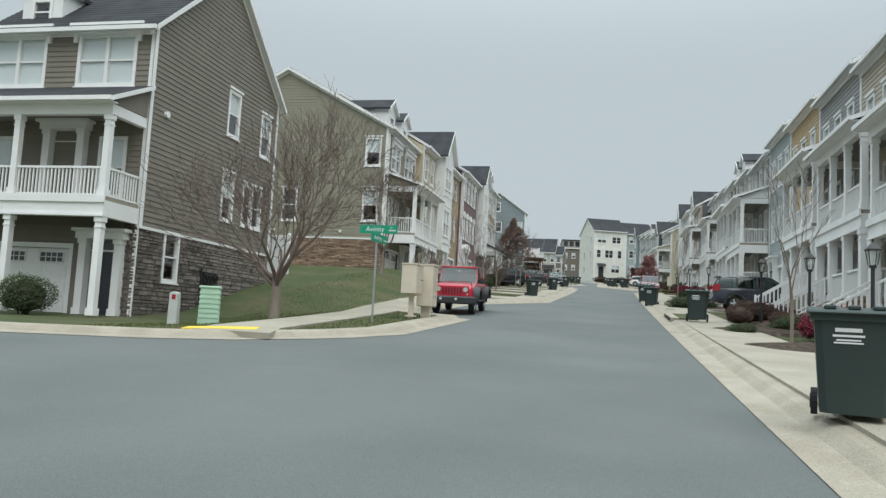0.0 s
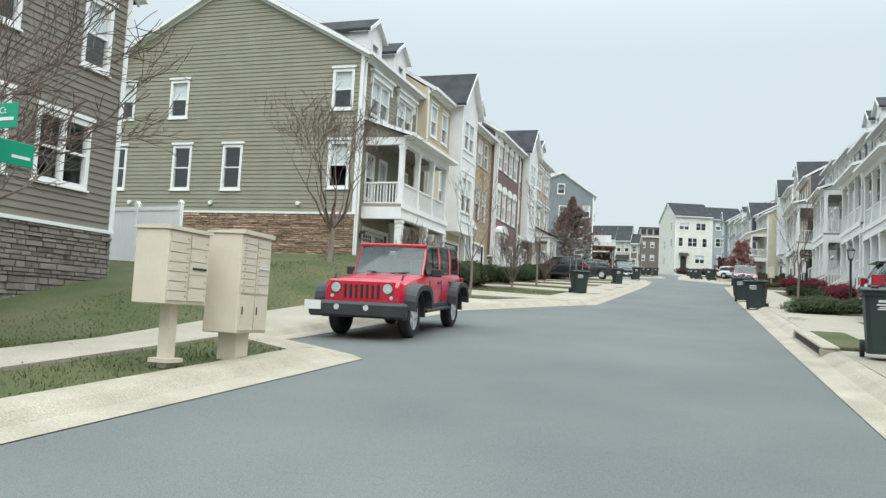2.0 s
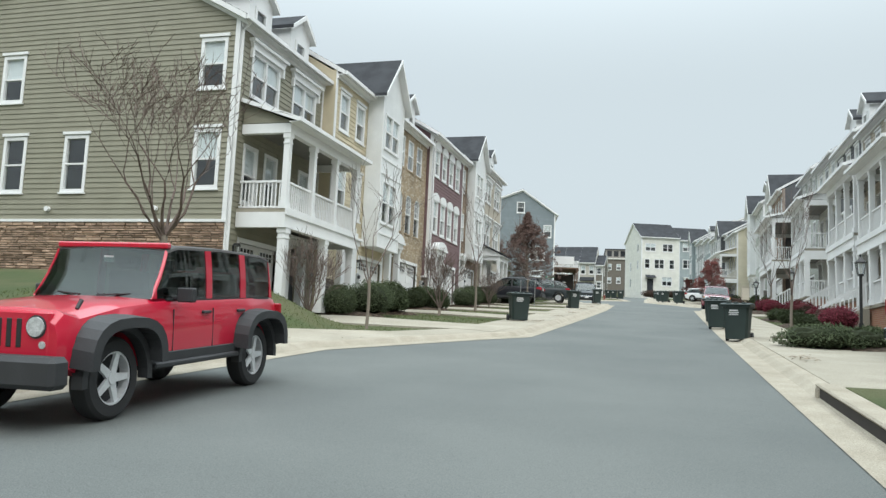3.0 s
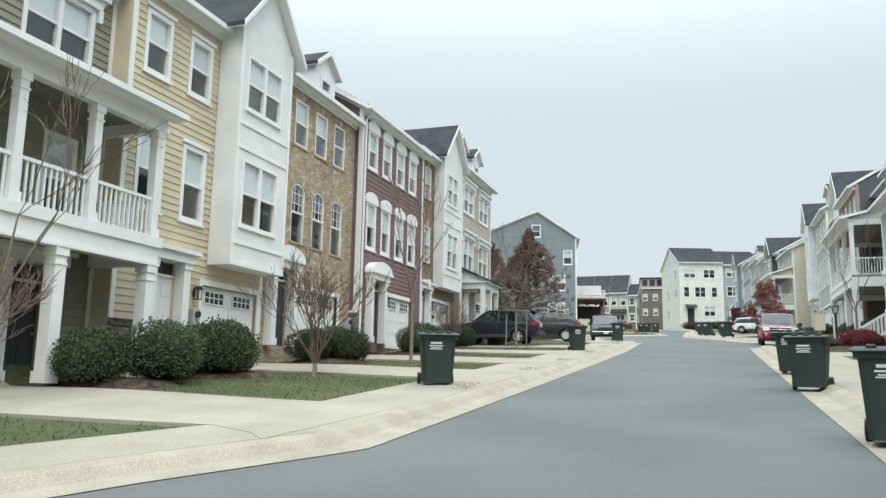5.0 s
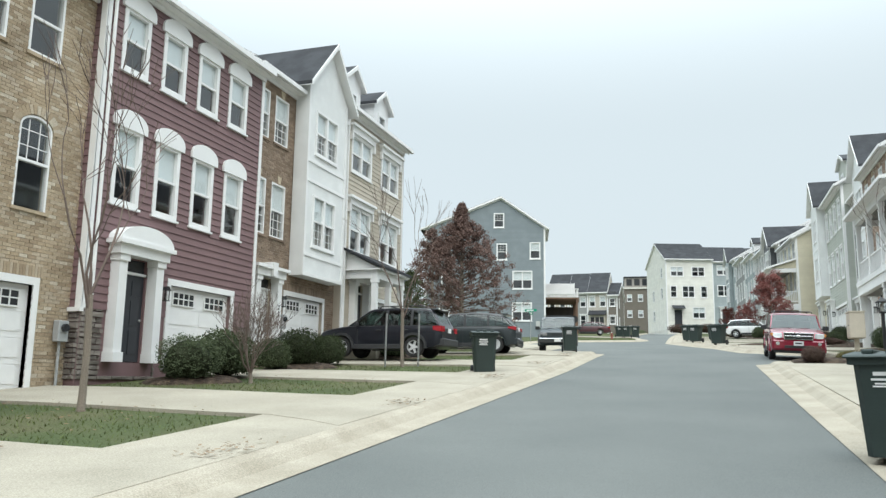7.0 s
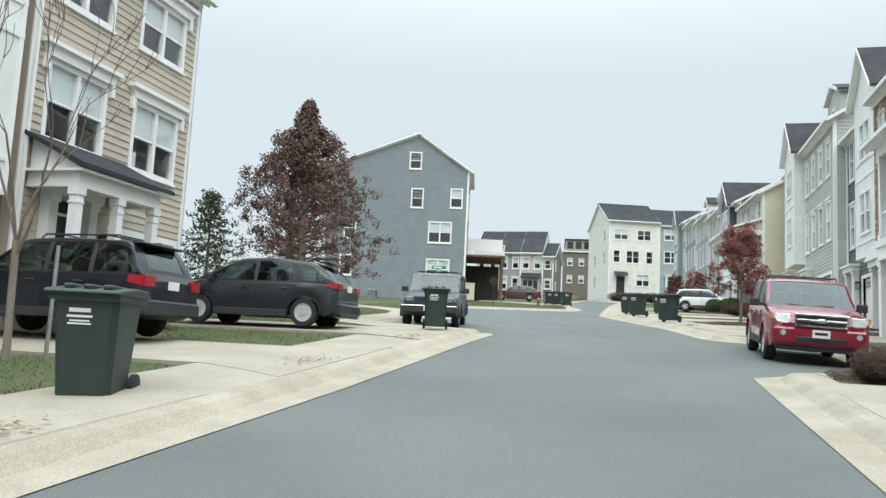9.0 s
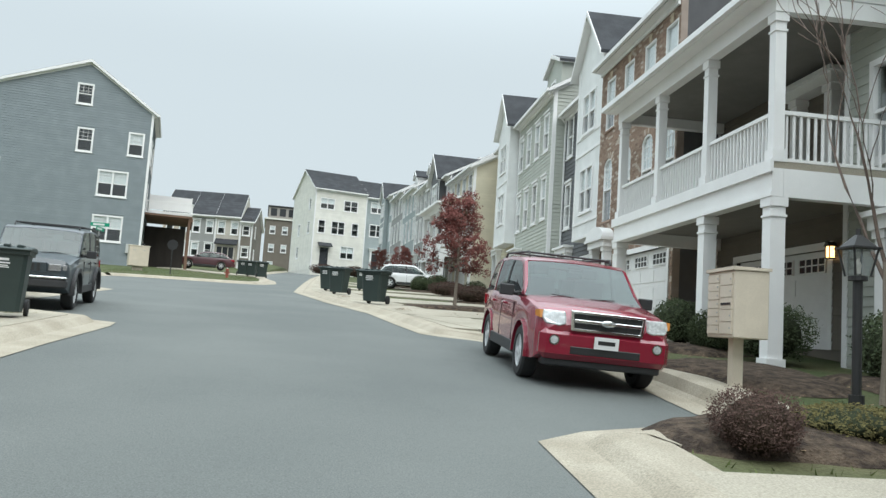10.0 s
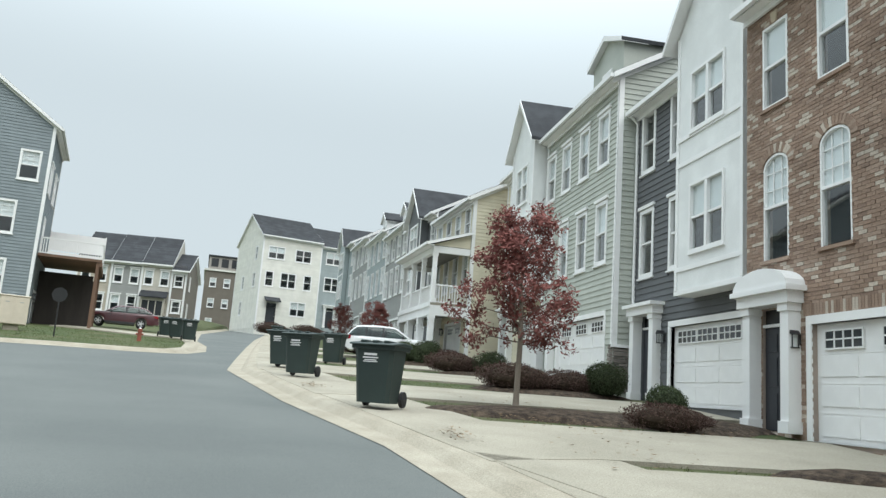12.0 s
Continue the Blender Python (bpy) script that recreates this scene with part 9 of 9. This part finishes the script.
def rear_parked():
    # blue-black estate in the drive, tail to the street
    t, d = car(ground_pose(-12.75, 75.1, -90, G(75) + 0.22), "blue-black sport-utility car in a driveway with its tail to the street", CAR_BLACK, L=4.55, W=1.80, H=1.68, wb=2.64, front=0.93, r=0.345, belt=1.05, hood=1.0, nose=0.82, sill=0.36, cowl=1.2, ws_top=1.95, rear_top=0.42, rear_base=0.10, cladding=True, rack=True, spokes=5)
    d["paint"] = CAR_BLACK
    rear_end(t, d, 0.86, 0.18, 0.34)
    t, d = car(ground_pose(-11.45, 80.4, -86, G(80.4) + 0.15), "dark grey compact people carrier with its tail to the street", CAR_GREY, L=4.41, W=1.83, H=1.62, wb=2.65, front=0.95, r=0.335, belt=1.03, hood=0.98, nose=0.75, sill=0.30, cowl=0.92, ws_top=1.9, rear_top=0.55, rear_base=0.08, spokes=15, arch=0.07, pillars=((2.35, 0.09, False), (3.3, 0.09, False)))
    d["paint"] = CAR_GREY
    rear_end(t, d, 0.90, 0.13, 0.36, CAR_GREY)
    slab_part(t, "skirt", PLASTIC, -0.7, 0.7, 4.36, 4.47, 0.26, 0.36, 0.02)
    # navy car in the east drive
    t, d = car(ground_pose(9.0, 40.2, 90, G(40.2) + 0.18), "navy sport-utility car in a driveway with tall red tail lamps", CAR_NAVY, L=4.5, W=1.80, H=1.68, wb=2.62, front=0.9, r=0.34, belt=1.05, hood=1.0, nose=0.82, sill=0.34, cowl=1.15, ws_top=1.9, rear_top=0.35, rear_base=0.08, cladding=True, spokes=5)
    d["paint"] = CAR_NAVY
    rear_end(t, d, 0.88, 0.34, 0.12, CAR_NAVY)


def old_offroader():
    t, d = car(ground_pose(-6.3, 85.35, 9), "dark blue-grey boxy old four-wheel-drive car", CAR_TEAL, L=4.24, W=1.72, H=1.66, wb=2.57, front=0.82, r=0.36, belt=1.08, hood=1.02, nose=0.98, sill=0.40, cowl=1.30, ws_top=1.72, rear_top=0.22, rear_base=0.1, boxy=1.0, cladding=True, rack=True)
    for s in (-1, 1):
        slab_part(t, "headlamp", DULL_LENS, min(s * 0.47, s * 0.70), max(s * 0.47, s * 0.70), -0.03, 0.05, 0.79, 0.92)
        slab_part(t, "turn_lamp", DULL_LENS, min(s * 0.72, s * 0.80), max(s * 0.72, s * 0.80), -0.01, 0.05, 0.80, 0.91)
    slab_part(t, "grille_panel", CAR_TEAL, -0.45, 0.45, -0.03, 0.05, 0.74, 0.95)
    for k in range(7):
        slab_part(t, "grille_slot", BLACK, -0.33 + k * 0.1, -0.27 + k * 0.1, -0.04, 0.02, 0.77, 0.92, 0.004)
    slab_part(t, "front_bumper", PLASTIC, -0.84, 0.84, -0.12, 0.06, 0.46, 0.63, 0.03)
    slab_part(t, "bumper_trim", CHROME, -0.83, 0.83, -0.125, 0.05, 0.635, 0.68, 0.012, "dulled bright bumper strip")
    slab_part(t, "number_plate", PLATE, -0.15, 0.15, -0.135, -0.122, 0.52, 0.65, 0)
    rear_end(t, d, spoiler=False)


def far_cars():
    t, d = car(ground_pose(6.2, 120.6, 84, GZ(4, 120.6) + 0.04), "white sport-utility car in a far driveway", CAR_WHITE, L=4.4, W=1.8, H=1.56, belt=0.98, rear_top=0.55, spokes=5, sill=0.34)
    d["paint"] = CAR_WHITE
    rear_end(t, d)
    t, d = car(ground_pose(-14.4, 137.5, -80, GZ(-12, 137.5) + 0.08), "maroon saloon car parked by the timber deck", CAR_MAROON, L=4.6, W=1.78, H=1.45, belt=0.95, hood=0.92, nose=0.72, r=0.32, sill=0.28, cowl=1.3, ws_top=2.0, rear_top=0.9, rear_base=0.35)
    rear_end(t, d, 0.74, 0.14, 0.3, CAR_MAROON, False)


open_offroader()
red_suv()
rear_parked()
old_offroader()
far_cars()
